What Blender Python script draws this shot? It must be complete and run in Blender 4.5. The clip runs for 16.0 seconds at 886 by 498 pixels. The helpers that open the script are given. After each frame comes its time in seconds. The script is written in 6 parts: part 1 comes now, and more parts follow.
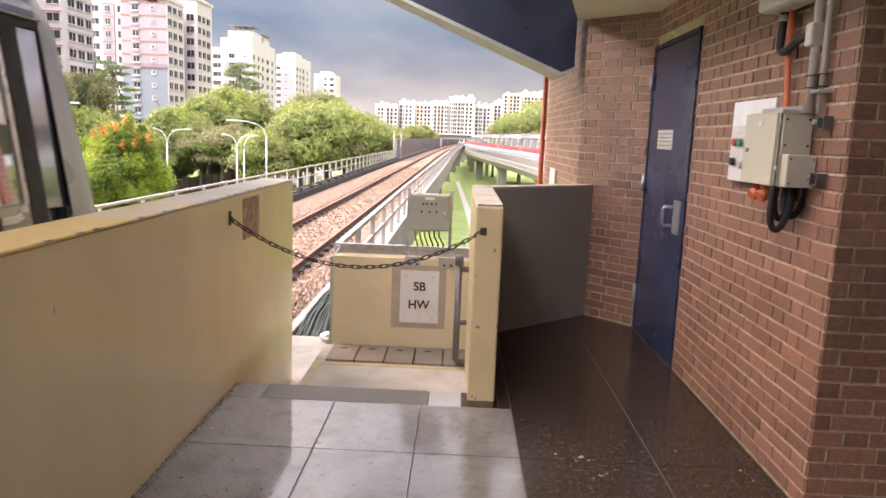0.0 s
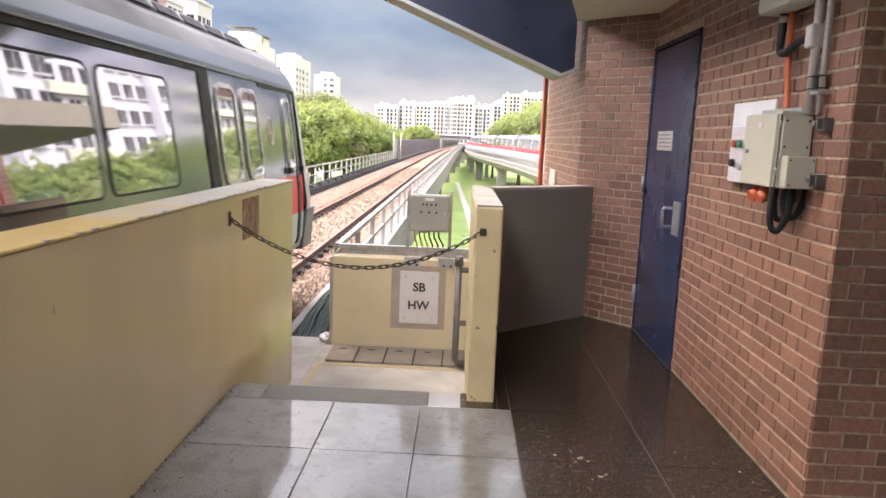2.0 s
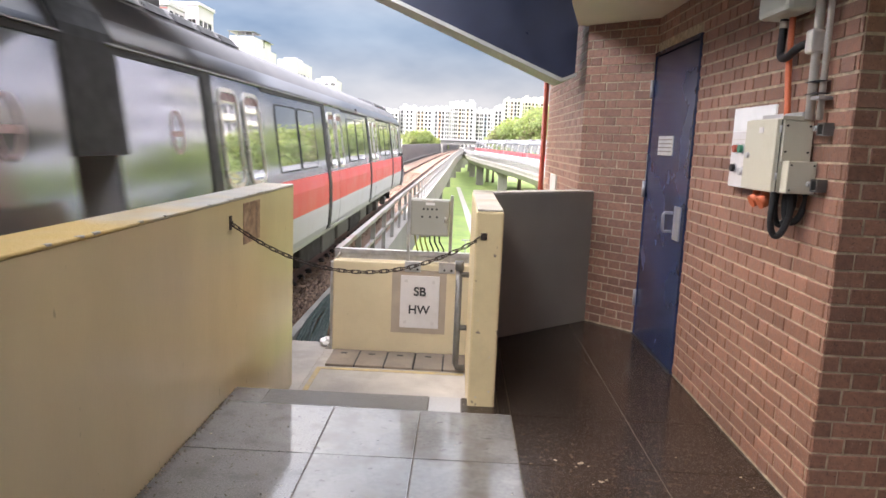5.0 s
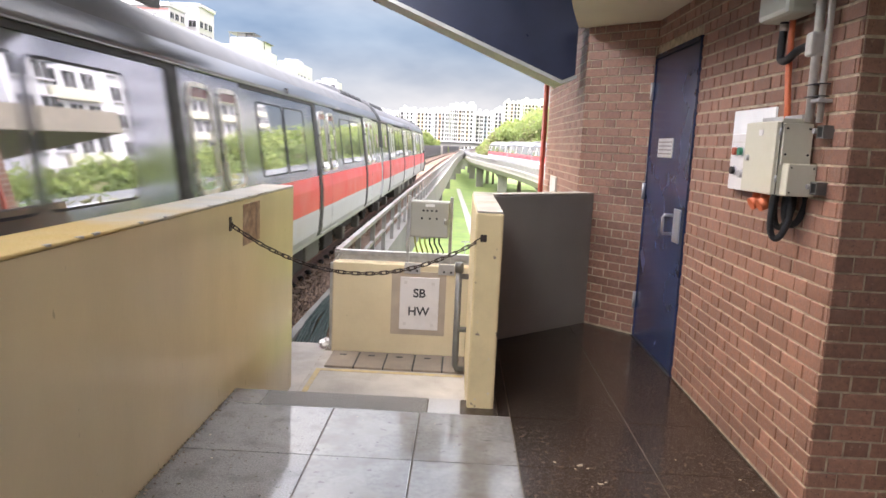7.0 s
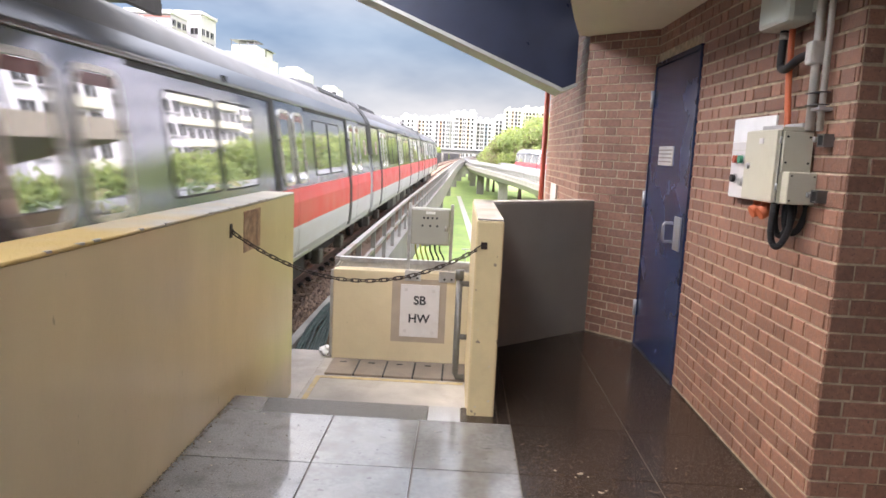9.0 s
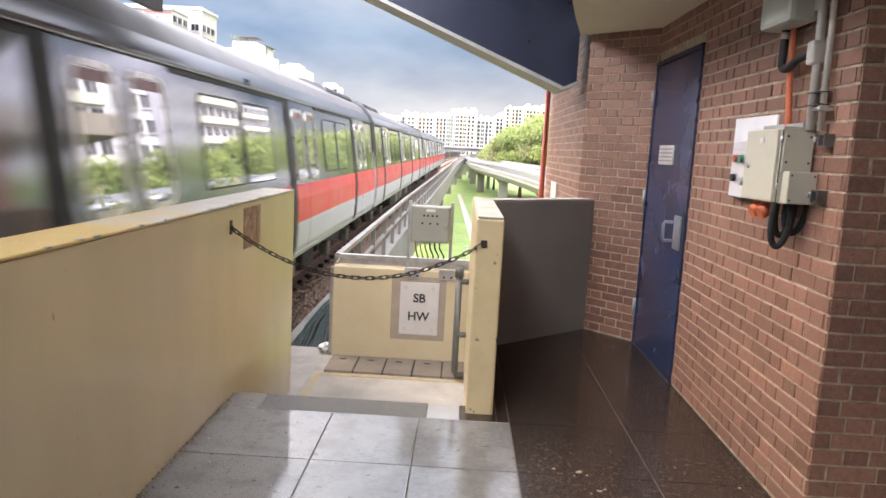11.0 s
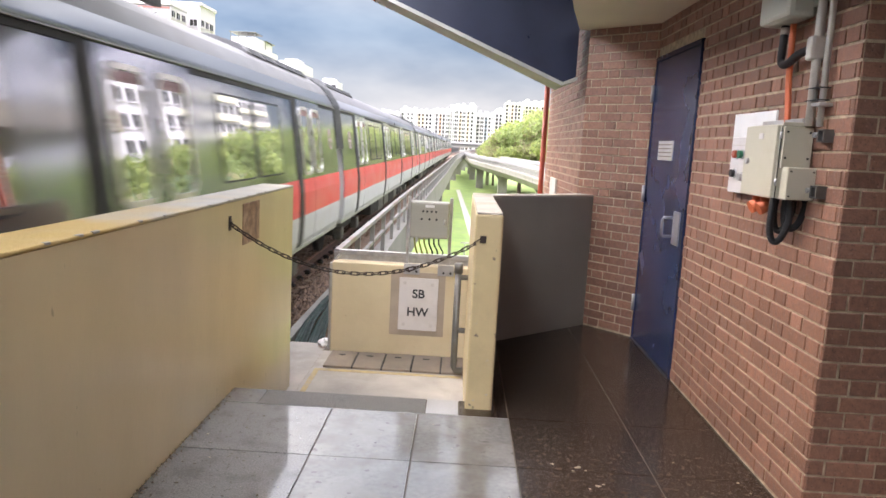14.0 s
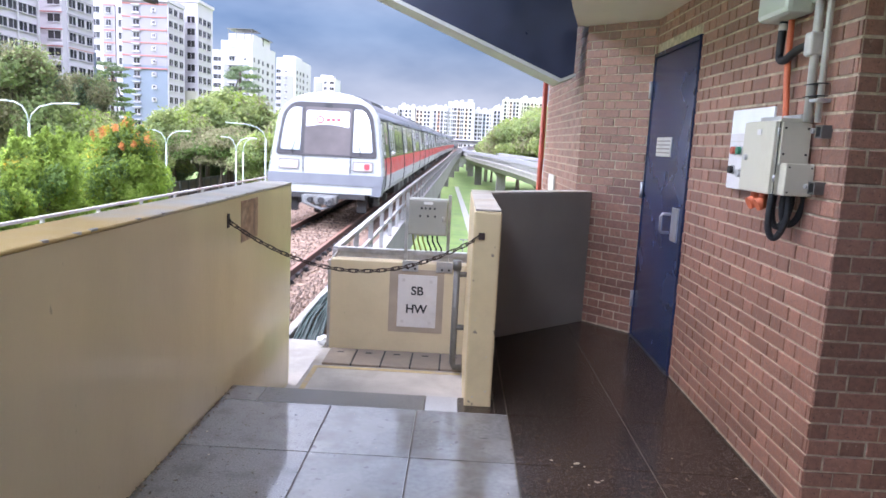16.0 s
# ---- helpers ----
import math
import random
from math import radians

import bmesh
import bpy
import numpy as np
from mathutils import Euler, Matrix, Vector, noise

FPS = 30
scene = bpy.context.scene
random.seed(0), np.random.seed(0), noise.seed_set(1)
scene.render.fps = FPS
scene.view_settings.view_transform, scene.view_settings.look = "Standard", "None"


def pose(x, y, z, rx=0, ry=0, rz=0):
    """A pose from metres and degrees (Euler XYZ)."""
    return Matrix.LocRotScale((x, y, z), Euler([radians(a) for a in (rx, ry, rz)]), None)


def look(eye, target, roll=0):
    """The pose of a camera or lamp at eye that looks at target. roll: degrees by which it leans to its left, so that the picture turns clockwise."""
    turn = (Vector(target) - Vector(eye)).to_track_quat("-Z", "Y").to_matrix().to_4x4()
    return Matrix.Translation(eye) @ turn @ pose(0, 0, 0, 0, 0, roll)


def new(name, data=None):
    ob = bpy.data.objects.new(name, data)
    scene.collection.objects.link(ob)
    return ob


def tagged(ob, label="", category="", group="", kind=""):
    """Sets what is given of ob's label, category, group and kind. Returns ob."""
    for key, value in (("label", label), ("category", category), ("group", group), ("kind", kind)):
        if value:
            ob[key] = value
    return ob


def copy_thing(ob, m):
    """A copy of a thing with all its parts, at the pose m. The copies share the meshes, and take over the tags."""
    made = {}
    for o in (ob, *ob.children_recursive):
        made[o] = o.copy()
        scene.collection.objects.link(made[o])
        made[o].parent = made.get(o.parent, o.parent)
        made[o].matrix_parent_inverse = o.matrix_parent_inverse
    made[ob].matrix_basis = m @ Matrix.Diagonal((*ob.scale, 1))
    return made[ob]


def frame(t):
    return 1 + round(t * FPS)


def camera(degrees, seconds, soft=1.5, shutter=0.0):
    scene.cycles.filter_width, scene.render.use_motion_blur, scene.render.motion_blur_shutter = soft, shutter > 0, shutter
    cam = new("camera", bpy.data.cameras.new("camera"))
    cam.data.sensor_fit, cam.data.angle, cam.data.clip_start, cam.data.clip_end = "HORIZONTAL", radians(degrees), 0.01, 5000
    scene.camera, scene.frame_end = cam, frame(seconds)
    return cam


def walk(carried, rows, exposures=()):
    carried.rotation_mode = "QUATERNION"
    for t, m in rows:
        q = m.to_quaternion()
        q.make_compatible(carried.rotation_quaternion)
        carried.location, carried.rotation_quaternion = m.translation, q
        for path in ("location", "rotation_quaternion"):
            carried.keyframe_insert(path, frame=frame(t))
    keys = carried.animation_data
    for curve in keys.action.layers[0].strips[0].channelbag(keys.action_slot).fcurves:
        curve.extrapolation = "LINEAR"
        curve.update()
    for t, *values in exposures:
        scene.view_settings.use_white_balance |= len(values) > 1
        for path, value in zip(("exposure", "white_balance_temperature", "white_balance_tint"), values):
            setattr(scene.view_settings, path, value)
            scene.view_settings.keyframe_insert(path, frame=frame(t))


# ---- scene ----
# ---- camera ----
EYE = (0.0, 0.0, 1.501)


def aim(pitch, yaw, roll):
    """The pose of the hand-held camera at EYE: degrees up, to the left and of lean."""
    return Matrix.Translation(EYE) @ pose(0, 0, 0, 0, 0, yaw) @ pose(0, 0, 0, 90 + pitch) @ pose(0, 0, 0, 0, 0, roll)


cam = camera(64.84, 16.0, soft=1.6, shutter=0.5)
walk(cam, [(t, aim(a, b, c)) for t, a, b, c in (
    (0.0, -9.159, 1.174, 2.248),    (0.5, -9.208, 1.161, 2.304),    (1.0, -9.118, 1.176, 2.396),
    (1.5, -9.085, 1.182, 2.361),    (2.0, -9.096, 1.153, 2.348),    (2.5, -9.061, 1.161, 2.333),
    (3.0, -9.04, 1.176, 2.407),    (3.5, -8.978, 1.182, 2.402),    (4.0, -8.91, 1.187, 2.39),
    (6.5, -8.551, 1.253, 2.526),    (7.0, -8.593, 1.203, 2.578),    (7.5, -8.521, 1.214, 2.623),
    (8.0, -8.454, 1.233, 2.671),    (8.5, -8.244, 1.263, 2.675),    (9.0, -7.994, 1.271, 2.698),
    (11.5, -8.224, 1.254, 3.082),    (12.0, -8.258, 1.257, 3.117),    (12.5, -8.294, 1.242, 3.057),
    (13.0, -8.368, 1.231, 3.055),    (13.5, -8.467, 1.198, 3.024),    (14.0, -8.518, 1.161, 3.021),
    (14.5, -8.562, 1.132, 3.035),    (15.0, -8.615, 1.097, 2.995),    (15.5, -8.686, 1.061, 3.0),
    (16.0, -8.766, 1.031, 2.888),
)], exposures=[(0.0, 1.20, 7600, 26), (1.5, 1.34, 7300, 21), (3.5, 1.44, 7000, 18), (7.0, 1.55, 7000, 17), (14.5, 1.55, 7000, 17), (15.0, 1.66, 6900, 24), (15.5, 1.38, 6050, 23), (16.0, 1.20, 5850, 22)])

# ---- world and light ----
SUN_DIR = Vector((-0.60, 0.42, 0.78)).normalized()
world = bpy.data.worlds.new("sky")
scene.world = world
world.use_nodes = True
wn, wl = world.node_tree.nodes, world.node_tree.links
bg = wn["Background"]
sky = wn.new("ShaderNodeTexSky")
sky.sky_type = "NISHITA"
sky.sun_disc = False
sky.sun_elevation = math.asin(SUN_DIR.z)
sky.sun_rotation = math.atan2(SUN_DIR.x, SUN_DIR.y)
sky.air_density, sky.dust_density = 1.0, 2.0
wco = wn.new("ShaderNodeTexCoord")
wmap = wn.new("ShaderNodeMapping")
wmap.inputs["Scale"].default_value = (1.6, 1.6, 4.2)
wmap.inputs["Location"].default_value = (2.3, 0.6, 0.9)
wno = wn.new("ShaderNodeTexNoise")
wno.inputs["Scale"].default_value, wno.inputs["Detail"].default_value, wno.inputs["Roughness"].default_value = 1.7, 5, 0.5
wr = wn.new("ShaderNodeValToRGB")
wr.color_ramp.elements[0].position, wr.color_ramp.elements[1].position = 0.36, 0.66
wr.color_ramp.elements[0].color = (3.7, 4.6, 6.0, 1)
wr.color_ramp.elements[1].color = (10.5, 10.6, 10.8, 1)
wmix = wn.new("ShaderNodeMixRGB")
wmix.inputs[0].default_value = 0.82
wl.new(wco.outputs["Generated"], wmap.inputs["Vector"])
wl.new(wmap.outputs["Vector"], wno.inputs["Vector"])
wl.new(wno.outputs["Fac"], wr.inputs["Fac"])
wl.new(sky.outputs["Color"], wmix.inputs[1])
wl.new(wr.outputs["Color"], wmix.inputs[2])
# a rain sky: pale at the horizon, grey above it, brightest overhead
wsep = wn.new("ShaderNodeSeparateXYZ")
wup = wn.new("ShaderNodeValToRGB")
wup.color_ramp.interpolation = "EASE"
for pos, c in ((0.06, (0.225, 0.238, 0.252)), (0.15, (0.152, 0.194, 0.236)), (0.23, (0.26, 0.27, 0.28)), (0.36, (0.95, 0.95, 0.94)), (0.58, (1.3, 1.3, 1.3))):
    wup.color_ramp.elements.new(pos).color = (*c, 1)
wup.color_ramp.elements[0].color = (0.30, 0.307, 0.313, 1)
wup.color_ramp.elements[-1].color = (2.1, 2.1, 2.1, 1)
wmul = wn.new("ShaderNodeVectorMath")
wmul.operation = "MULTIPLY"
wl.new(wco.outputs["Generated"], wsep.inputs[0])
wl.new(wsep.outputs["Z"], wup.inputs["Fac"])
wl.new(wmix.outputs["Color"], wmul.inputs[0])
wl.new(wup.outputs["Color"], wmul.inputs[1])
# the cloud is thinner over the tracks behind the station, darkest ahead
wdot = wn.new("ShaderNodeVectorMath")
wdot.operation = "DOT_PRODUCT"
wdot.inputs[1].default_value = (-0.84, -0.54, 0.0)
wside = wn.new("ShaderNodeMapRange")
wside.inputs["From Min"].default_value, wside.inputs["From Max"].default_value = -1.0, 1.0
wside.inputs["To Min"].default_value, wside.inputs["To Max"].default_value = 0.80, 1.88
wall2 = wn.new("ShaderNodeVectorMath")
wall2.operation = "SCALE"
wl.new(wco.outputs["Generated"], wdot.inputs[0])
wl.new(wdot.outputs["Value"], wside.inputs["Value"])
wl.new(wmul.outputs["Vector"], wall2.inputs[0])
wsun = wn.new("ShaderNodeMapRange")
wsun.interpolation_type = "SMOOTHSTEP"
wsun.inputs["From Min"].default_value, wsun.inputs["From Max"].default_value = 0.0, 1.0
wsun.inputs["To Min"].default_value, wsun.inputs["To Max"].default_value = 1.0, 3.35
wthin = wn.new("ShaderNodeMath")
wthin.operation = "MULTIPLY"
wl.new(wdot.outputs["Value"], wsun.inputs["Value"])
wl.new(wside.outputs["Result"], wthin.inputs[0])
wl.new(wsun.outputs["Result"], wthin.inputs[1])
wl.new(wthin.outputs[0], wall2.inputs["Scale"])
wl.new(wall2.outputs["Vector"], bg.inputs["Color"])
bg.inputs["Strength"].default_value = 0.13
sun = new("sun", bpy.data.lights.new("sun", "SUN"))
sun.data.energy, sun.data.angle, sun.data.color = 1.7, radians(26), (1.0, 0.935, 0.82)
sun.matrix_world = look(SUN_DIR * 50, (0, 0, 0))


# ---- materials ----
def mat(name, color, rough=0.6, metal=0.0, var=0.12, scale=8.0, bump=0.0, bscale=60.0, stain=None, sscale=1.2, amount=0.35,
        per_object=0.0, per_island=0.0, stretch=(1, 1, 1), coat=0.0, spec=0.5, rvar=0.1, emit=None, power=0.0, thin=0.0, speck=None, fixed=False, pit=0.0):
    m = bpy.data.materials.new(name)
    m.use_nodes = True
    n, l = m.node_tree.nodes, m.node_tree.links
    p = n["Principled BSDF"]
    p.inputs["Roughness"].default_value, p.inputs["Metallic"].default_value = rough, metal
    p.inputs["Coat Weight"].default_value = coat
    p.inputs["Specular IOR Level"].default_value = spec
    geo = n.new("ShaderNodeNewGeometry")
    mp = n.new("ShaderNodeMapping")
    mp.inputs["Scale"].default_value = stretch
    co = n.new("ShaderNodeTexCoord")
    l.new(geo.outputs["Position"] if fixed else co.outputs["Object"], mp.inputs["Vector"])
    no = n.new("ShaderNodeTexNoise")
    no.inputs["Scale"].default_value, no.inputs["Detail"].default_value = scale, 6
    l.new(mp.outputs["Vector"], no.inputs["Vector"])
    mr = n.new("ShaderNodeMapRange")
    mr.inputs["From Min"].default_value, mr.inputs["From Max"].default_value = 0.3, 0.7
    mr.inputs["To Min"].default_value, mr.inputs["To Max"].default_value = 1 - var, 1 + var
    l.new(no.outputs["Fac"], mr.inputs["Value"])
    hsv = n.new("ShaderNodeHueSaturation")
    hsv.inputs["Color"].default_value = (*color, 1)
    last = mr.outputs["Result"]
    for on, amt, src in ((per_object, per_object, "obj"), (per_island, per_island, "isl")):
        if on:
            if src == "obj":
                oi = n.new("ShaderNodeObjectInfo")
                rnd = oi.outputs["Random"]
            else:
                rnd = geo.outputs["Random Per Island"]
            r2 = n.new("ShaderNodeMapRange")
            r2.inputs["To Min"].default_value, r2.inputs["To Max"].default_value = 1 - amt, 1 + amt
            l.new(rnd, r2.inputs["Value"])
            mu = n.new("ShaderNodeMath")
            mu.operation = "MULTIPLY"
            l.new(last, mu.inputs[0])
            l.new(r2.outputs["Result"], mu.inputs[1])
            last = mu.outputs[0]
    l.new(last, hsv.inputs["Value"])
    col = hsv.outputs["Color"]
    if stain:
        s = n.new("ShaderNodeTexNoise")
        s.inputs["Scale"].default_value, s.inputs["Detail"].default_value, s.inputs["Roughness"].default_value = sscale, 8, 0.65
        l.new(mp.outputs["Vector"], s.inputs["Vector"])
        rp = n.new("ShaderNodeMapRange")
        rp.inputs["From Min"].default_value, rp.inputs["From Max"].default_value = 0.48, 0.72
        rp.inputs["To Max"].default_value = amount
        l.new(s.outputs["Fac"], rp.inputs["Value"])
        mx = n.new("ShaderNodeMixRGB")
        mx.inputs[2].default_value = (*stain, 1)
        l.new(rp.outputs["Result"], mx.inputs[0])
        l.new(col, mx.inputs[1])
        col = mx.outputs["Color"]
    for on, tint, sc, lo in (speck or ()):
        s = n.new("ShaderNodeTexNoise")
        s.inputs["Scale"].default_value, s.inputs["Detail"].default_value = sc, 3
        l.new(mp.outputs["Vector"], s.inputs["Vector"])
        rp = n.new("ShaderNodeMapRange")
        rp.inputs["From Min"].default_value, rp.inputs["From Max"].default_value = lo, lo + 0.05
        rp.inputs["To Max"].default_value = on
        l.new(s.outputs["Fac"], rp.inputs["Value"])
        mx = n.new("ShaderNodeMixRGB")
        mx.inputs[2].default_value = (*tint, 1)
        l.new(rp.outputs["Result"], mx.inputs[0])
        l.new(col, mx.inputs[1])
        col = mx.outputs["Color"]
    l.new(col, p.inputs["Base Color"])
    if rvar:
        r3 = n.new("ShaderNodeMapRange")
        r3.inputs["From Min"].default_value, r3.inputs["From Max"].default_value = 0.3, 0.7
        r3.inputs["To Min"].default_value, r3.inputs["To Max"].default_value = max(0.01, rough * (1 - rvar * 2)), min(1, rough * (1 + rvar * 2))
        l.new(no.outputs["Fac"], r3.inputs["Value"])
        l.new(r3.outputs["Result"], p.inputs["Roughness"])
    if bump:
        b = n.new("ShaderNodeBump")
        b.inputs["Strength"].default_value, b.inputs["Distance"].default_value = bump, 0.01
        nb = n.new("ShaderNodeTexNoise")
        nb.inputs["Scale"].default_value, nb.inputs["Detail"].default_value = bscale, 4
        l.new(mp.outputs["Vector"], nb.inputs["Vector"])
        l.new(nb.outputs["Fac"], b.inputs["Height"])
        l.new(b.outputs["Normal"], p.inputs["Normal"])
    if emit:
        p.inputs["Emission Color"].default_value = (*emit, 1)
        p.inputs["Emission Strength"].default_value = power
    if thin:
        tr = n.new("ShaderNodeBsdfTranslucent")
        l.new(col, tr.inputs["Color"])
        mxs = n.new("ShaderNodeMixShader")
        mxs.inputs[0].default_value = thin
        l.new(p.outputs["BSDF"], mxs.inputs[1])
        l.new(tr.outputs["BSDF"], mxs.inputs[2])
        l.new(mxs.outputs["Shader"], n["Material Output"].inputs["Surface"])
    return m


BRICK_LOOK = dict(rough=0.5, var=0.22, scale=38, bump=0.3, bscale=110, stain=(0.235, 0.130, 0.095), sscale=11, amount=0.7, fixed=True,
                  speck=((0.8, (0.05, 0.03, 0.028), 130, 0.64), (0.5, (0.42, 0.28, 0.22), 60, 0.66)))
M_BRICK = mat("brick", (0.255, 0.126, 0.083), per_object=0.26, **BRICK_LOOK)
M_BRICK_J = mat("brick joined", (0.255, 0.126, 0.083), per_island=0.26, **BRICK_LOOK)
M_MORTAR = mat("mortar", (0.46, 0.38, 0.265), 0.95, var=0.35, scale=24, bump=0.6, bscale=150, stain=(0.22, 0.17, 0.14), sscale=3.5, amount=0.7)
M_CREAM = mat("cream paint", (0.80, 0.67, 0.43), 0.18, var=0.06, scale=2.2, bump=0.08, bscale=40, stain=(0.66, 0.54, 0.35), sscale=0.9, amount=0.05, stretch=(1, 1, 0.4), rvar=0.05, speck=((0.4, (0.26, 0.21, 0.16), 30, 0.72),))
M_WING = mat("grey-brown render", (0.26, 0.242, 0.205), 0.6, var=0.08, scale=3, bump=0.2, bscale=60, stain=(0.25, 0.22, 0.2), sscale=2, amount=0.5)
M_CREAM_TOP = mat("weathered coping", (0.47, 0.44, 0.39), 0.9, spec=0.15, var=0.14, scale=6, bump=0.4, bscale=70, stain=(0.34, 0.24, 0.10), sscale=2.5, amount=0.6)
M_COPING = mat("worn coping", (0.56, 0.53, 0.47), 0.75, spec=0.25, var=0.12, scale=7, bump=0.4, bscale=70, stain=(0.42, 0.37, 0.27), sscale=3.5, amount=0.6)
cn, cl = M_COPING.node_tree.nodes, M_COPING.node_tree.links
geo = cn.new("ShaderNodeNewGeometry")
sep = cn.new("ShaderNodeSeparateXYZ")
wob = cn.new("ShaderNodeTexNoise")
wob.inputs["Scale"].default_value, wob.inputs["Detail"].default_value = 2.4, 6
add = cn.new("ShaderNodeMath")
add.operation = "MULTIPLY_ADD"
add.inputs[1].default_value = 3.2
worn = cn.new("ShaderNodeMapRange")
worn.inputs["From Min"].default_value, worn.inputs["From Max"].default_value = 4.0, 5.3
worn.inputs["To Min"].default_value, worn.inputs["To Max"].default_value = 0.92, 0.0
old = cn["Principled BSDF"].inputs["Base Color"].links[0].from_socket
mixc = cn.new("ShaderNodeMixRGB")
mixc.inputs[2].default_value = (0.66, 0.46, 0.17, 1)
cl.new(geo.outputs["Position"], sep.inputs[0])
cl.new(geo.outputs["Position"], wob.inputs["Vector"])
cl.new(wob.outputs["Fac"], add.inputs[0])
cl.new(sep.outputs["Y"], add.inputs[2])
cl.new(add.outputs[0], worn.inputs["Value"])
cl.new(worn.outputs["Result"], mixc.inputs[0])
cl.new(old, mixc.inputs[1])
cl.new(mixc.outputs["Color"], cn["Principled BSDF"].inputs["Base Color"])
M_SOFFIT = mat("soffit paint", (0.78, 0.72, 0.60), 0.7, var=0.05, scale=2)
M_NAVY = mat("navy paint", (0.019, 0.026, 0.055), 0.42, var=0.15, scale=5, bump=0.05, bscale=30, rvar=0.2)
M_DOOR = mat("blue door paint", (0.023, 0.035, 0.080), 0.26, var=0.04, scale=2, bump=0.02, bscale=25, rvar=0.06)
M_FASCIA = mat("grey fascia", (0.45, 0.45, 0.42), 0.6, var=0.1, scale=4, stain=(0.25, 0.24, 0.2), sscale=3)
M_GRANITE = mat("granite tile", (0.165, 0.157, 0.148), 0.07, var=0.3, scale=120, stain=(0.060, 0.055, 0.050), sscale=6, amount=0.7, per_object=0.16, rvar=0.25, bump=0.03, bscale=30, spec=0.85, speck=((0.9, (0.018, 0.016, 0.014), 36, 0.64), (0.2, (0.30, 0.27, 0.23), 95, 0.66)))
M_GRANITE_D = mat("dark granite", (0.032, 0.021, 0.015), 0.19, spec=0.4, var=0.5, scale=150, stain=(0.060, 0.042, 0.030), sscale=26, amount=0.8, rvar=0.4, bump=0.025, bscale=16, speck=((0.7, (0.085, 0.058, 0.038), 34, 0.58), (0.7, (0.010, 0.009, 0.009), 44, 0.60)))
M_GRANITE_W = mat("worn granite tile", (0.20, 0.194, 0.182), 0.14, var=0.16, scale=40, stain=(0.125, 0.112, 0.082), sscale=5.0, amount=0.85, rvar=0.25, bump=0.025, bscale=40, spec=0.75, speck=((0.35, (0.29, 0.28, 0.26), 3.5, 0.53), (0.6, (0.055, 0.050, 0.042), 13, 0.66), (0.8, (0.02, 0.018, 0.016), 30, 0.72)))
M_GRANITE_P = mat("pale polished granite", (0.46, 0.455, 0.445), 0.08, var=0.15, scale=120, rvar=0.3, spec=0.8)
M_JOINT = mat("tile joint", (0.10, 0.082, 0.062), 0.8, var=0.4, scale=9)
M_TACTILE = mat("rough granite strip", (0.135, 0.127, 0.115), 0.35, var=0.4, scale=90, bump=0.5, bscale=120, stain=(0.07, 0.065, 0.06), sscale=9, speck=((0.3, (0.30, 0.28, 0.26), 60, 0.60), (0.7, (0.05, 0.045, 0.04), 38, 0.62)))
M_CONCRETE = mat("concrete", (0.40, 0.37, 0.33), 0.85, var=0.15, scale=5, bump=0.3, bscale=60, stain=(0.2, 0.18, 0.15), sscale=2.2, amount=0.5)
M_CONC_PALE = mat("pale viaduct concrete", (0.23, 0.215, 0.195), 0.85, var=0.14, scale=1.5, bump=0.2, bscale=20, stain=(0.14, 0.125, 0.11), sscale=0.9, amount=0.8, stretch=(1, 1, 0.3))
M_LILAC = mat("lilac grey coping paint", (0.19, 0.186, 0.198), 0.6, var=0.1, scale=1.5, stain=(0.18, 0.17, 0.17), sscale=0.8, amount=0.5)
M_STEEL = mat("galvanised steel", (0.50, 0.50, 0.50), 0.45, 0.75, var=0.2, scale=14, stain=(0.33, 0.25, 0.18), sscale=5, amount=0.4)
M_WSTEEL = mat("white painted steel", (0.35, 0.335, 0.31), 0.55, 0.1, var=0.12, scale=6, stain=(0.30, 0.19, 0.12), sscale=2.2, amount=0.8)
M_FIN = mat("pale fin concrete", (0.34, 0.325, 0.30), 0.85, var=0.1, scale=2)
M_BARRIER = mat("ribbed barrier steel", (0.17, 0.162, 0.165), 0.55, 0.2, var=0.12, scale=1.2, stain=(0.10, 0.085, 0.075), sscale=0.8, amount=0.6, stretch=(1, 1, 0.3))
M_RSTEEL = mat("rust-streaked grey steel", (0.26, 0.25, 0.24), 0.55, 0.15, var=0.15, scale=5, stain=(0.20, 0.10, 0.06), sscale=1.6, amount=0.95, stretch=(1, 1, 0.4))
M_CREAM_PALE = mat("pale cream paint", (0.64, 0.545, 0.36), 0.5, var=0.05, scale=3, bump=0.1, bscale=40, stain=(0.52, 0.42, 0.28), sscale=2.5, amount=0.35, speck=((0.5, (0.3, 0.25, 0.18), 26, 0.72),))
M_POST = mat("worn cream paint", (0.63, 0.51, 0.29), 0.45, var=0.08, scale=4, bump=0.15, bscale=40, stain=(0.42, 0.33, 0.20), sscale=3, amount=0.5, speck=((0.9, (0.20, 0.15, 0.12), 18, 0.69), (0.7, (0.55, 0.50, 0.42), 26, 0.69)))
M_RAIL = mat("rail steel", (0.075, 0.038, 0.030), 0.65, 0.2, var=0.25, scale=12)
M_RAILTOP = mat("worn rail head", (0.20, 0.092, 0.060), 0.5, 0.3, var=0.2, scale=10)
M_BALLAST = mat("ballast stone", (0.17, 0.112, 0.080), 0.95, var=0.35, scale=20, per_island=0.45, bump=0.3, bscale=30)
M_BALLAST_BED = mat("ballast bed", (0.145, 0.088, 0.060), 0.95, var=0.5, scale=14, bump=1.0, bscale=16)
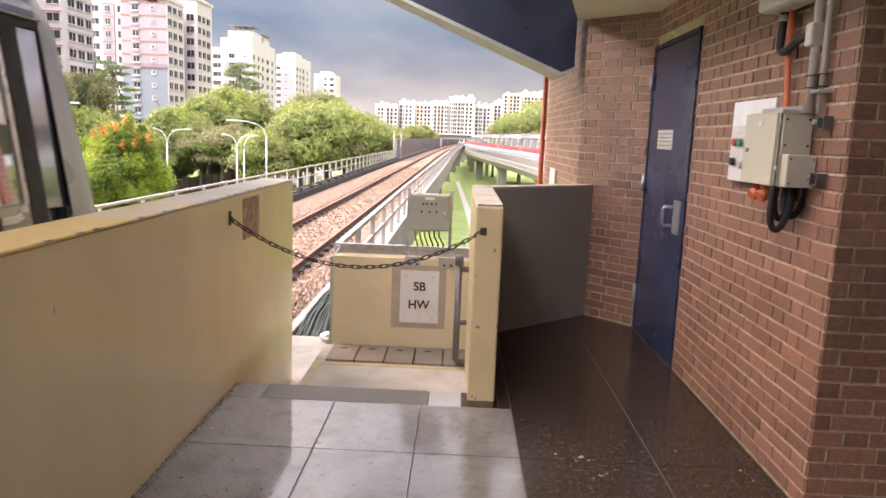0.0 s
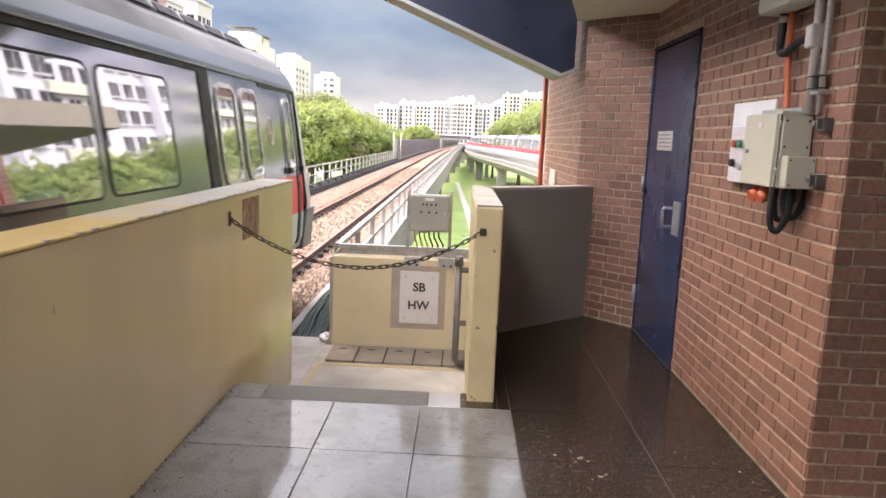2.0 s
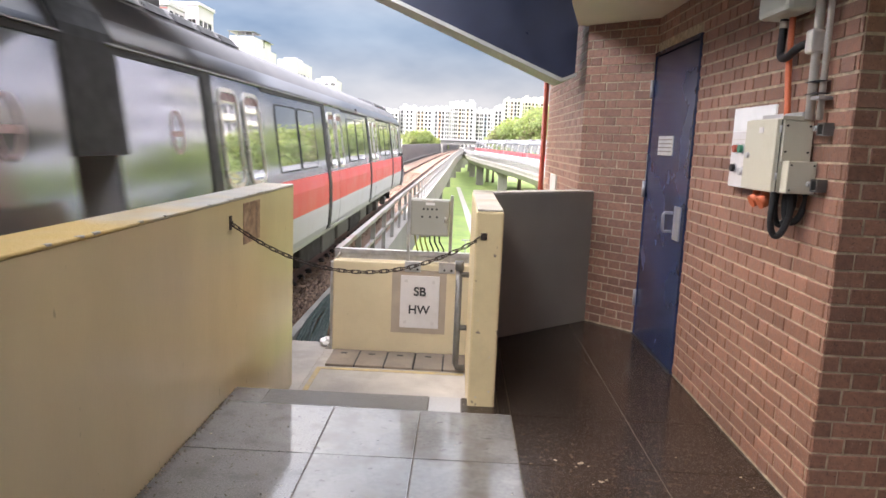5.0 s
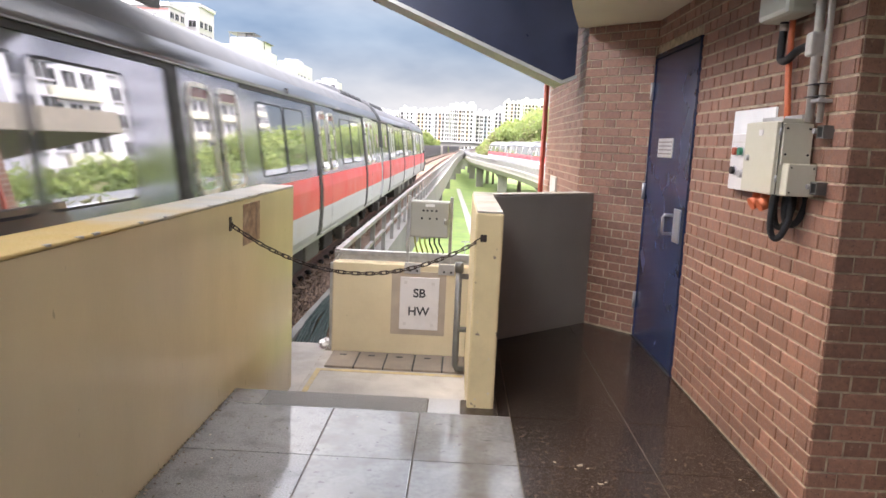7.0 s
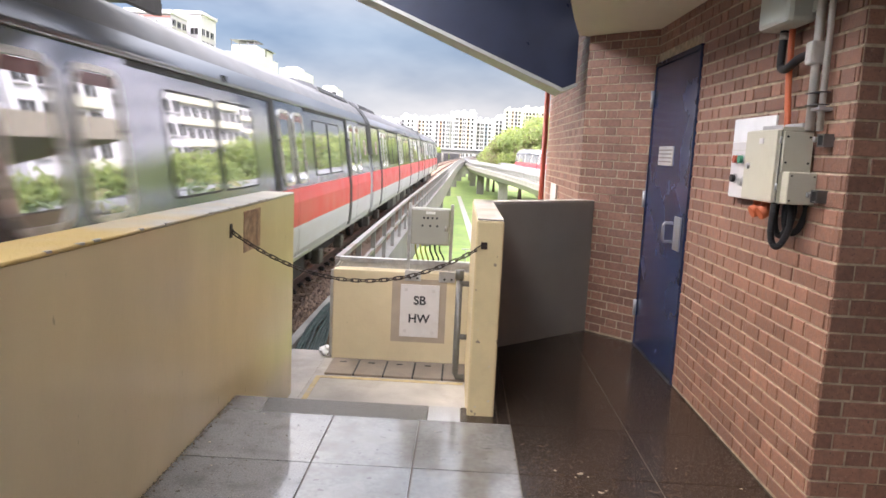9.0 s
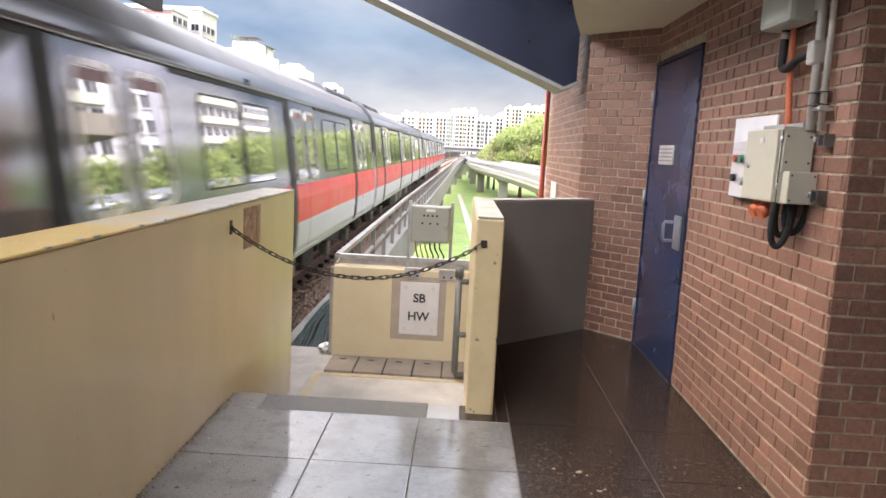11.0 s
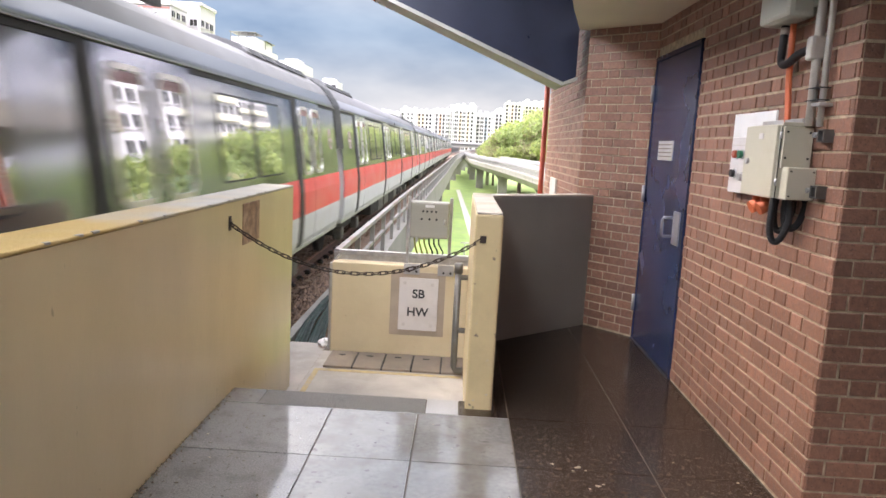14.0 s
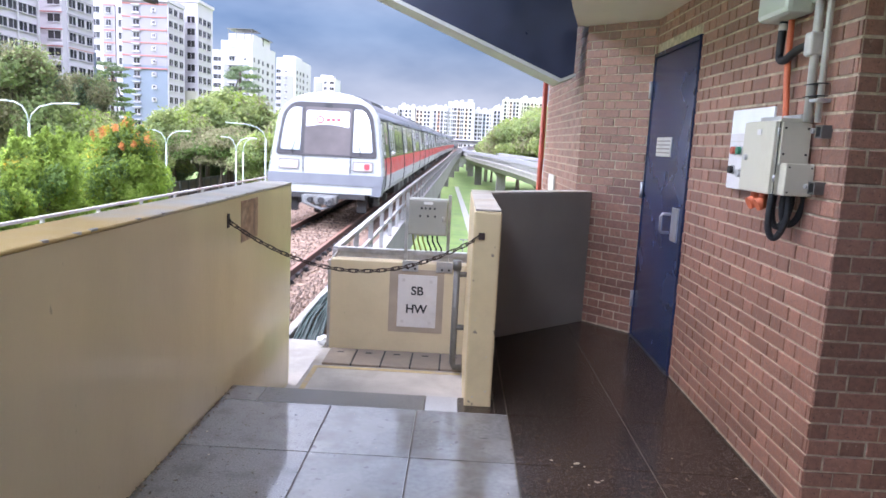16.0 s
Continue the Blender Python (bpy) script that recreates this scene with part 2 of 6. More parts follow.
M_SLEEPER = mat("concrete sleeper", (0.225, 0.155, 0.105), 0.9, var=0.3, scale=9, bump=0.3, bscale=40, stain=(0.15, 0.085, 0.055), sscale=2.5, amount=0.9, fixed=True, per_object=0.25)
M_GRASS = mat("mown grass", (0.175, 0.25, 0.065), 0.95, var=0.25, scale=0.7, bump=0.6, bscale=3, stain=(0.27, 0.30, 0.10), sscale=0.12, amount=0.6)
M_ROAD = mat("pale worn asphalt", (0.20, 0.20, 0.20), 0.9, var=0.2, scale=1)
M_TRAIN = mat("brushed silver body", (0.25, 0.27, 0.31), 0.12, 0.88, var=0.05, scale=1.5, rvar=0.15)
M_TRAIN_LOW = mat("pale grey body", (0.48, 0.485, 0.485), 0.5, 0.0, var=0.08, scale=2, stain=(0.38, 0.36, 0.3), sscale=2, amount=0.4)
M_TRAIN_RED = mat("red stripe paint", (0.62, 0.045, 0.060), 0.35, var=0.06, scale=2)
M_COVE = mat("silver cove", (0.24, 0.25, 0.275), 0.34, 0.8, var=0.08, scale=1.5, stain=(0.2, 0.18, 0.17), sscale=1.2, amount=0.5, stretch=(1, 0.25, 1))
M_TRAIN_ROOF = mat("train roof", (0.12, 0.118, 0.125), 0.5, 0.0, spec=0.45, var=0.12, scale=2, stain=(0.17, 0.155, 0.15), sscale=1.5, amount=0.6)
M_TRAIN_WHITE = mat("white cab paint", (0.34, 0.345, 0.335), 0.3, var=0.04, scale=2)
M_DGLASS = mat("dark glass", (0.41, 0.425, 0.435), 0.03, 0.85, var=0.03, scale=2, rvar=0, spec=0.8)
M_CABGLASS = mat("cab glass", (0.055, 0.050, 0.052), 0.22, 0.0, var=0.05, scale=2, rvar=0, spec=0.22)
M_BLACK = mat("black rubber", (0.012, 0.012, 0.013), 0.6, var=0.1, scale=10)
M_UNDER = mat("underframe", (0.035, 0.032, 0.030), 0.75, 0.3, var=0.3, scale=6)
M_GREYBOX = mat("beige enamel box", (0.52, 0.49, 0.38), 0.42, var=0.05, scale=4, stain=(0.35, 0.3, 0.2), sscale=4, amount=0.3)
M_GREYBOX2 = mat("grey enamel box", (0.34, 0.34, 0.30), 0.45, var=0.06, scale=5, stain=(0.3, 0.28, 0.22), sscale=4, amount=0.3)
M_PALEBOX = mat("pale grey-green enamel", (0.60, 0.63, 0.56), 0.45, var=0.05, scale=5, stain=(0.45, 0.45, 0.38), sscale=5, amount=0.3)
M_WHITE = mat("white board", (0.78, 0.78, 0.77), 0.5, var=0.04, scale=5, stain=(0.6, 0.58, 0.52), sscale=6, amount=0.3)
M_SIGN = mat("sign paper", (0.66, 0.63, 0.62), 0.5, var=0.05, scale=6, stain=(0.5, 0.46, 0.42), sscale=8, amount=0.4)
M_TAPE = mat("faded tape", (0.57, 0.54, 0.525), 0.5, var=0.05)
M_SIGN_BACK = mat("bare backing", (0.40, 0.33, 0.26), 0.8, var=0.1, scale=9)
M_INK = mat("dark lettering", (0.035, 0.035, 0.04), 0.6)
M_PIPE_G = mat("grey conduit", (0.58, 0.55, 0.50), 0.5, 0.2, var=0.1, scale=9, stain=(0.3, 0.26, 0.2), sscale=8, amount=0.4)
M_ORANGE = mat("orange conduit", (0.55, 0.13, 0.05), 0.5, var=0.1, scale=9)
M_REDPIPE = mat("red oxide pipe", (0.42, 0.075, 0.04), 0.5, var=0.1, scale=5)
M_CHAIN = mat("weathered chain", (0.06, 0.045, 0.038), 0.6, 0.6, var=0.3, scale=40)
M_CABLE_G = mat("green cable", (0.010, 0.026, 0.021), 0.75, var=0.2, scale=12, per_object=0.3)
M_CABLE_Y = mat("yellow green cable", (0.30, 0.30, 0.05), 0.5)
M_WALLWHITE = mat("white facade paint", (0.56, 0.515, 0.545), 0.8, var=0.05, scale=0.2, stain=(0.53, 0.48, 0.51), sscale=0.15, amount=0.5, stretch=(1, 1, 0.3))
M_WALLGREY = mat("lilac grey facade paint", (0.285, 0.262, 0.285), 0.8, var=0.06, scale=0.2, stain=(0.28, 0.27, 0.29), sscale=0.15, amount=0.5, stretch=(1, 1, 0.3))
M_WALLBLUE = mat("blue grey facade paint", (0.19, 0.215, 0.26), 0.8, var=0.05, scale=0.2)
M_LEDGE = mat("salmon ledge paint", (0.46, 0.15, 0.13), 0.8, var=0.05, scale=0.3)
M_WIN = mat("facade window glass", (0.035, 0.032, 0.034), 0.2, 0.0, var=0.3, scale=0.5, per_object=0.45, fixed=True)
M_BARK = mat("bark", (0.12, 0.09, 0.065), 0.95, var=0.3, scale=6, bump=0.6, bscale=12)
M_COVER = mat("brown trench cover", (0.24, 0.20, 0.16), 0.85, var=0.15, scale=9, bump=0.3, bscale=60, stain=(0.16, 0.13, 0.11), sscale=4, amount=0.5)
M_YELLOW = mat("worn yellow line", (0.44, 0.34, 0.17), 0.8, var=0.2, scale=20, stain=(0.38, 0.34, 0.28), sscale=14, amount=0.9)
M_PLATE = mat("peeling brown plate", (0.34, 0.22, 0.15), 0.7, var=0.4, scale=18, stain=(0.55, 0.42, 0.30), sscale=9, amount=0.9)
M_GREEN = mat("green button", (0.02, 0.16, 0.09), 0.4)
M_DEBRIS = mat("pale scrap", (0.30, 0.25, 0.18), 0.8, var=0.3, scale=60)
M_LAMP = mat("pale lamp steel", (0.44, 0.46, 0.46), 0.45, 0.2, var=0.05)
M_WALLCREAM = mat("cream facade paint", (0.52, 0.48, 0.39), 0.8, var=0.05, scale=0.2)
M_TERRA = mat("terracotta facade paint", (0.48, 0.25, 0.18), 0.8, var=0.05, scale=0.2)
M_PEACH = mat("peach facade paint", (0.55, 0.40, 0.30), 0.8, var=0.05, scale=0.2)
M_CABDOOR = mat("brown tinted cab door glass", (0.105, 0.088, 0.085), 0.25, 0.0, var=0.25, scale=1.2, rvar=0, spec=0.22)
M_CABPANE = mat("reflecting cab pane", (0.46, 0.475, 0.48), 0.03, 0.85, var=0.05, scale=2, rvar=0)
M_DSTEEL = mat("dull grey pipe steel", (0.15, 0.148, 0.14), 0.5, 0.6, var=0.2, scale=14, stain=(0.12, 0.09, 0.07), sscale=6, amount=0.5)
LEAVES = {}
for key, c in (("light", (0.25, 0.335, 0.060)), ("mid", (0.160, 0.232, 0.071)), ("dark", (0.175, 0.225, 0.125)), ("olive", (0.270, 0.255, 0.140)), ("sage", (0.310, 0.355, 0.130)), ("shade", (0.255, 0.310, 0.125)), ("yellow", (0.440, 0.352, 0.048)), ("orange", (0.576, 0.264, 0.095))):
    LEAVES[key] = mat(key + " leaves", c, 0.6, var=0.2, scale=0.8, per_island=0.2, thin=0.68, spec=0.2)


# ---- mesh helpers ----
def bm_box(bm, x0, y0, z0, x1, y1, z1, bev=0.0, m=None):
    got = bmesh.ops.create_cube(bm, size=1.0)
    t = Matrix.Translation(((x0 + x1) / 2, (y0 + y1) / 2, (z0 + z1) / 2)) @ Matrix.Diagonal((x1 - x0, y1 - y0, z1 - z0, 1))
    bmesh.ops.transform(bm, matrix=(m @ t) if m else t, verts=got["verts"])
    if bev:
        edges = list({e for v in got["verts"] for e in v.link_edges})
        bmesh.ops.bevel(bm, geom=edges, offset=bev, segments=2, affect="EDGES", profile=0.5)
    return bm


def bm_tube(bm, pts, r, n=10, closed=False):
    """A round bar along pts."""
    pts = [Vector(p) for p in pts]
    rings = []
    up = Vector((0.13, 0.21, 0.97))
    for i, p in enumerate(pts):
        a = pts[i - 1] if (i or closed) else p
        b = pts[(i + 1) % len(pts)] if (i < len(pts) - 1 or closed) else p
        d = (b - a).normalized()
        s = d.cross(up)
        if s.length < 0.1:
            s = d.cross(Vector((1, 0, 0)))
        s.normalize()
        u = s.cross(d)
        rings.append([bm.verts.new(p + r * (math.cos(6.28318 * k / n) * s + math.sin(6.28318 * k / n) * u)) for k in range(n)])
    pairs = list(zip(rings, rings[1:])) + ([(rings[-1], rings[0])] if closed else [])
    for a, b in pairs:
        for k in range(n):
            f = bm.faces.new((a[k], a[(k + 1) % n], b[(k + 1) % n], b[k]))
            f.smooth = True
    if not closed:
        bm.faces.new(rings[0][::-1])
        bm.faces.new(rings[-1])
    return bm


def bm_prism(bm, poly, axis, a, b):
    """A prism over the closed outline poly (pairs), along axis from a to b."""
    def at(p, v):
        return {"x": (v, p[0], p[1]), "y": (p[0], v, p[1]), "z": (p[0], p[1], v)}[axis]
    lo = [bm.verts.new(at(p, a)) for p in poly]
    hi = [bm.verts.new(at(p, b)) for p in poly]
    bm.faces.new(lo[::-1])
    bm.faces.new(hi)
    for i in range(len(poly)):
        j = (i + 1) % len(poly)
        bm.faces.new((lo[i], lo[j], hi[j], hi[i]))
    bmesh.ops.recalc_face_normals(bm, faces=bm.faces)
    return bm


def mesh_of(bm, material):
    me = bpy.data.meshes.new("mesh")
    bm.to_mesh(me)
    bm.free()
    for m in (material if isinstance(material, (list, tuple)) else [material]):
        me.materials.append(m)
    return me


def part(name, bm, material, parent=None, label="", m=None):
    """Links bm, or a ready mesh, as one object under a thing or part."""
    me = bm if isinstance(bm, bpy.types.Mesh) else mesh_of(bm, material)
    ob = new(name, me)
    if parent:
        ob.parent = parent
    if m is not None:
        ob.matrix_basis = m
    return tagged(ob, label)


def thing(name, label, category, group="", kind="", m=None):
    ob = new(name)
    ob.empty_display_size = 0.2
    if m is not None:
        ob.matrix_basis = m
    return tagged(ob, label, category, group, kind)


def box(x0, y0, z0, x1, y1, z1, bev=0.0):
    return bm_box(bmesh.new(), x0, y0, z0, x1, y1, z1, bev)


def structure(name, bm, material, label, category):
    return tagged(part(name, bm, material), label, category, "", "structure")


def grown(verts, faces, material, smooth=False):
    me = bpy.data.meshes.new("mesh")
    me.from_pydata(verts, [], faces)
    for m in (material if isinstance(material, (list, tuple)) else [material]):
        me.materials.append(m)
    if smooth:
        me.polygons.foreach_set("use_smooth", [True] * len(me.polygons))
    me.update()
    return me


# ---- the lines of the two tracks ----
def track_x(y):
    """Centre of the near track."""
    return -3.87 + (0.00011 * (y - 70) ** 2 if y > 70 else 0.0)


def far_track_x(y):
    """Centre of the far track, on the other side of the island platform."""
    keys = ((-400, 13.4), (0, 13.0), (60, 11.6), (80, 10.9), (100, 9.65), (114, 8.4), (127, 7.0), (140, 5.8), (170, 3.7), (225, 2.6), (300, 4.0), (420, 10.0))
    ys, xs = [k[0] for k in keys], [k[1] for k in keys]
    return float(np.mean([np.interp(y + d, ys, xs) for d in (-16, -8, 0, 8, 16)]))


RAIL_Z, FAR_RAIL_Z, GROUND_Z = -1.05, -1.50, -8.0

# ---- ground, tracks and viaducts ----
ground = structure("ground", box(-5000, -5000, GROUND_Z - 0.3, 5000, 5000, GROUND_Z), M_GRASS, "mown green grass under the viaducts", "grass")


def ribbon(line, ys, outline, material, smooth=False):
    """A mesh of the cross-section outline (x, z pairs) swept along x = line(y)."""
    n, verts, faces = len(outline), [], []
    for y in ys:
        verts += [(line(y) + x, y, z) for x, z in outline]
    for i in range(len(ys) - 1):
        for k in range(n):
            a, b = i * n + k, i * n + (k + 1) % n
            faces.append((a, b, b + n, a + n))
    faces += [tuple(range(n))[::-1], tuple(range((len(ys) - 1) * n, len(ys) * n))]
    me = grown(verts, faces, material, smooth)
    bm = bmesh.new()
    bm.from_mesh(me)
    bmesh.ops.recalc_face_normals(bm, faces=bm.faces)
    bm.to_mesh(me)
    bm.free()
    return me


YS = [-160, -60, 0, 5, 20, 40, 60, 70, 80, 90, 100, 115, 130, 145, 160, 180, 200, 230, 260, 300, 350, 420]
YS_OUT = [11.6] + [y for y in YS if y >= 20]


def widen(y):
    """How far the walkway fence leans out as the deck widens."""
    return 0.4 * min(1.0, max(0.0, (y - 22) / 50))


viaduct = thing("viaduct", "long grey concrete viaduct carrying the ballasted near track", "viaduct", "", "structure")
part("deck", ribbon(lambda y: track_x(y), YS, ((-3.3, -1.28), (-3.3, -2.1), (-1.6, -2.9), (1.2, -2.9), (2.2, -2.1), (2.2, -1.28)), M_CONC_PALE), None, viaduct)
part("ballast_bed", ribbon(track_x, YS, ((-2.55, -1.275), (-2.1, -1.2), (-1.3, -1.20), (-1.15, -1.245), (1.15, -1.245), (1.3, -1.24), (1.5, -1.25), (1.7, -1.277)), M_BALLAST_BED), None, viaduct, "rust-brown ballast bed")
part("parapet_left", ribbon(track_x, YS, ((-3.32, -1.29), (-3.32, -1.0), (-2.95, -1.0), (-2.95, -1.29)), M_CONC_PALE), None, viaduct)
part("cable_trough", ribbon(track_x, YS, ((-2.93, -1.27), (-2.93, -1.06), (-2.62, -1.06), (-2.62, -1.27)), M_UNDER), None, viaduct, "dark cable trough beside the ballast")
part("parapet_right", ribbon(lambda y: track_x(y) + widen(y), YS_OUT, ((2.04, -2.3), (2.04, -1.0), (2.25, -1.0), (2.25, -2.3)), M_CONC_PALE), None, viaduct)
for k in range(9):
    y = 30 + k * 40
    part("pier", box(track_x(y) - 1.3, y - 0.9, GROUND_Z, track_x(y) + 0.9, y + 0.9, -2.88, 0.08), M_CONC_PALE, viaduct)

part("end_bed", box(-2.65, 5.4, -2.0, -0.86, 9.75, -1.2), M_BALLAST_BED, viaduct, "ballast bed at the platform end")

near_track = thing("railway_track", "ballasted track with rusty steel rails on concrete sleepers", "railway track", "", "structure")
RAIL_OUT = ((-0.075, -0.19), (-0.075, -0.165), (-0.014, -0.14), (-0.014, -0.05), (-0.042, -0.038), (-0.042, -0.006), (0.042, -0.006), (0.042, -0.038), (0.014, -0.05), (0.014, -0.14), (0.075, -0.165), (0.075, -0.19))
for side in (-0.7525, 0.7525):
    r = part("rail", ribbon(lambda y: track_x(y) + side, YS, [(x, RAIL_Z + z) for x, z in RAIL_OUT], M_RAIL), None, near_track, "rust-brown steel rail")
    part("rail_head", ribbon(lambda y: track_x(y) + side, YS, [(x, RAIL_Z + z) for x, z in ((-0.037, -0.007), (-0.034, 0.0), (0.034, 0.0), (0.037, -0.007))], M_RAILTOP), None, r, "worn brown rail head")
sleeper_me = mesh_of(bm_box(box(-1.2, -0.11, -0.36, 1.2, 0.11, -0.14, 0.015), -0.95, -0.08, -0.15, -0.56, 0.08, -0.125), M_SLEEPER)
clip_me = mesh_of(bm_tube(bm_box(box(-0.075, -0.06, -0.15, 0.065, 0.06, -0.105, 0.01), -0.04, -0.04, -0.12, 0.04, 0.04, -0.055, 0.012), [(-0.06, -0.04, -0.09), (0, -0.06, -0.075), (0.06, -0.03, -0.09), (0.05, 0.04, -0.1)], 0.012, 6), M_UNDER)
for k in range(150):
    y = 5.4 + k * 0.65
    s = part("sleeper", sleeper_me, None, near_track, "", pose(track_x(y), y, RAIL_Z - 0.045))
    if k < 62:
        for dx in (-0.86, -0.645, 0.645, 0.86):
            part("clip", clip_me, None, s, "", pose(dx, 0, 0))


def pebbles(count, spread, material, size):
    rnd = random.Random(4)
    verts, faces = [], []
    for _ in range(count):
        x, y, z = spread(rnd)
        s = size * rnd.uniform(0.55, 1.3)
        b = len(verts)
        for dx, dy, dz in ((1, 0, 0), (-1, 0, 0), (0, 1, 0), (0, -1, 0), (0, 0, 1), (0, 0, -1)):
            verts.append((x + dx * s * rnd.uniform(0.6, 1.2), y + dy * s * rnd.uniform(0.6, 1.2), z + dz * s * rnd.uniform(0.5, 0.9)))
        for f in ((0, 2, 4), (2, 1, 4), (1, 3, 4), (3, 0, 4), (2, 0, 5), (1, 2, 5), (3, 1, 5), (0, 3, 5)):
            faces.append(tuple(b + i for i in f))
    return grown(verts, faces, material)


def ballast_spot(rnd):
    y = 5.3 + 55 * rnd.random() ** 1.7
    x = rnd.choice((rnd.uniform(-2.5, 1.65), rnd.uniform(-2.4, -0.9)))
    if y < 9.6 and rnd.random() < 0.55:
        x = rnd.uniform(0.7, 2.95)
    z = RAIL_Z - 0.172 + rnd.uniform(-0.03, 0.03)
    if abs(abs(x) - 0.7525) < 0.1:
        z -= 0.03
    if x < -2.1:
        z -= 0.07
    if x > 1.25:
        z -= 0.05
    return track_x(y) + x, y, z


tagged(part("ballast", pebbles(34000, ballast_spot, M_BALLAST, 0.036), None), "loose brown and grey ballast stones on the track bed", "ballast", "", "stuff")


def shoulder_spot(rnd):
    """Coarse stones on the shoulder between the platform end and the near rail."""
    y = 5.5 + 8.5 * rnd.random()
    return rnd.uniform(-2.62, -0.95 if y < 9.6 else -1.95), y, -1.185 + rnd.uniform(0, 0.05)


tagged(part("ballast", pebbles(3600, shoulder_spot, M_BALLAST, 0.05), None), "coarse brown ballast stones beside the platform end", "ballast", "", "stuff")


def steel_fence(name, label, offset, y0, y1, pitch, line, base, top, rails, post_w, lean=None, material=M_WSTEEL):
    """Posts and rails along the deck's edge."""
    f = thing(name, label, "railing")
    ys = [y0 + (y1 - y0) * i / 40 for i in range(41)]
    at = lambda y: line(y) + offset + (lean(y) if lean else 0)
    post = mesh_of(box(-post_w, -post_w / 2, 0, post_w, post_w / 2, top - base, 0.006), material)
    for k in range(int((y1 - y0) / pitch) + 1):
        y = y0 + k * pitch
        part("post", post, None, f, "", pose(at(y), y, base))
    for z, w, h in rails:
        part("rail", ribbon(at, ys, ((-w, z - h), (-w, z), (w, z), (w, z - h)), material), None, f)
    return f


steel_fence("handrail", "white painted steel railing along the far viaduct edge", -3.13, 6.0, 74, 1.85, track_x, -1.0, -0.11, ((-0.08, 0.03, 0.05), (-0.5, 0.018, 0.04)), 0.035)
steel_fence("walkway_railing", "pale grey steel railing beside the track walkway", 2.15, 9.9, 74, 2.0, track_x, -1.0, -0.1, ((-0.07, 0.045, 0.07), (-0.5, 0.03, 0.06)), 0.045, widen, M_RSTEEL)
steel_fence("walkway_railing", "pale grey steel railing beside the track walkway", 2.55, 75, 260, 2.0, track_x, -1.0, -0.1, ((-0.07, 0.045, 0.07), (-0.5, 0.03, 0.06)), 0.045, None, M_RSTEEL)

# black cables hung in shallow loops along the far edge of the deck
hung = thing("hung_cables", "black cables hung in shallow loops along the viaduct edge", "cables")
for i in range(3):
    line_pts = [(track_x(6 + 0.25 * k) - 2.88 + 0.1 * i, 6 + 0.25 * k, -0.86 - 0.07 * i - 0.04 * abs(math.sin(3.1416 * (0.25 * k + 0.3 * i) / 1.0))) for k in range(274)]
    part("cable", bm_tube(bmesh.new(), line_pts, 0.045, 6), M_BLACK, hung)
for k in range(34):
    part("hanger", box(-0.12, -0.015, -1.1, 0.14, 0.015, -0.85, 0.004), M_UNDER, hung, "", pose(track_x(7 + 2 * k) - 2.80, 7 + 2 * k, 0))

# noise barrier on the far stretch of the near viaduct
barrier = thing("noise_barrier", "ribbed grey metal noise barrier along the viaduct", "noise barrier")
ridges = [(0.05, 0.06)]
for k in range(5):
    ridges += [(0.05, 0.20 + 0.35 * k), (0.10, 0.23 + 0.35 * k), (0.10, 0.37 + 0.35 * k), (0.05, 0.40 + 0.35 * k)]
ridges += [(0.05, 1.94), (-0.05, 1.94), (-0.05, 0.06), (-0.10, 0.06), (-0.10, -0.06), (0.13, -0.06), (0.13, 0.06)]
panel_bm = bm_prism(bmesh.new(), ridges, "z", -1.0, 1.0)
panel_me = mesh_of(panel_bm, M_BARRIER)
for k in range(110):
    y = 75 + k * 2
    part("panel", panel_me, None, barrier, "", pose(track_x(y) - 3.15, y, 0))

far_viaduct = thing("far_viaduct", "pale concrete viaduct curving towards the other platform on round-edged piers", "viaduct", "", "structure")
YF = list(range(-60, 421, 12))
part("deck", ribbon(far_track_x, YF, ((-2.6, -1.75), (-2.6, -2.3), (-1.7, -3.2), (1.7, -3.2), (2.6, -2.3), (2.6, -1.75)), M_CONC_PALE), None, far_viaduct)
for k in range(7):
    y = 48 + k * 38
    x = far_track_x(y)
    part("pier", bm_prism(bmesh.new(), ((x - 0.8, GROUND_Z), (x - 0.8, -4.1), (x - 1.5, -3.18), (x + 1.5, -3.18), (x + 0.8, -4.1), (x + 0.8, GROUND_Z)), "y", y - 0.7, y + 0.7), M_CONC_PALE, far_viaduct)
for sgn in (-1, 1):
    # dark sheet behind the fins puts the shade of their gaps into colour
    part("parapet", ribbon(far_track_x, YF, [(sgn * a, z) for a, z in ((2.10, -1.75), (2.10, -0.95), (2.2, -0.95), (2.2, -1.75))], M_DSTEEL), None, far_viaduct, "dark inner sheet standing for shade between the fins")
    part("coping", ribbon(far_track_x, YF, [(sgn * a, z) for a, z in ((2.30, -0.78), (2.30, -0.30), (2.74, -0.30), (2.74, -0.78))], M_LILAC), None, far_viaduct, "lilac-grey coping band")
    part("edge_beam", ribbon(far_track_x, YF, [(sgn * a, z) for a, z in ((2.30, -1.78), (2.30, -1.55), (2.78, -1.55), (2.78, -1.78))], M_CONC_PALE), None, far_viaduct)
slot = mesh_of(bm_box(box(-0.14, -0.20, -1.56, -0.10, 0.20, -0.77, 0.008), -0.13, -0.34, -0.92, -0.11, 0.34, -0.77), M_FIN)
for k in range(150):
    y = 18 + k * 1.05
    part("fin", slot, None, far_viaduct, "", pose(far_track_x(y) - 2.58, y, 0))

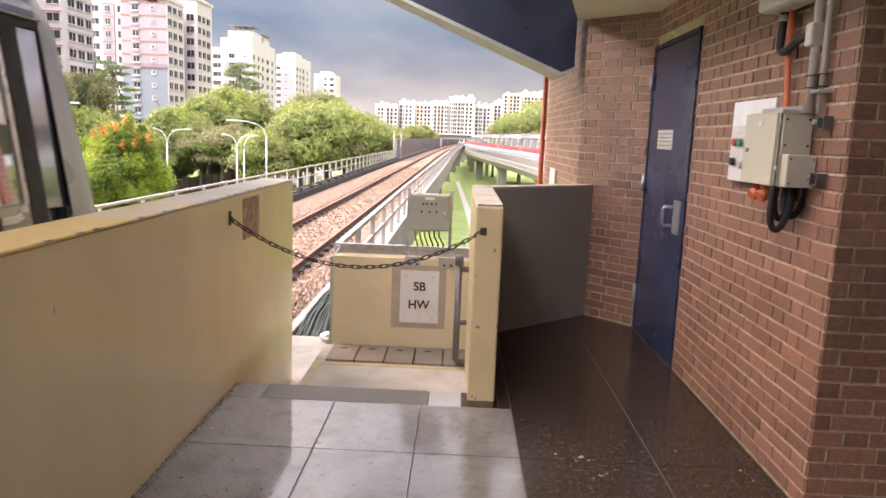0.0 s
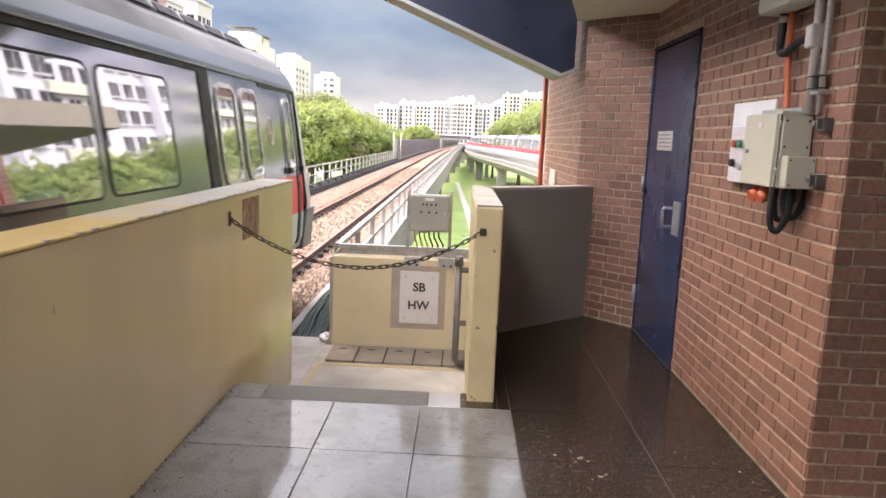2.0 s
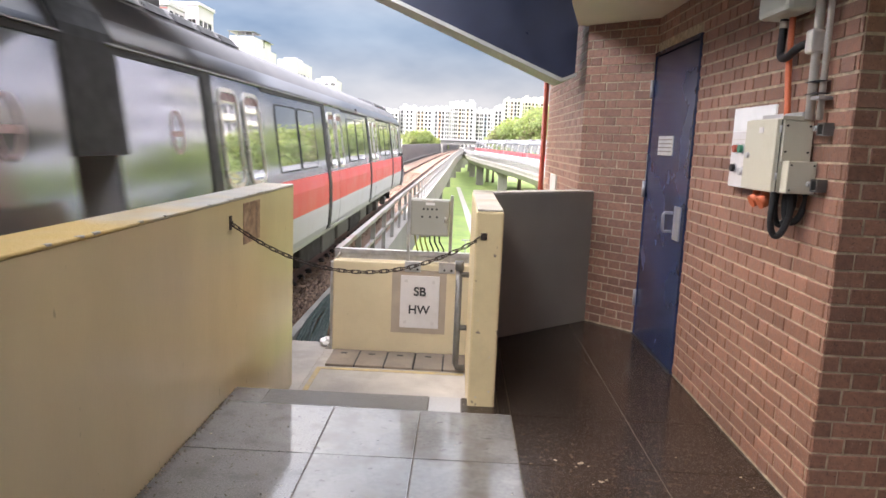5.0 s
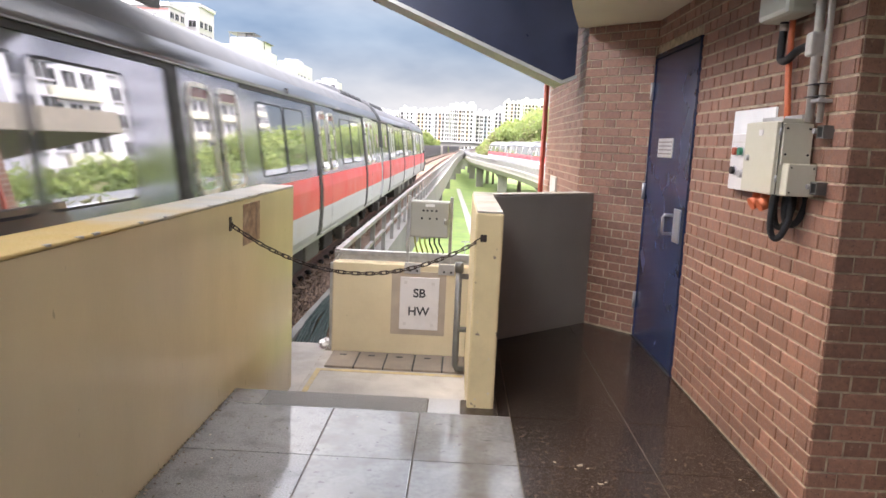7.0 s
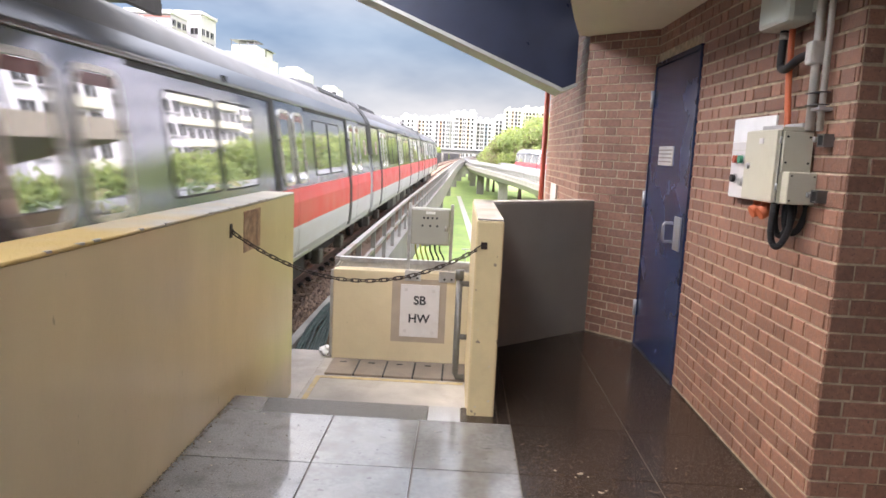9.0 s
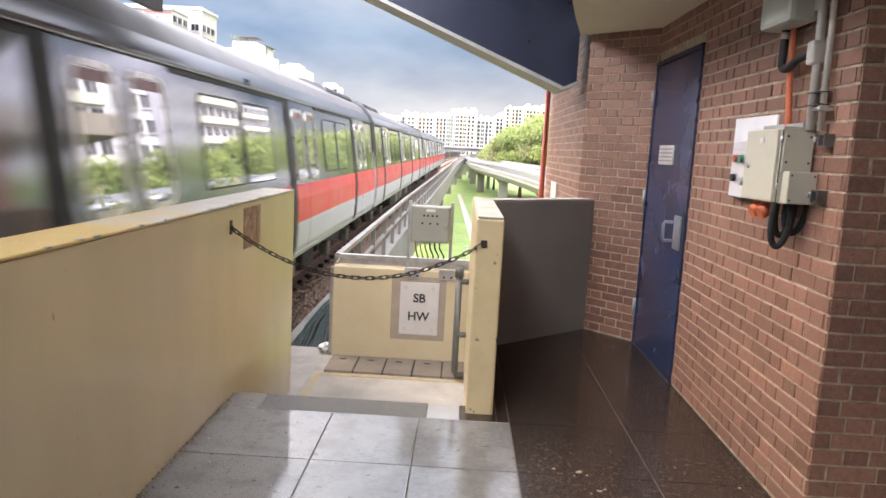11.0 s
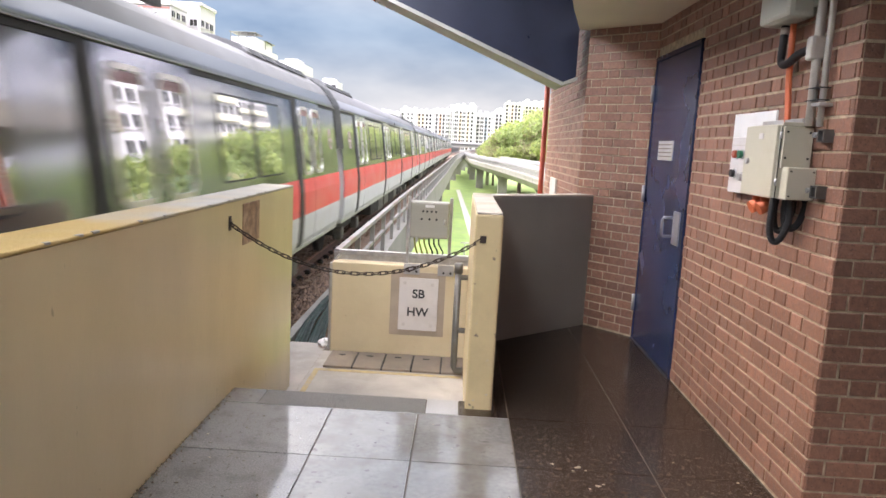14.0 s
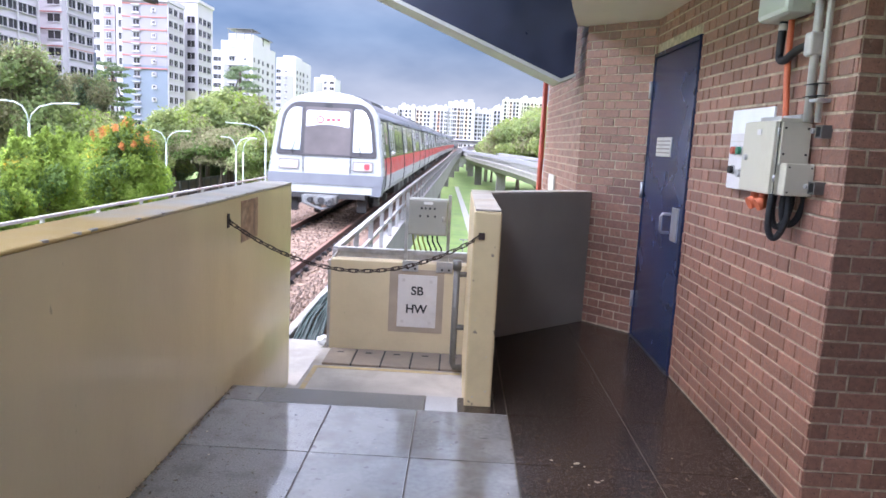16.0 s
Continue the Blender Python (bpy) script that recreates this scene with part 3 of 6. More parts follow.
# ---- station structure ----
XW, DOOR_Y0, DOOR_Y1, DOOR_H, CORNER_Y = 1.4985, 4.61, 5.665, 2.218, 2.77
CH = (1.03, 6.12)        # far corner of the chamfered wall
SOFFIT_Z = 2.52
floor = structure("floor", bm_box(bm_box(box(-2.15, -26, -0.5, 10.3, 3.97, -0.004), 0.26, 3.96, -0.5, XW, 6.3, -0.004), -1.02, 3.96, -0.6, 0.27, 5.6, -0.17), M_JOINT, "platform floor of granite tiles", "floor")


def tile(x0, y0, x1, y1, material, z0=-0.04, z1=0.0, name="tile"):
    g = 0.003
    return part(name, bm_box(bmesh.new(), x0 + g, y0 + g, z0, x1 - g, y1 - g, z1, 0.0015), material, floor)


xs, ys = [-1.285, -0.652, -0.166, 0.34], [3.745, 3.141, 2.531, 1.921, 1.311, 0.701, 0.091, -0.519, -1.129, -1.739]
for j in range(len(ys) - 1):
    for i in range(3):
        tile(xs[i], ys[j + 1], xs[i + 1], ys[j], M_GRANITE_W if (i, j) in ((1, 0), (1, 1), (2, 0), (2, 1), (1, 3)) else M_GRANITE)
    tile(0.34, ys[j + 1], 0.99, ys[j], M_GRANITE_D)
    tile(0.99, ys[j + 1], XW + (3.5 if ys[j] < CORNER_Y else 0), ys[j], M_GRANITE_D)
# pale strip: the sheen along the tile row's front edge, painted in
tile(-1.285, 3.737, 0.34, 3.7445, M_GRANITE_P, -0.04, 0.001, "joint_strip")
tile(-0.176, 0.7, -0.169, 3.735, M_GRANITE_P, -0.04, 0.001, "joint_strip")
tile(0.34, 3.745, 0.99, 6.3, M_GRANITE_D)
tile(0.99, 3.745, XW, 6.3, M_GRANITE_D)
tile(0.27, 3.745, 0.34, 6.3, M_GRANITE_D)
tile(-1.285, 3.745, -1.08, 3.975, M_GRANITE)
tile(-1.08, 3.745, -0.13, 3.975, M_TACTILE)
tile(-0.13, 3.745, 0.06, 3.975, M_GRANITE_P)
tile(0.06, 3.745, 0.27, 3.975, M_GRANITE_D)
tagged(part("platform_side", box(-2.15, 3.975, -1.3, 0.3, 5.6, -0.601), M_CONCRETE), "rough concrete platform end", "platform", "", "structure")
structure("lower_ledge", box(-2.15, 3.98, -0.60, -1.021, 6.58, -0.48, 0.006), M_CONCRETE, "worn concrete ledge below the walkway", "ledge")
structure("lower_walkway", box(-1.02, 3.976, -0.30, 0.30, 5.35, -0.168, 0.004), M_CONCRETE, "worn concrete walkway below the platform edge", "walkway")
structure("platform_body", box(-2.15, -26, -1.3, 12, 3.97, -0.505), M_CONCRETE, "concrete platform body", "platform")


# brick walls
BH, MJ = 0.0612, 0.0088
COURSE = BH + MJ
brick_meshes = {}
brnd = random.Random(21)


def brick_mesh(length, joined=False):
    key = round(length, 3)
    if key not in brick_meshes:
        bm = box(0, -0.05, 0, key, 0.006, BH)
        bmesh.ops.bevel(bm, geom=[e for e in bm.edges if all(v.co.y > 0 for v in e.verts)], offset=0.0028, segments=1, affect="EDGES")
        brick_meshes[key] = mesh_of(bm, M_BRICK)
    return brick_meshes[key]


def brick_wall(name, label, a, b, z1, holes=(), as_parts=300, thick=0.2):
    """A wall from a to b (plan points), its brick face on the left-hand side of the way from a to b."""
    ax, ay = a
    d = Vector((b[0] - ax, b[1] - ay, 0))
    length = d.length
    turn = math.degrees(math.atan2(d.y, d.x))
    m = pose(ax, ay, 0, 0, 0, turn)
    bm = bmesh.new()
    if holes:
        h0, h1, hz = holes
        for q in ((0, 0, h0, z1), (h1, 0, length, z1), (h0, hz, h1, z1)):
            if q[2] - q[0] > 0.002:
                bm_box(bm, q[0], -thick, q[1], q[2], 0.0, q[3])
    else:
        bm_box(bm, 0, -thick, 0, length, 0.0, z1)
    w = structure(name, bm, M_MORTAR, label, "wall")
    w.matrix_basis = m
    todo = []
    rows = int(z1 / COURSE)
    for r in range(rows):
        z = 0.0163 + r * COURSE
        x, k = (-0.02 if r % 2 else -0.179), 0
        while x < length - 0.01:
            # header and stretcher in turn, never quite alike
            ln = (0.0992 if k % 2 else 0.2017) + brnd.uniform(-0.004, 0.004)
            x0, x1 = max(x, 0.0), min(x + ln, length)
            x, k = x + ln + MJ, k + 1
            spans = [(x0, x1)]
            if holes and z < holes[2]:
                spans = [(x0, min(x1, holes[0])), (max(x0, holes[1]), x1)]
            todo += [(s, e, z) for s, e in spans if e - s > 0.012]
    if name == "wall_pier":
        todo.sort(key=lambda q: length - q[0] > 1.9)
    if as_parts:
        for s, e, z in todo[:as_parts]:
            ln = round((e - s) / 0.006) * 0.006
            part("brick", brick_mesh(ln), None, w, "", pose(s, brnd.uniform(-0.0022, 0.0014), z + brnd.uniform(-0.0009, 0.0009), 0, brnd.uniform(-0.35, 0.35), brnd.uniform(-0.3, 0.3)))
        todo = todo[as_parts:]
    if todo:
        verts, faces = [], []
        for s, e, z in todo:
            n, c = len(verts), 0.0028
            verts += [(s, -0.03, z), (e, -0.03, z), (e, -0.03, z + BH), (s, -0.03, z + BH), (s + c, 0.006, z + c), (e - c, 0.006, z + c), (e - c, 0.006, z + BH - c), (s + c, 0.006, z + BH - c)]
            faces += [tuple(n + i for i in f) for f in ((4, 7, 6, 5), (0, 4, 5, 1), (1, 5, 6, 2), (2, 6, 7, 3), (3, 7, 4, 0))]
        tagged(part("bricks", grown(verts, faces, M_BRICK_J), None, w), "red-brown brickwork", "", "", "stuff")
    return w


wall_east = brick_wall("wall_east", "red-brown face brick wall with pale mortar joints beside the door", (XW, CORNER_Y), (XW, 5.68), 2.75, (DOOR_Y0 - CORNER_Y, 5.66 - CORNER_Y, DOOR_H + 0.04))
wall_pier = brick_wall("wall_pier", "dark red face brick pier in shade", (7.5, CORNER_Y), (XW, CORNER_Y), 2.75)
wall_chamfer = brick_wall("wall_chamfer", "angled face brick wall between door and opening", (XW, 5.66), CH, 2.75)
wall_outer = brick_wall("wall_outer", "sunlit outer brick wall past the opening", CH, (1.03, 8.65), 2.75)
structure("wall_end", box(1.03, 8.45, -1.2, 7.5, 8.64, 3.4), M_CONCRETE, "plain end wall of the plant rooms", "wall")
structure("wall_side", box(7.3, CORNER_Y, -0.5, 7.5, 8.44, 3.4), M_CONCRETE, "plain side wall of the plant rooms", "wall")
structure("wall_base", box(1.04, 3.98, -1.3, 7.5, 8.64, -0.51), M_CONCRETE, "concrete base below the brick rooms", "wall")

# parapets
parapet_l = thing("parapet", "cream painted concrete parapet with a stained top edge", "parapet", "", "structure")
part("wall", box(-1.52, -26, -0.6, -1.285, 5.35, 1.115), M_CREAM, parapet_l)
part("coping", box(-1.522, -26, 1.1152, -1.283, 5.352, 1.132, 0.007), M_COPING, parapet_l, "worn coping, yellow near the corridor, pale grey at the end")
chips = random.Random(19)
for k in range(14):
    part("chip", bm_box(bmesh.new(), -0.012, -0.012 * chips.uniform(0.7, 3), -0.008, 0.0015, 0.012, 0.0015, 0.0015, pose(-1.2835, chips.uniform(1.6, 5.2), 1.132, 0, 0, chips.uniform(-12, 12))), M_CREAM_TOP, parapet_l, "chipped coping edge")
parapet_r = thing("parapet", "cream painted concrete end parapet with grey coping", "parapet", "", "structure")
part("post", bm_box(bmesh.new(), 0.095, 3.85, -0.5, 0.25, 5.45, 1.13, 0.012), M_POST, parapet_r)
part("coping", box(0.10, 3.856, 1.1305, 0.245, 5.44, 1.142, 0.004), M_CREAM_TOP, parapet_r, "pale grey coping")
d = (Vector((1.16, 6.02, 0)) - Vector((0.2, 5.19, 0)))
mw = pose(0.2, 5.19, 0, 0, 0, math.degrees(math.atan2(d.y, d.x)))
part("wing", bm_box(bmesh.new(), 0, 0, -0.5, d.length, 0.15, 1.13, 0.01), M_WING, parapet_r, "grey-brown rendered wing wall", mw)
part("wing_coping", bm_box(bmesh.new(), 0.05, 0.004, 1.1305, d.length, 0.146, 1.142, 0.004), M_CREAM_TOP, parapet_r, "", mw)

# canopy, soffit and roof
structure("soffit", bm_prism(bmesh.new(), ((XW + 1.35, -3.4), (XW + 1.35, CORNER_Y), (XW + 0.1, CORNER_Y), (XW + 0.1, 5.7), (1.06, 6.16), (0.93, 6.125), (0.76, 5.33), (0.62, 4.6), (0.62, -3.5), (XW + 1.35, -3.5)), "z", SOFFIT_Z, SOFFIT_Z + 0.16), M_SOFFIT, "cream painted soffit over the corridor", "ceiling")
structure("roof_beam", bm_prism(bmesh.new(), ((0.93, 2.13), (0.93, 3.6), (-2.6, 3.6), (-2.6, 3.50), (0.82, 2.08)), "y", 6.13, 6.5), M_NAVY, "navy blue sloping roof beam with a grey lower edge", "beam")
structure("beam_edge", bm_prism(bmesh.new(), ((0.94, 2.10), (0.94, 2.128), (0.82, 2.077), (-2.6, 3.495), (-2.6, 3.465), (0.81, 2.047)), "y", 6.10, 6.56), M_FASCIA, "grey metal lower edge of the roof beam", "beam")
structure("ceiling", bm_box(box(0.9, 6.5, 3.4, 8.2, 8.6, 3.6), -0.7, -14, 3.605, 8.2, 6.48, 3.75), M_SOFFIT, "plain painted ceiling over the platform end", "ceiling")
# unseen walls added behind and beside the camera to shade the brick pier
structure("wall_back", box(-0.7, -14.2, -0.002, 8.4, -14.003, 3.6), M_COVER, "plain unseen wall added behind the platform to keep light out", "wall")
structure("wall_left", box(-1.5, -14.0, 1.133, -1.3, -7.0, 3.6), M_COVER, "plain unseen wall added on the platform edge to keep light out", "wall")
# out-of-view board, added to cut light on the pier and near floor
structure("canopy_fascia", box(-0.95, -14.0, 2.75, -0.85, 0.4, 3.6), M_NAVY, "dark unseen board added over the platform edge for shade", "fascia")
# added out of view; its opening sets how much side light enters
structure("wall_right", bm_box(box(8.21, -14.0, -0.002, 8.4, -2.4, 3.6), 8.21, -2.39, -0.002, 8.4, CORNER_Y, 1.1), M_COVER, "plain unseen wall with an opening, added to shape side light", "wall")
# eave added above the view to keep sun off the outer wall
structure("eave", box(-1.3, 6.57, 3.62, 0.89, 9.2, 3.74), M_NAVY, "dark unseen eave added to shade the outer brick wall", "eave")
# panel added out of view; its edge sets the light from overhead
structure("canopy_panel", box(-3.93, -3, 3.30, -1.5, 6.4, 3.40), M_NAVY, "dark unseen panel added to narrow the overhead light gap", "canopy")
structure("track_canopy", bm_box(box(-7.2, -3, 3.19, -3.97, 9.2, 3.34), -4.06, -3, 3.05, -3.96, 9.2, 3.2), M_UNDER, "dark canopy edge over the track", "canopy")

# hidden slab, added so the train's windows mirror a dark roof band
structure("platform_roof", box(2.2, 8.7, 2.62, 9.0, 14.5, 3.05), M_COVER, "dark flat roof slab added out of sight for the window reflections", "roof")

# blue door
door = thing("door_1", "closed navy blue steel door in the brick wall", "door", "", "structure")
part("leaf", box(XW - 0.012, DOOR_Y0 + 0.02, 0.006, XW + 0.03, DOOR_Y1 - 0.02, DOOR_H, 0.004), M_DOOR, door)
fr = bm_box(box(XW - 0.02, DOOR_Y0 - 0.0, 0.0, XW + 0.06, DOOR_Y0 + 0.018, DOOR_H + 0.035), XW - 0.02, DOOR_Y1 - 0.018, 0.0, XW + 0.06, DOOR_Y1 - 0.002, DOOR_H + 0.035)
part("frame", bm_box(fr, XW - 0.02, DOOR_Y0, DOOR_H + 0.006, XW + 0.06, DOOR_Y1 - 0.002, DOOR_H + 0.036), M_DOOR, door)
part("plate", box(XW - 0.020, 5.02, 1.47, XW - 0.010, 5.38, 1.61, 0.003), M_PIPE_G, door, "brushed metal notice plate")
hnd = part("handle_plate", box(XW - 0.022, 4.70, 0.90, XW - 0.010, 4.84, 1.13, 0.003), M_STEEL, door, "steel handle plate")
part("handle", bm_tube(bmesh.new(), [(XW - 0.02, 4.86, 1.08), (XW - 0.075, 4.865, 1.08), (XW - 0.085, 4.865, 1.06), (XW - 0.085, 4.865, 0.97), (XW - 0.075, 4.865, 0.95), (XW - 0.02, 4.86, 0.95)], 0.011), M_STEEL, hnd, "steel pull handle")
for k in range(4):
    part("plate_line", box(XW - 0.0215, 5.04, 1.495 + 0.028 * k, XW - 0.0195, 5.36, 1.503 + 0.028 * k), M_COVER, door, "line of illegible writing")
part("sill", box(XW - 0.03, DOOR_Y0, 0.0005, XW + 0.05, DOOR_Y1 - 0.003, 0.0055), M_UNDER, door, "steel threshold")
for z in (0.24, 1.13, 1.915):
    part("hinge", bm_tube(bmesh.new(), [(XW - 0.03, DOOR_Y1 - 0.012, z), (XW - 0.03, DOOR_Y1 - 0.012, z + 0.13)], 0.014), M_STEEL, door, "steel hinge")

# ---- trains ----
M_EMBLEM = mat("faded red emblem", (0.46, 0.34, 0.34), 0.35, 0.5)
CAR_L = 22.08
PROFILE = [(1.605, 0.94), (1.648, 1.06), (1.666, 1.36), (1.66, 1.75), (1.485, 3.10)]
ROOF = [(1.485, 3.10), (1.47, 3.16), (1.39, 3.30), (1.25, 3.47), (1.04, 3.60), (0.72, 3.70), (0.35, 3.74), (0.0, 3.75)]


def side_x(z):
    zs, xs = [p[1] for p in PROFILE], [p[0] for p in PROFILE]
    return float(np.interp(z, zs, xs))


def skin(bm, z0, z1, y0, y1, out=0.0, sgn=1, thick=0.03):
    """A curved strip of the side wall, z0 to z1, between y0 and y1, standing out from the profile."""
    zz = sorted({z0, z1, *[p[1] for p in PROFILE if z0 < p[1] < z1]})
    a = [[bm.verts.new((sgn * (side_x(z) + o), y, z)) for z in zz] for o, y in ((out, y0), (out, y1), (out - thick, y1), (out - thick, y0))]
    for p, q in ((0, 1), (1, 2), (2, 3), (3, 0)):
        for i in range(len(zz) - 1):
            bm.faces.new((a[p][i], a[q][i], a[q][i + 1], a[p][i + 1]))
    bm.faces.new([c[0] for c in a])
    bm.faces.new([c[-1] for c in a][::-1])
    bmesh.ops.recalc_face_normals(bm, faces=bm.faces)
    return bm


def rounded(y0, z0, y1, z1, r, n=4):
    pts = []
    for cy, cz, a0 in ((y1 - r, z1 - r, 0), (y0 + r, z1 - r, 90), (y0 + r, z0 + r, 180), (y1 - r, z0 + r, 270)):
        pts += [(cy + r * math.cos(radians(a0 + 90 * i / n)), cz + r * math.sin(radians(a0 + 90 * i / n))) for i in range(n + 1)]
    return pts


def pane(sgn, y0, z0, y1, z1, r, out, thick):
    """A flat rounded plate lying on the car's side."""
    bm = bmesh.new()
    pts = rounded(y0, z0, y1, z1, r)
    rings = [[bm.verts.new((sgn * (side_x(z) + o), y, z)) for y, z in pts] for o in (out, out - thick)]
    bm.faces.new(rings[0])
    bm.faces.new(rings[1][::-1])
    for i in range(len(pts)):
        j = (i + 1) % len(pts)
        bm.faces.new((rings[0][i], rings[0][j], rings[1][j], rings[1][i]))
    bmesh.ops.recalc_face_normals(bm, faces=bm.faces)
    return bm


def ring(sgn, y0, z0, y1, z1, r, w, out, thick):
    """A raised rounded frame on the car's side."""
    bm = bmesh.new()
    o_pts, i_pts = rounded(y0 - w, z0 - w, y1 + w, z1 + w, r + w), rounded(y0, z0, y1, z1, r)
    layers = [[bm.verts.new((sgn * (side_x(z) + o), y, z)) for y, z in pts] for pts, o in ((o_pts, out - thick), (o_pts, out), (i_pts, out), (i_pts, out - thick))]
    n = len(o_pts)
    for a, b in zip(layers, layers[1:] + layers[:1]):
        for i in range(n):
            j = (i + 1) % n
            bm.faces.new((a[i], a[j], b[j], b[i]))
    bmesh.ops.recalc_face_normals(bm, faces=bm.faces)
    return bm


STRIPS = [3.48 + 5.52 * k for k in range(4)]          # from the car's front end
OUTLINE = PROFILE + ROOF[1:] + [(-x, z) for x, z in ROOF[-2:0:-1]] + [(-x, z) for x, z in PROFILE[::-1]]
Z_RED0, Z_RED1, Z_TOP = 1.42, 1.945, 3.05


def build_car(label, cab=0):
    """One car; local y = 0 at its front end, the car reaches to -CAR_L. cab: 1 at the front end, -1 at the rear end."""
    car = thing("train_car", label, "train", "cars of the departing train")
    f0 = 0.05 if cab == 1 else -0.36
    f1 = -CAR_L - 0.05 if cab == -1 else -CAR_L + 0.20
    # shell: lower panels, red stripe, upper panels, cove and roof
    for sgn in (1, -1):
        part("lower_panel", skin(bmesh.new(), 0.94, Z_RED0, f1, f0, 0, sgn), M_TRAIN_LOW, car, "pale grey lower side panel")
        part("stripe", skin(bmesh.new(), Z_RED0, Z_RED1, f1, f0, 0.001, sgn), M_TRAIN_RED, car, "red side stripe")
        part("side_panel", skin(bmesh.new(), Z_RED1, 3.10, f1, f0, 0, sgn), M_TRAIN, car, "brushed silver upper side panel")
        part("sill", bm_box(bmesh.new(), sgn * 1.46, f1, 0.90, sgn * 1.612, f0, 0.99, 0.008), M_GREYBOX2, car)
        # the dark gutter runs between the doors only
        cuts = [f0] + [v for q in STRIPS for v in (-q + 1.78, -q + 0.125)] + [f1]
        for g0, g1 in zip(cuts[0::2], cuts[1::2]):
            if g0 - g1 > 0.1:
                part("gutter", skin(bmesh.new(), Z_TOP, 3.098, g1, g0, 0.012, sgn), M_BLACK, car, "dark roof gutter")
        part("cove_lip", bm_box(bmesh.new(), sgn * 1.44, f1, 3.099, sgn * 1.512, f0, 3.113, 0.003), M_COVE, car)
    roof = bmesh.new()
    pts = [(x, z) for x, z in ROOF] + [(-x, z) for x, z in ROOF[-2::-1]]
    bm_prism(roof, pts, "y", f1, f0)
    for f in roof.faces:
        f.smooth = len(f.verts) == 4
        f.material_index = 1 if f.calc_center_median().z < 3.29 and abs(f.normal.y) < 0.5 else 0
    part("roof", roof, [M_TRAIN_ROOF, M_COVE], car, "grey arched roof with a silver cove")
    for yy, ln in ((-0.9, 3.4), (-CAR_L + 4.3, 3.4)):
        bm = bm_prism(bmesh.new(), ((-1.12, 3.44), (-1.10, 3.60), (-0.98, 3.70), (-0.6, 3.80), (0.6, 3.80), (0.98, 3.70), (1.10, 3.60), (1.12, 3.44)), "y", yy - ln, yy)
        ac = part("air_conditioner", bm, M_TRAIN_ROOF, car, "low grey roof air conditioner")
        for sgn in (1, -1):
            for k in range(5):
                part("grille", bm_prism(bmesh.new(), [(sgn * x, z) for x, z in ((1.108, 3.575), (1.05, 3.655), (1.06, 3.665), (1.118, 3.585))], "y", yy - 0.15 - 0.65 * k - 0.5, yy - 0.15 - 0.65 * k), M_BLACK, ac, "dark louvre")
    part("floor_pan", box(-1.5, f1, 0.86, 1.5, f0, 0.96), M_UNDER, car)
    # end walls
    if cab != 1:
        part("end_wall", bm_prism(bmesh.new(), OUTLINE, "y", f0 - 0.03, f0), M_TRAIN_LOW, car)
        part("gangway", bm_box(bmesh.new(), -0.75, f0, 1.05, 0.75, 0.02, 3.15, 0.05), M_BLACK, car, "black rubber gangway bellows")
        hood = [(side_x(z) + 0.016, z) for z in (2.37, 3.10)] + [(x + 0.014, z + 0.012) for x, z in ROOF[1:5]] + [(0.7, 3.58), (1.1, 3.35), (1.2, 2.37)]
        for sgn in (1, -1):
            part("end_shroud", bm_prism(bmesh.new(), [(sgn * x, z) for x, z in hood], "y", f0 - 0.01, 0.33), M_BLACK, car, "black shroud over the car joint")
    if cab != -1:
        part("end_wall", bm_prism(bmesh.new(), OUTLINE, "y", f1, f1 + 0.03), M_TRAIN_LOW, car)
        part("gangway", bm_box(bmesh.new(), -0.75, -CAR_L - 0.02, 1.05, 0.75, f1, 3.15, 0.05), M_BLACK, car, "black rubber gangway bellows")
    # doors and windows
    for sgn in (1, -1):
        for k, s in enumerate(STRIPS):
            part("door_pocket", skin(bmesh.new(), 0.97, 3.06, -s - 0.125, -s + 0.125, 0.012, sgn), M_BLACK, car, "black strip beside the doors")
            for y0, y1, p0, p1 in ((-s + 0.13, -s + 0.93, -s + 0.28, -s + 0.78), (-s + 0.937, -s + 1.74, -s + 1.05, -s + 1.56)):
                leaf = part("door", skin(skin(skin(bmesh.new(), Z_RED1, 3.06, y0, y1, 0.008, sgn), 0.99, Z_RED0, y0, y1, 0.008, sgn), Z_RED0, Z_RED1, y0, y1, 0.009, sgn), [M_TRAIN, M_TRAIN_LOW, M_TRAIN_RED], car, "silver sliding door leaf with red stripe")
                for p in leaf.data.polygons:
                    z = p.center.z
                    p.material_index = 0 if z > Z_RED1 else (2 if z > Z_RED0 else 1)
                part("pane", pane(sgn, p0, 2.04, p1, 2.95, 0.1, 0.013, 0.008), M_DGLASS, leaf, "dark door window")
                # the roof's red-brown reflection at the pane's top, painted as a strip
                part("door_notice", pane(sgn, p0 + 0.012, 2.862, p1 - 0.012, 2.94, 0.035, 0.0155, 0.002), M_ROOF_REFLECTION, leaf, "dull red strip, the station roof's reflection painted on")
                part("window_frame", ring(sgn, p0, 2.04, p1, 2.95, 0.1, 0.042, 0.026, 0.018), M_TRAIN_RIM, leaf, "pale metal window frame")
            part("door_joint", skin(bmesh.new(), 0.99, 3.06, -s + 0.929, -s + 0.938, 0.0095, sgn, 0.005), M_BLACK, car)
            part("door_edge", skin(bmesh.new(), 0.99, 3.06, -s + 1.741, -s + 1.752, 0.004, sgn, 0.005), M_UNDER, car)
            part("door_step", bm_box(bmesh.new(), sgn * 1.54, -s + 0.13, 0.955, sgn * 1.645, -s + 1.74, 0.985, 0.004), M_STEEL, car, "worn steel door sill")
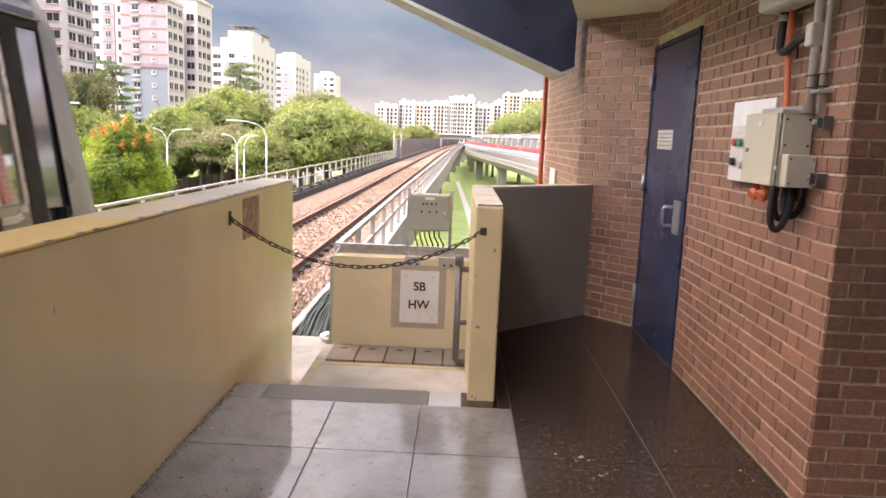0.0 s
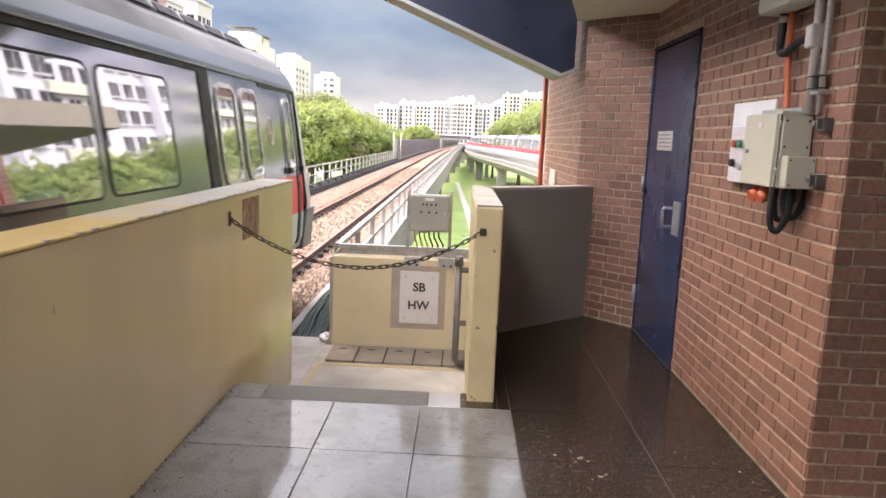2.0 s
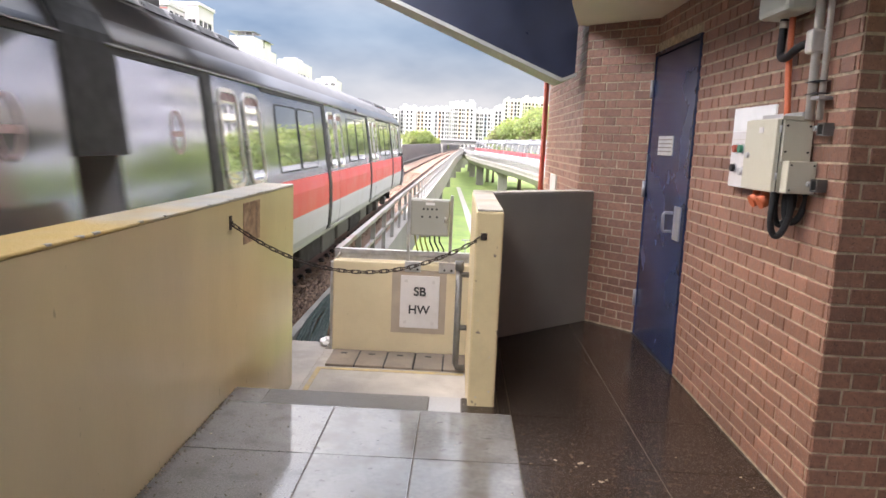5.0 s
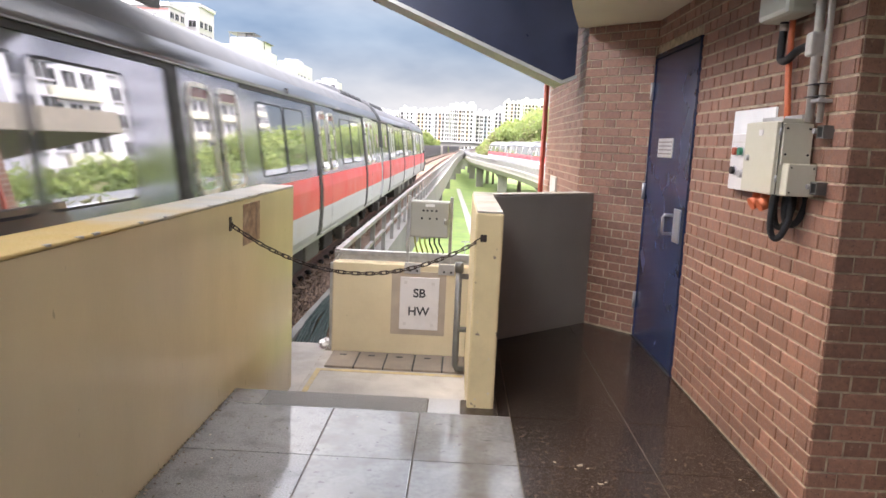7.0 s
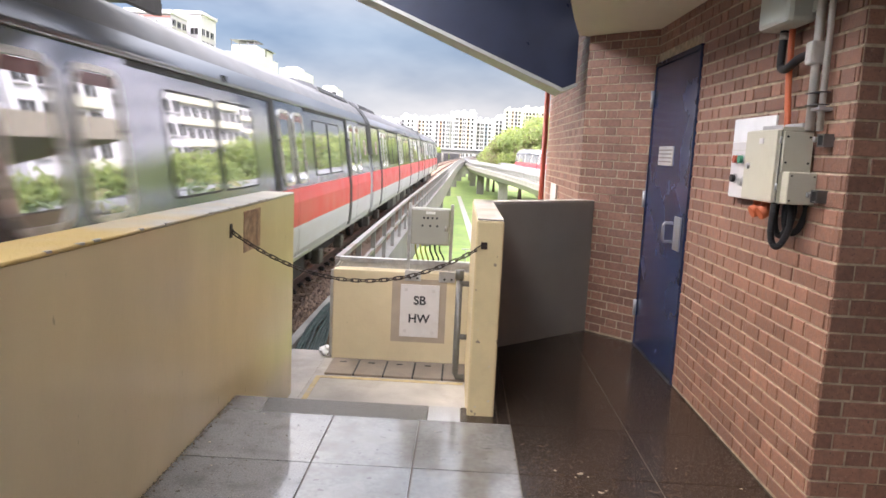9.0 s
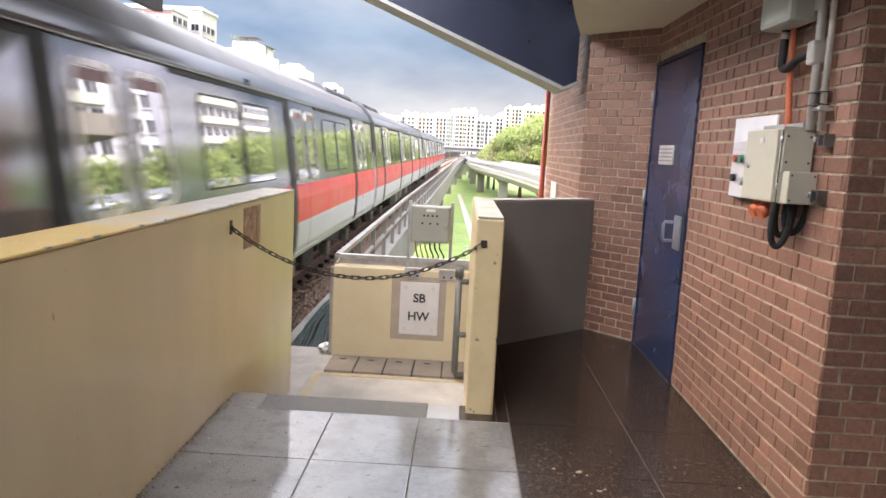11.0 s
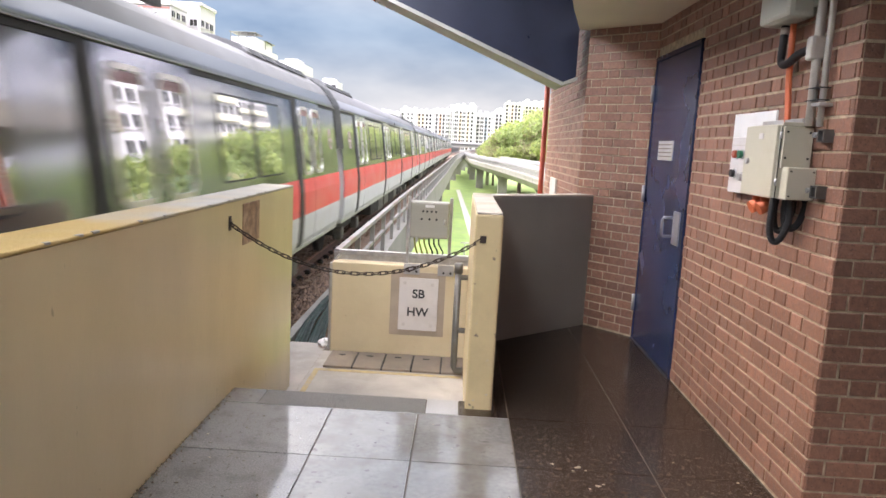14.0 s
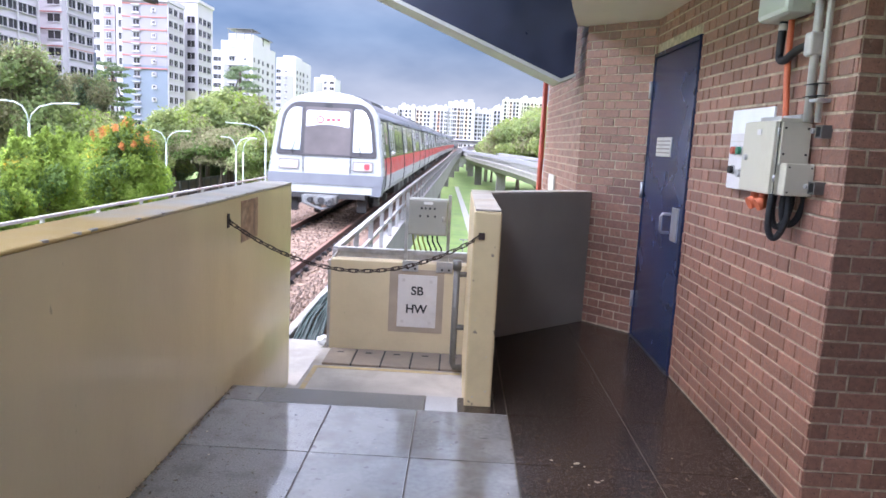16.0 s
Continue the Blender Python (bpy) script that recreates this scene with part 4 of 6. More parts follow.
        for k, s in enumerate(STRIPS[:3]):
            for a, b in ((-s - 3.17, -s - 2.08), (-s - 1.95, -s - 0.86)):
                w = part("window", pane(sgn, a, 2.08, b, 2.92, 0.07, 0.006, 0.005), M_DGLASS, car, "dark side window")
                part("window_gasket", ring(sgn, a, 2.08, b, 2.92, 0.07, 0.018, 0.010, 0.009), M_BLACK, w, "black window gasket")
            if k == 1:
                part("lamp_box", bm_box(bmesh.new(), sgn * 1.43, -s - 1.64, 3.13, sgn * 1.485, -s - 1.57, 3.20), M_BLACK, car)
        for y in ((-1.37 if cab == 1 else -0.95), (-CAR_L + 1.25)):
            em = bmesh.new()
            bm_tube(em, [(sgn * (side_x(2.535) - 0.010 - 0.1296 * 0.17 * math.sin(6.2832 * i / 18)), y + 0.115 * math.cos(6.2832 * i / 18), 2.535 + 0.17 * math.sin(6.2832 * i / 18)) for i in range(18)], 0.021, 6, True)
            part("emblem", em, M_EMBLEM, car, "faded red ring emblem")
            part("emblem_bar", skin(bmesh.new(), 2.50, 2.545, y - 0.15, y + 0.13, 0.004, sgn, 0.003), M_EMBLEM, car, "faded red bar")
    # bogies and underfloor boxes
    for yb in (-3.4, -CAR_L + 3.4):
        bog = part("bogie", bm_box(bm_box(box(-1.15, yb - 1.6, 0.42, -0.95, yb + 1.6, 0.72, 0.04), 0.95, yb - 1.6, 0.42, 1.15, yb + 1.6, 0.72, 0.04), -1.0, yb - 0.2, 0.5, 1.0, yb + 0.2, 0.8, 0.03), M_UNDER, car, "dark steel bogie frame")
        for dy in (-1.15, 1.15):
            for sx in (-0.7525, 0.7525):
                part("wheel", bm_tube(bmesh.new(), [(sx - 0.065, yb + dy, 0.42), (sx + 0.065, yb + dy, 0.42)], 0.42, 24), M_UNDER, bog, "steel wheel")
            part("axle_box", bm_box(bmesh.new(), 1.12, yb + dy - 0.17, 0.30, 1.30, yb + dy + 0.17, 0.58, 0.03), M_DSTEEL, bog, "grey axle box")
    rnd = random.Random(3)
    y = -6.3
    while y > -CAR_L + 6.8:
        w = rnd.uniform(0.7, 1.8)
        part("equipment_box", box(-1.35, y - w, 0.36 + rnd.uniform(0, 0.15), 1.38, y - 0.08, 0.87, 0.03), rnd.choice((M_UNDER, M_UNDER, M_DSTEEL)), car, "underfloor equipment box")
        y -= w + rnd.uniform(0.05, 0.4)
    if cab:
        nose(cab_end(car, cab), cab)
    return car


def nose(cab, e):
    """Leans the driver's end forward towards its foot."""
    done = set()
    for ob in [cab, *cab.children_recursive]:
        me = ob.data
        if me.name in done:
            continue
        done.add(me.name)
        for v in me.vertices:
            fw = v.co.y if e == 1 else -CAR_L - v.co.y
            s = min(1.0, max(0.0, (fw + 0.46) / 0.46))
            v.co.y += e * ((1 - s) * 0.50 + s * (0.34 + 0.26 * (2.75 - v.co.z) / 1.8))
        me.update()


CAB_OUT = [(1.63, 0.88), (1.70, 1.30), (1.715, 1.55), (1.635, 2.15), (1.53, 2.88), (1.50, 3.08), (1.43, 3.24), (1.26, 3.45), (0.95, 3.65), (0.62, 3.755), (0.3, 3.80), (0.0, 3.815)]


def cab_ring(scale_x, top, y, n=1):
    half = [(x * scale_x, z if z < 1.7 else 1.7 + (z - 1.7) * top) for x, z in CAB_OUT]
    return [(x, y, z) for x, z in half] + [(-x, y, z) for x, z in half[-2::-1]]


def cab_end(car, e):
    """The driver's end: e is 1 at the front, -1 at the rear."""
    at = (lambda y: y) if e == 1 else (lambda y: -CAR_L - y)
    bm = bmesh.new()
    rings = [[bm.verts.new(p) for p in cab_ring(s, t, at(y))] for s, t, y in ((1.0, 1.0, -0.46), (0.998, 1.0, -0.30), (0.985, 0.99, -0.12), (0.95, 0.965, -0.02))]
    for a, b in zip(rings, rings[1:]):
        for i in range(len(a) - 1):
            f = bm.faces.new((a[i], a[i + 1], b[i + 1], b[i]))
            f.smooth = True
    bm.faces.new(rings[-1])
    bmesh.ops.recalc_face_normals(bm, faces=bm.faces)
    cab = part("cab", bm, M_TRAIN_WHITE if e == -1 else M_TRAIN_WHITE, car, "white rounded driver's cab")
    yf = at(0.0)

    def face(pts, depth=0.02, lift=0.0):
        b = bmesh.new()
        return bm_prism(b, pts, "y", min(at(-0.03 + lift), at(lift + depth)), max(at(-0.03 + lift), at(lift + depth)))

    # dark windscreen band with rounded upper corners
    def band(x0, z0, x1, z1, r0, r1, dz=0.0):
        pts = []
        for cx, cz, a0, r in ((x1 - r1, z1 - r1 - dz * 0, 0, r1), (x0 + r1, z1 - r1, 90, r1), (x0 + r0, z0 + r0, 180, r0), (x1 - r0, z0 + r0, 270, r0)):
            pts += [(cx + r * math.cos(radians(a0 + 15 * i)), cz + r * math.sin(radians(a0 + 15 * i))) for i in range(7)]
        return pts

    def lean_in(pts, keep=1.93):
        """Narrows an outline upwards with the lean of the car's sides."""
        return [(x * (1 - 0.088 * max(0.0, z - keep)), z) for x, z in pts]

    part("windscreen_surround", face(lean_in(band(-1.49, 1.95, 1.49, 3.50, 0.10, 0.50))), M_CABGLASS, cab, "dark windscreen surround")
    for s in (-1, 1):
        pts = [(s * x, z) for x, z in ((0.78, 2.10), (1.30, 2.10), (1.35, 2.15), (1.28, 2.75), (1.20, 3.08), (1.10, 3.25), (0.98, 3.33), (0.78, 3.33))]
        g = part("side_windscreen", face(pts if s == 1 else pts[::-1], 0.03), M_CABPANE, cab, "side windscreen pane")
        rim = [(s * x, z) for x, z in ((0.75, 2.07), (1.32, 2.07), (1.385, 2.13), (1.31, 2.76), (1.23, 3.10), (1.12, 3.28), (0.99, 3.365), (0.75, 3.365))]
        part("pane_rim", face(rim if s == 1 else rim[::-1], 0.024), M_BLACK, g, "black pane rim")
        part("wiper", bm_tube(bmesh.new(), [(s * 0.98, at(0.05), 1.99), (s * 1.0, at(0.045), 2.12), (s * 0.84, at(0.042), 2.62)], 0.012, 6), M_BLACK, cab)
        part("lamp_housing", face(band(s * 1.09 - 0.30, 1.545, s * 1.09 + 0.30, 1.835, 0.03, 0.03), 0.018), M_DSTEEL, cab, "lamp housing")
        part("headlight", face(band(s * 1.09 - 0.265, 1.575, s * 1.09 + 0.265, 1.805, 0.03, 0.03), 0.03), M_HEAD, cab, "clear headlight")
        part("tail_light", face(band(s * 1.21 - 0.085, 1.60, s * 1.21 + 0.085, 1.78, 0.05, 0.05), 0.036), (M_TAIL if s == 1 else M_PALE) if e == -1 else M_TAIL_OFF, cab, "tail light")
    part("centre_door", face(band(-0.66, 2.0, 0.70, 3.36, 0.04, 0.04), 0.022), M_CABDOOR, cab, "brown-grey emergency door window")
    for x in (-0.675, 0.715):
        part("door_seal", face(((x - 0.012, 1.47), (x + 0.012, 1.47), (x + 0.012, 3.40), (x - 0.012, 3.40)), 0.012), M_UNDER, cab)
    arch = [(-0.62 + 0.125 * i, 2.79 + 0.075 * math.sin(3.1416 * i / 10)) for i in range(11)]
    board = part("destination_board", face(arch + [(0.63, 3.22), (0.59, 3.26), (-0.58, 3.26), (-0.62, 3.22)], 0.034), M_WHITE, cab, "white operator board")
    sx = -e
    emb = bmesh.new()
    bm_tube(emb, [(sx * -0.22 + 0.10 * math.cos(a), at(0.042), 3.0 + 0.09 * math.sin(a)) for a in [6.283 * i / 16 for i in range(16)]], 0.022, 6, True)
    part("emblem", emb, M_TRAIN_RED, board, "red ring emblem")
    for k in range(3):
        part("emblem_bar", bm_box(bmesh.new(), sx * (0.02 + 0.15 * k) - 0.06, at(0.035), 2.95 + 0.012 * k, sx * (0.02 + 0.15 * k) + 0.06, at(0.042), 3.05), M_TRAIN_RED, board, "red bar")
    part("destination_lamp", face(band(-0.11, 3.375, 0.11, 3.455, 0.03, 0.03), 0.045), M_BLACK, cab)
    part("skirt", face(((-1.66, 1.14), (1.64, 1.12), (1.69, 1.44), (-1.69, 1.44)), 0.012), M_SKIRT, cab, "grey lower cab skirt")
    for s in (-1, 1):
        part("side_skirt", bm_prism(bmesh.new(), [(s * 1.65, 0.86), (s * 1.705, 1.30), (s * 1.72, 1.44), (s * 1.64, 1.44), (s * 1.55, 0.86)], "y", min(at(-0.46), at(0.0)), max(at(-0.46), at(0.0))), M_SKIRT, cab, "grey side skirt")
    part("anticlimber", bm_box(bmesh.new(), -1.1, at(-0.5), 0.72, 1.2, at(-0.02), 0.92, 0.02), M_UNDER, cab)
    cp = part("coupler", bm_box(bm_box(bmesh.new(), -0.62, at(-0.2), 0.58, 0.4, at(0.16), 0.84, 0.03), -0.2, at(0.1), 0.55, 0.3, at(0.3), 0.8, 0.03), M_DSTEEL, cab, "dull steel coupler")
    for sx2, z2, r2 in ((-0.36, 0.70, 0.075), (-0.03, 0.69, 0.10), (0.22, 0.66, 0.06)):
        part("coupler_socket", bm_tube(bmesh.new(), [(sx2, at(0.15), z2), (sx2, at(0.34), z2)], r2, 14), M_UNDER, cp, "dark coupler socket")
    part("coupler_arm", bm_tube(bmesh.new(), [(-0.55, at(0.2), 0.62), (-0.2, at(0.26), 0.5), (0.0, at(0.27), 0.44), (0.25, at(0.2), 0.5)], 0.045, 8), M_DSTEEL, cp)
    for gx0, gx1 in ((-1.2, -0.85), (0.9, 1.2)):
        part("guard", bm_box(bmesh.new(), gx0, at(-0.4), 0.30, gx1, at(-0.3), 0.74, 0.02), M_UNDER, cab, "dark lifeguard plate")
    for s in (-1, 1):
        part("corner_skirt", bm_box(bmesh.new(), min(s * 1.38, s * 1.65), min(at(-0.46), at(0.0)), 0.84, max(s * 1.38, s * 1.65), max(at(-0.46), at(0.0)), 1.135, 0.015), M_SKIRT, cab, "grey corner skirt")
    part("hose", bm_tube(bmesh.new(), [(0.1, at(0.28), 0.66), (0.2, at(0.3), 0.5), (0.35, at(0.2), 0.55)], 0.03, 8), M_BLACK, cp)
    for s in (-1, 1):
        def span(p, q):
            return min(at(p), at(q)), max(at(p), at(q))
        y0, y1 = span(-0.31, -0.17) if e == 1 else span(-0.66, -0.47)
        part("cab_strip", skin(bmesh.new(), 0.98, 3.06, y0, y1, 0.014, s), M_BLACK, car, "black strip beside the cab door")
        y0, y1 = span(-0.80, -0.312) if e == 1 else span(-0.468, 0.02)
        d = part("cab_door", skin(bmesh.new(), Z_RED1, 3.06, y0, y1, 0.008, s), M_TRAIN, car, "silver cab side door")
        y0, y1 = span(-0.66, -0.38) if e == 1 else span(-0.40, -0.10)
        part("cab_door_window", pane(s, y0, 2.06, y1, 2.94, 0.08, 0.014, 0.008), M_DGLASS, d, "dark cab door window")
        part("window_frame", ring(s, y0, 2.06, y1, 2.94, 0.08, 0.035, 0.026, 0.018), M_TRAIN_RIM, d)
        hx = side_x(2.03)
        for g0, g1 in (span(-0.06, -0.02), span(-0.76, -0.62)) if e == 1 else (span(-0.02, 0.02),):
            part("grab_handle", bm_box(bmesh.new(), min(s * (hx + 0.005), s * (hx + 0.05)), g0, 1.99, max(s * (hx + 0.005), s * (hx + 0.05)), g1, 2.07, 0.006), M_BLACK, car, "small black grab handle")
    return cab


M_ROOF_REFLECTION = mat("dull red roof reflection", (0.17, 0.055, 0.05), 0.3, var=0.1)
M_TRAIN_RIM = mat("pale metal rim", (0.60, 0.58, 0.54), 0.3, 0.7, var=0.05)
M_SKIRT = mat("grey skirt paint", (0.125, 0.128, 0.14), 0.45, var=0.08, scale=3)
M_HEAD = mat("clear lamp glass", (0.44, 0.35, 0.31), 0.15, 0.0, var=0.1, scale=9)
M_TAIL = mat("lit red lamp", (0.42, 0.03, 0.04), 0.2, emit=(1.0, 0.05, 0.04), power=0.12)
M_PALE = mat("pale pink lamp glass", (0.62, 0.48, 0.44), 0.15, 0.1, var=0.05)
M_TAIL_OFF = mat("unlit red lamp", (0.4, 0.03, 0.03), 0.2)

head_car = build_car("leading silver metro car with white cab and red stripe", 1)
mid_car = build_car("silver metro car with red stripe and dark windows")
tail_car = build_car("trailing silver metro car with white cab and red tail lights", -1)
far_away = pose(0, 0, 0)
train_cars = [head_car] + [mid_car] + [copy_thing(mid_car, far_away) for _ in range(3)] + [tail_car]
other_cars = [copy_thing(c, far_away) for c in train_cars]
for c in other_cars:
    tagged(c, "silver and red metro car arriving on the far viaduct", "train", "cars of the arriving train")


def front_y(t):
    """Where the departing train's front end is, as it gathers speed."""
    return sum(c * t ** i for i, c in enumerate((3.98591, 1.7958, 0.707686, -0.0612128, 0.00801849, -0.000500205, 1.12819e-05)))


def rear_far_y(t):
    """Where the arriving train's rear end is; it runs towards the camera and slows down."""
    return 208.0 - 7.78 * t - 0.43 * t * t


def car_pose(line, y, z, toward=1):
    """A car with its front end at y on a track, standing on its two bogies."""
    y1, y2 = y - 3.4 * toward, y - (CAR_L - 3.4) * toward
    x1, x2 = line(y1), line(y2)
    rz = math.degrees(math.atan2(-(x1 - x2), (y1 - y2)))
    k = 3.4 / (CAR_L - 6.8)
    return pose(x1 + (x1 - x2) * k, y, z, 0, 0, rz)


def motions():
    times = [0.5 * k for k in range(33)]
    for i, c in enumerate(train_cars):
        walk(c, [(t, car_pose(lambda y: track_x(y) - 0.05, front_y(t) - i * CAR_L, RAIL_Z)) for t in times])
    for i, c in enumerate(other_cars):
        walk(c, [(t, car_pose(far_track_x, rear_far_y(t) - (6 - i) * CAR_L, FAR_RAIL_Z, -1)) for t in times])

# ---- platform end: low wall with sign, rails, control box ----
low_wall = thing("low_wall", "cream painted low concrete wall with a paper sign", "wall")
part("wall", box(-0.965, 5.34, -0.168, 0.30, 5.5, 0.555, 0.008), M_CREAM_PALE, low_wall)
part("backing", box(-0.50, 5.334, 0.00, -0.075, 5.342, 0.505), M_SIGN_BACK, low_wall, "bare brown-grey backing patch")
sign = part("sign", box(-0.432, 5.325, 0.045, -0.128, 5.336, 0.462, 0.002), M_SIGN, low_wall, "pale paper sign with two lines of capitals")


def lettering(text, size, x, y, z, parent):
    cu = bpy.data.curves.new("text", "FONT")
    cu.body, cu.size, cu.align_x, cu.align_y, cu.extrude, cu.offset = text, size, "CENTER", "CENTER", 0.001, 0.0022
    ob = new("lettering", cu)
    dg = bpy.context.evaluated_depsgraph_get()
    me = bpy.data.meshes.new_from_object(ob.evaluated_get(dg))
    bpy.data.objects.remove(ob)
    me.materials.clear()
    me.materials.append(M_INK)
    return part("lettering", me, None, parent, "dark capitals " + text, pose(x, y, z, 90, 0, 0))


for px_, pz_ in ((-0.39, 0.42), (-0.175, 0.415), (-0.39, 0.09), (-0.175, 0.085)):
    part("tape", box(px_ - 0.012, 5.3238, pz_ - 0.012, px_ + 0.012, 5.3252, pz_ + 0.012), M_TAPE, sign, "small tape mark")
lettering("SB", 0.095, -0.28, 5.322, 0.335, sign)
lettering("HW", 0.095, -0.283, 5.322, 0.19, sign)

covers = thing("trench_covers", "row of worn concrete trench covers with dark gaps", "trench cover")
for i in range(6):
    x = -0.945 + i * 0.218
    c = part("cover", bm_box(bmesh.new(), x + 0.006, 4.93, -0.17, x + 0.211, 5.315, -0.150, 0.004), M_COVER, covers)
    part("lifting_hole", bm_box(bmesh.new(), x + 0.075, 5.2, -0.152, x + 0.125, 5.225, -0.1485), M_BLACK, c)
    part("gap", bm_box(bmesh.new(), x + 0.2115, 4.935, -0.168, x + 0.2235, 5.31, -0.1535), M_BLACK, covers)
tagged(part("yellow_line", box(-0.99, 4.0, -0.168, -0.955, 4.90, -0.1655), M_YELLOW), "worn yellow line painted on the walkway", "floor marking", "", "structure")
tagged(part("yellow_line", box(-0.955, 4.86, -0.168, 0.08, 4.905, -0.1655), M_YELLOW), "worn yellow line painted on the walkway", "floor marking", "", "structure")

angle_frame = thing("steel_support", "galvanised steel angle support on the low wall", "steel support")
part("rail", bm_box(box(-0.93, 5.42, 0.60, 0.13, 5.47, 0.64, 0.004), -0.93, 5.44, 0.56, 0.13, 5.445, 0.64), M_STEEL, angle_frame)
part("brace", bm_tube(bmesh.new(), [(-0.98, 5.44, 0.52), (-0.90, 5.44, 0.625)], 0.014, 6), M_STEEL, angle_frame)
part("upright", box(-1.0, 5.42, -0.5, -0.97, 5.46, 0.53, 0.003), M_STEEL, angle_frame)
for x in (-0.395, -0.13):
    part("bracket", bm_box(bmesh.new(), x - 0.01, 5.325, 0.49, x + 0.115, 5.338, 0.575, 0.003), M_STEEL, angle_frame, "bolted steel bracket")
for x in (-0.36, -0.305, -0.095, -0.04):
    part("bolt", bm_tube(bmesh.new(), [(x, 5.325, 0.515), (x, 5.315, 0.515)], 0.009, 6), M_UNDER, angle_frame)

cabinet = thing("control_cabinet", "grey enamel control cabinet on two steel posts", "control box")
part("body", box(-0.375, 5.36, 0.775, -0.075, 5.50, 1.055, 0.006), M_GREYBOX2, cabinet)
dr = part("door", box(-0.368, 5.348, 0.782, -0.082, 5.361, 1.048, 0.004), M_GREYBOX2, cabinet)
part("latch", bm_tube(bmesh.new(), [(-0.105, 5.345, 0.89), (-0.105, 5.335, 0.925)], 0.009, 8), M_STEEL, dr)
part("label", box(-0.26, 5.345, 1.015, -0.19, 5.349, 1.035), M_WHITE, dr, "small plate with illegible writing")
for x, z in ((-0.275, 0.985), (-0.245, 0.985), (-0.21, 0.985), (-0.175, 0.985), (-0.285, 0.925), (-0.225, 0.925), (-0.17, 0.925)):
    part("button", bm_tube(bmesh.new(), [(x, 5.349, z), (x, 5.338, z)], 0.0085, 10), M_BLACK, dr, "dark push button")
for x in (-0.39, -0.06):
    part("post", box(x - 0.012, 5.41, 0.53, x + 0.012, 5.45, 1.09, 0.003), M_STEEL, cabinet)
for i in range(6):
    x = -0.34 + i * 0.038
    part("cable", bm_tube(bmesh.new(), [(x, 5.43, 0.78), (x + 0.005, 5.43, 0.72), (x + 0.02 + 0.004 * i, 5.44, 0.66), (x + 0.035, 5.46, 0.61)], 0.0065, 8), M_CABLE_Y if i < 3 else M_BLACK, cabinet)

grab = thing("grab_rail", "grey steel pipe rail fixed to the parapet post", "handrail")
part("bar", bm_tube(bmesh.new(), [(0.085, 4.9, -0.12), (0.035, 4.9, -0.12), (0.02, 4.9, -0.09), (0.02, 4.9, 0.62)], 0.024, 10), M_DSTEEL, grab)
part("ball", bm_tube(bmesh.new(), [(0.02, 4.9, 0.60), (0.02, 4.9, 0.67)], 0.032, 10), M_DSTEEL, grab)
for z in (0.18, 0.57):
    part("stay", bm_tube(bmesh.new(), [(0.02, 4.9, z), (0.09, 4.9, z)], 0.02, 8), M_DSTEEL, grab)
grass_rail = thing("site_railing", "white pipe railing standing on the grass", "railing")
part("rail", box(0.3, 60, -6.9, 9, 60.08, -6.8), M_WSTEEL, grass_rail)
for k in range(5):
    part("post", box(0.6 + 2 * k, 60.01, GROUND_Z, 0.68 + 2 * k, 60.07, -6.82), M_WSTEEL, grass_rail)
tagged(part("drain", box(3.3, 40, GROUND_Z - 0.1, 4.1, 150, GROUND_Z + 0.05), M_CONCRETE), "concrete drain across the grass", "drain", "", "structure").matrix_basis = pose(0, 0, 0, 0, 0, 1.6)

# bundle of cables beside the walkway
bundle = thing("cable_bundle", "bundle of dark green cables beside the ballast", "cables")
rnd = random.Random(8)
for i in range(11):
    o = i * 0.032
    part("cable", bm_tube(bmesh.new(), [(-1.55 - o, 7.4, -1.12 + 0.02 * (i % 3)), (-1.62 - o * 1.05, 8.3, -1.08 + rnd.uniform(0, .06)), (-1.72 - o * 0.95, 9.3, -1.05 + rnd.uniform(0, .08)), (-1.80 - o * 0.7, 10.4, -1.03 + rnd.uniform(0, .06)), (-1.84 - o * 0.5, 12.5, -1.06), (-1.86 - o * 0.4, 16, -1.1)], 0.019, 6), M_CABLE_G, bundle)
structure("trough_kerb", box(-2.16, 6.9, -1.24, -2.04, 13.0, -1.02, 0.012), M_CONC_PALE, "pale concrete kerb beside the cable bundle", "kerb")
rag = bmesh.new()
bmesh.ops.create_icosphere(rag, subdivisions=3, radius=0.075)
for v in rag.verts:
    v.co *= 1 + 0.6 * noise.noise(v.co * 22)
    v.co.z *= 0.7
tagged(part("plastic_scrap", rag, M_WHITE, None, "", pose(-1.20, 6.47, -0.445)), "crumpled white plastic scrap on the ledge", "litter")
tray = thing("cable_tray", "white steel cable tray beside the walkway railing", "cable tray")
part("tray", box(-0.80, 5.55, -0.5, -0.45, 9.6, -0.44), M_WSTEEL, tray)
for k in range(7):
    part("cable", bm_tube(bmesh.new(), [(-0.85 + 0.05 * k, 8.6, -0.38), (-0.80 + .05 * k, 7.4, -0.3 + .02 * k), (-0.72 + .045 * k, 6.5, 0.1 + .05 * (k % 3)), (-0.62 + .04 * k, 5.95, 0.42), (-0.55 + 0.035 * k, 5.6, 0.35)], 0.012, 6), M_GREYBOX2 if k % 3 else M_BLACK, tray)

# chain across the opening
chain = thing("chain", "sagging dark weathered link chain across the opening", "chain")
a, b = Vector((-1.285, 3.87, 1.0)), Vector((0.14, 3.85, 0.99))
link = bmesh.new()
loop = [(0.010 * math.sin(6.2832 * i / 14), 0, (0.017 if math.cos(6.2832 * i / 14) > 0 else -0.017) + 0.010 * math.cos(6.2832 * i / 14)) for i in range(14)]
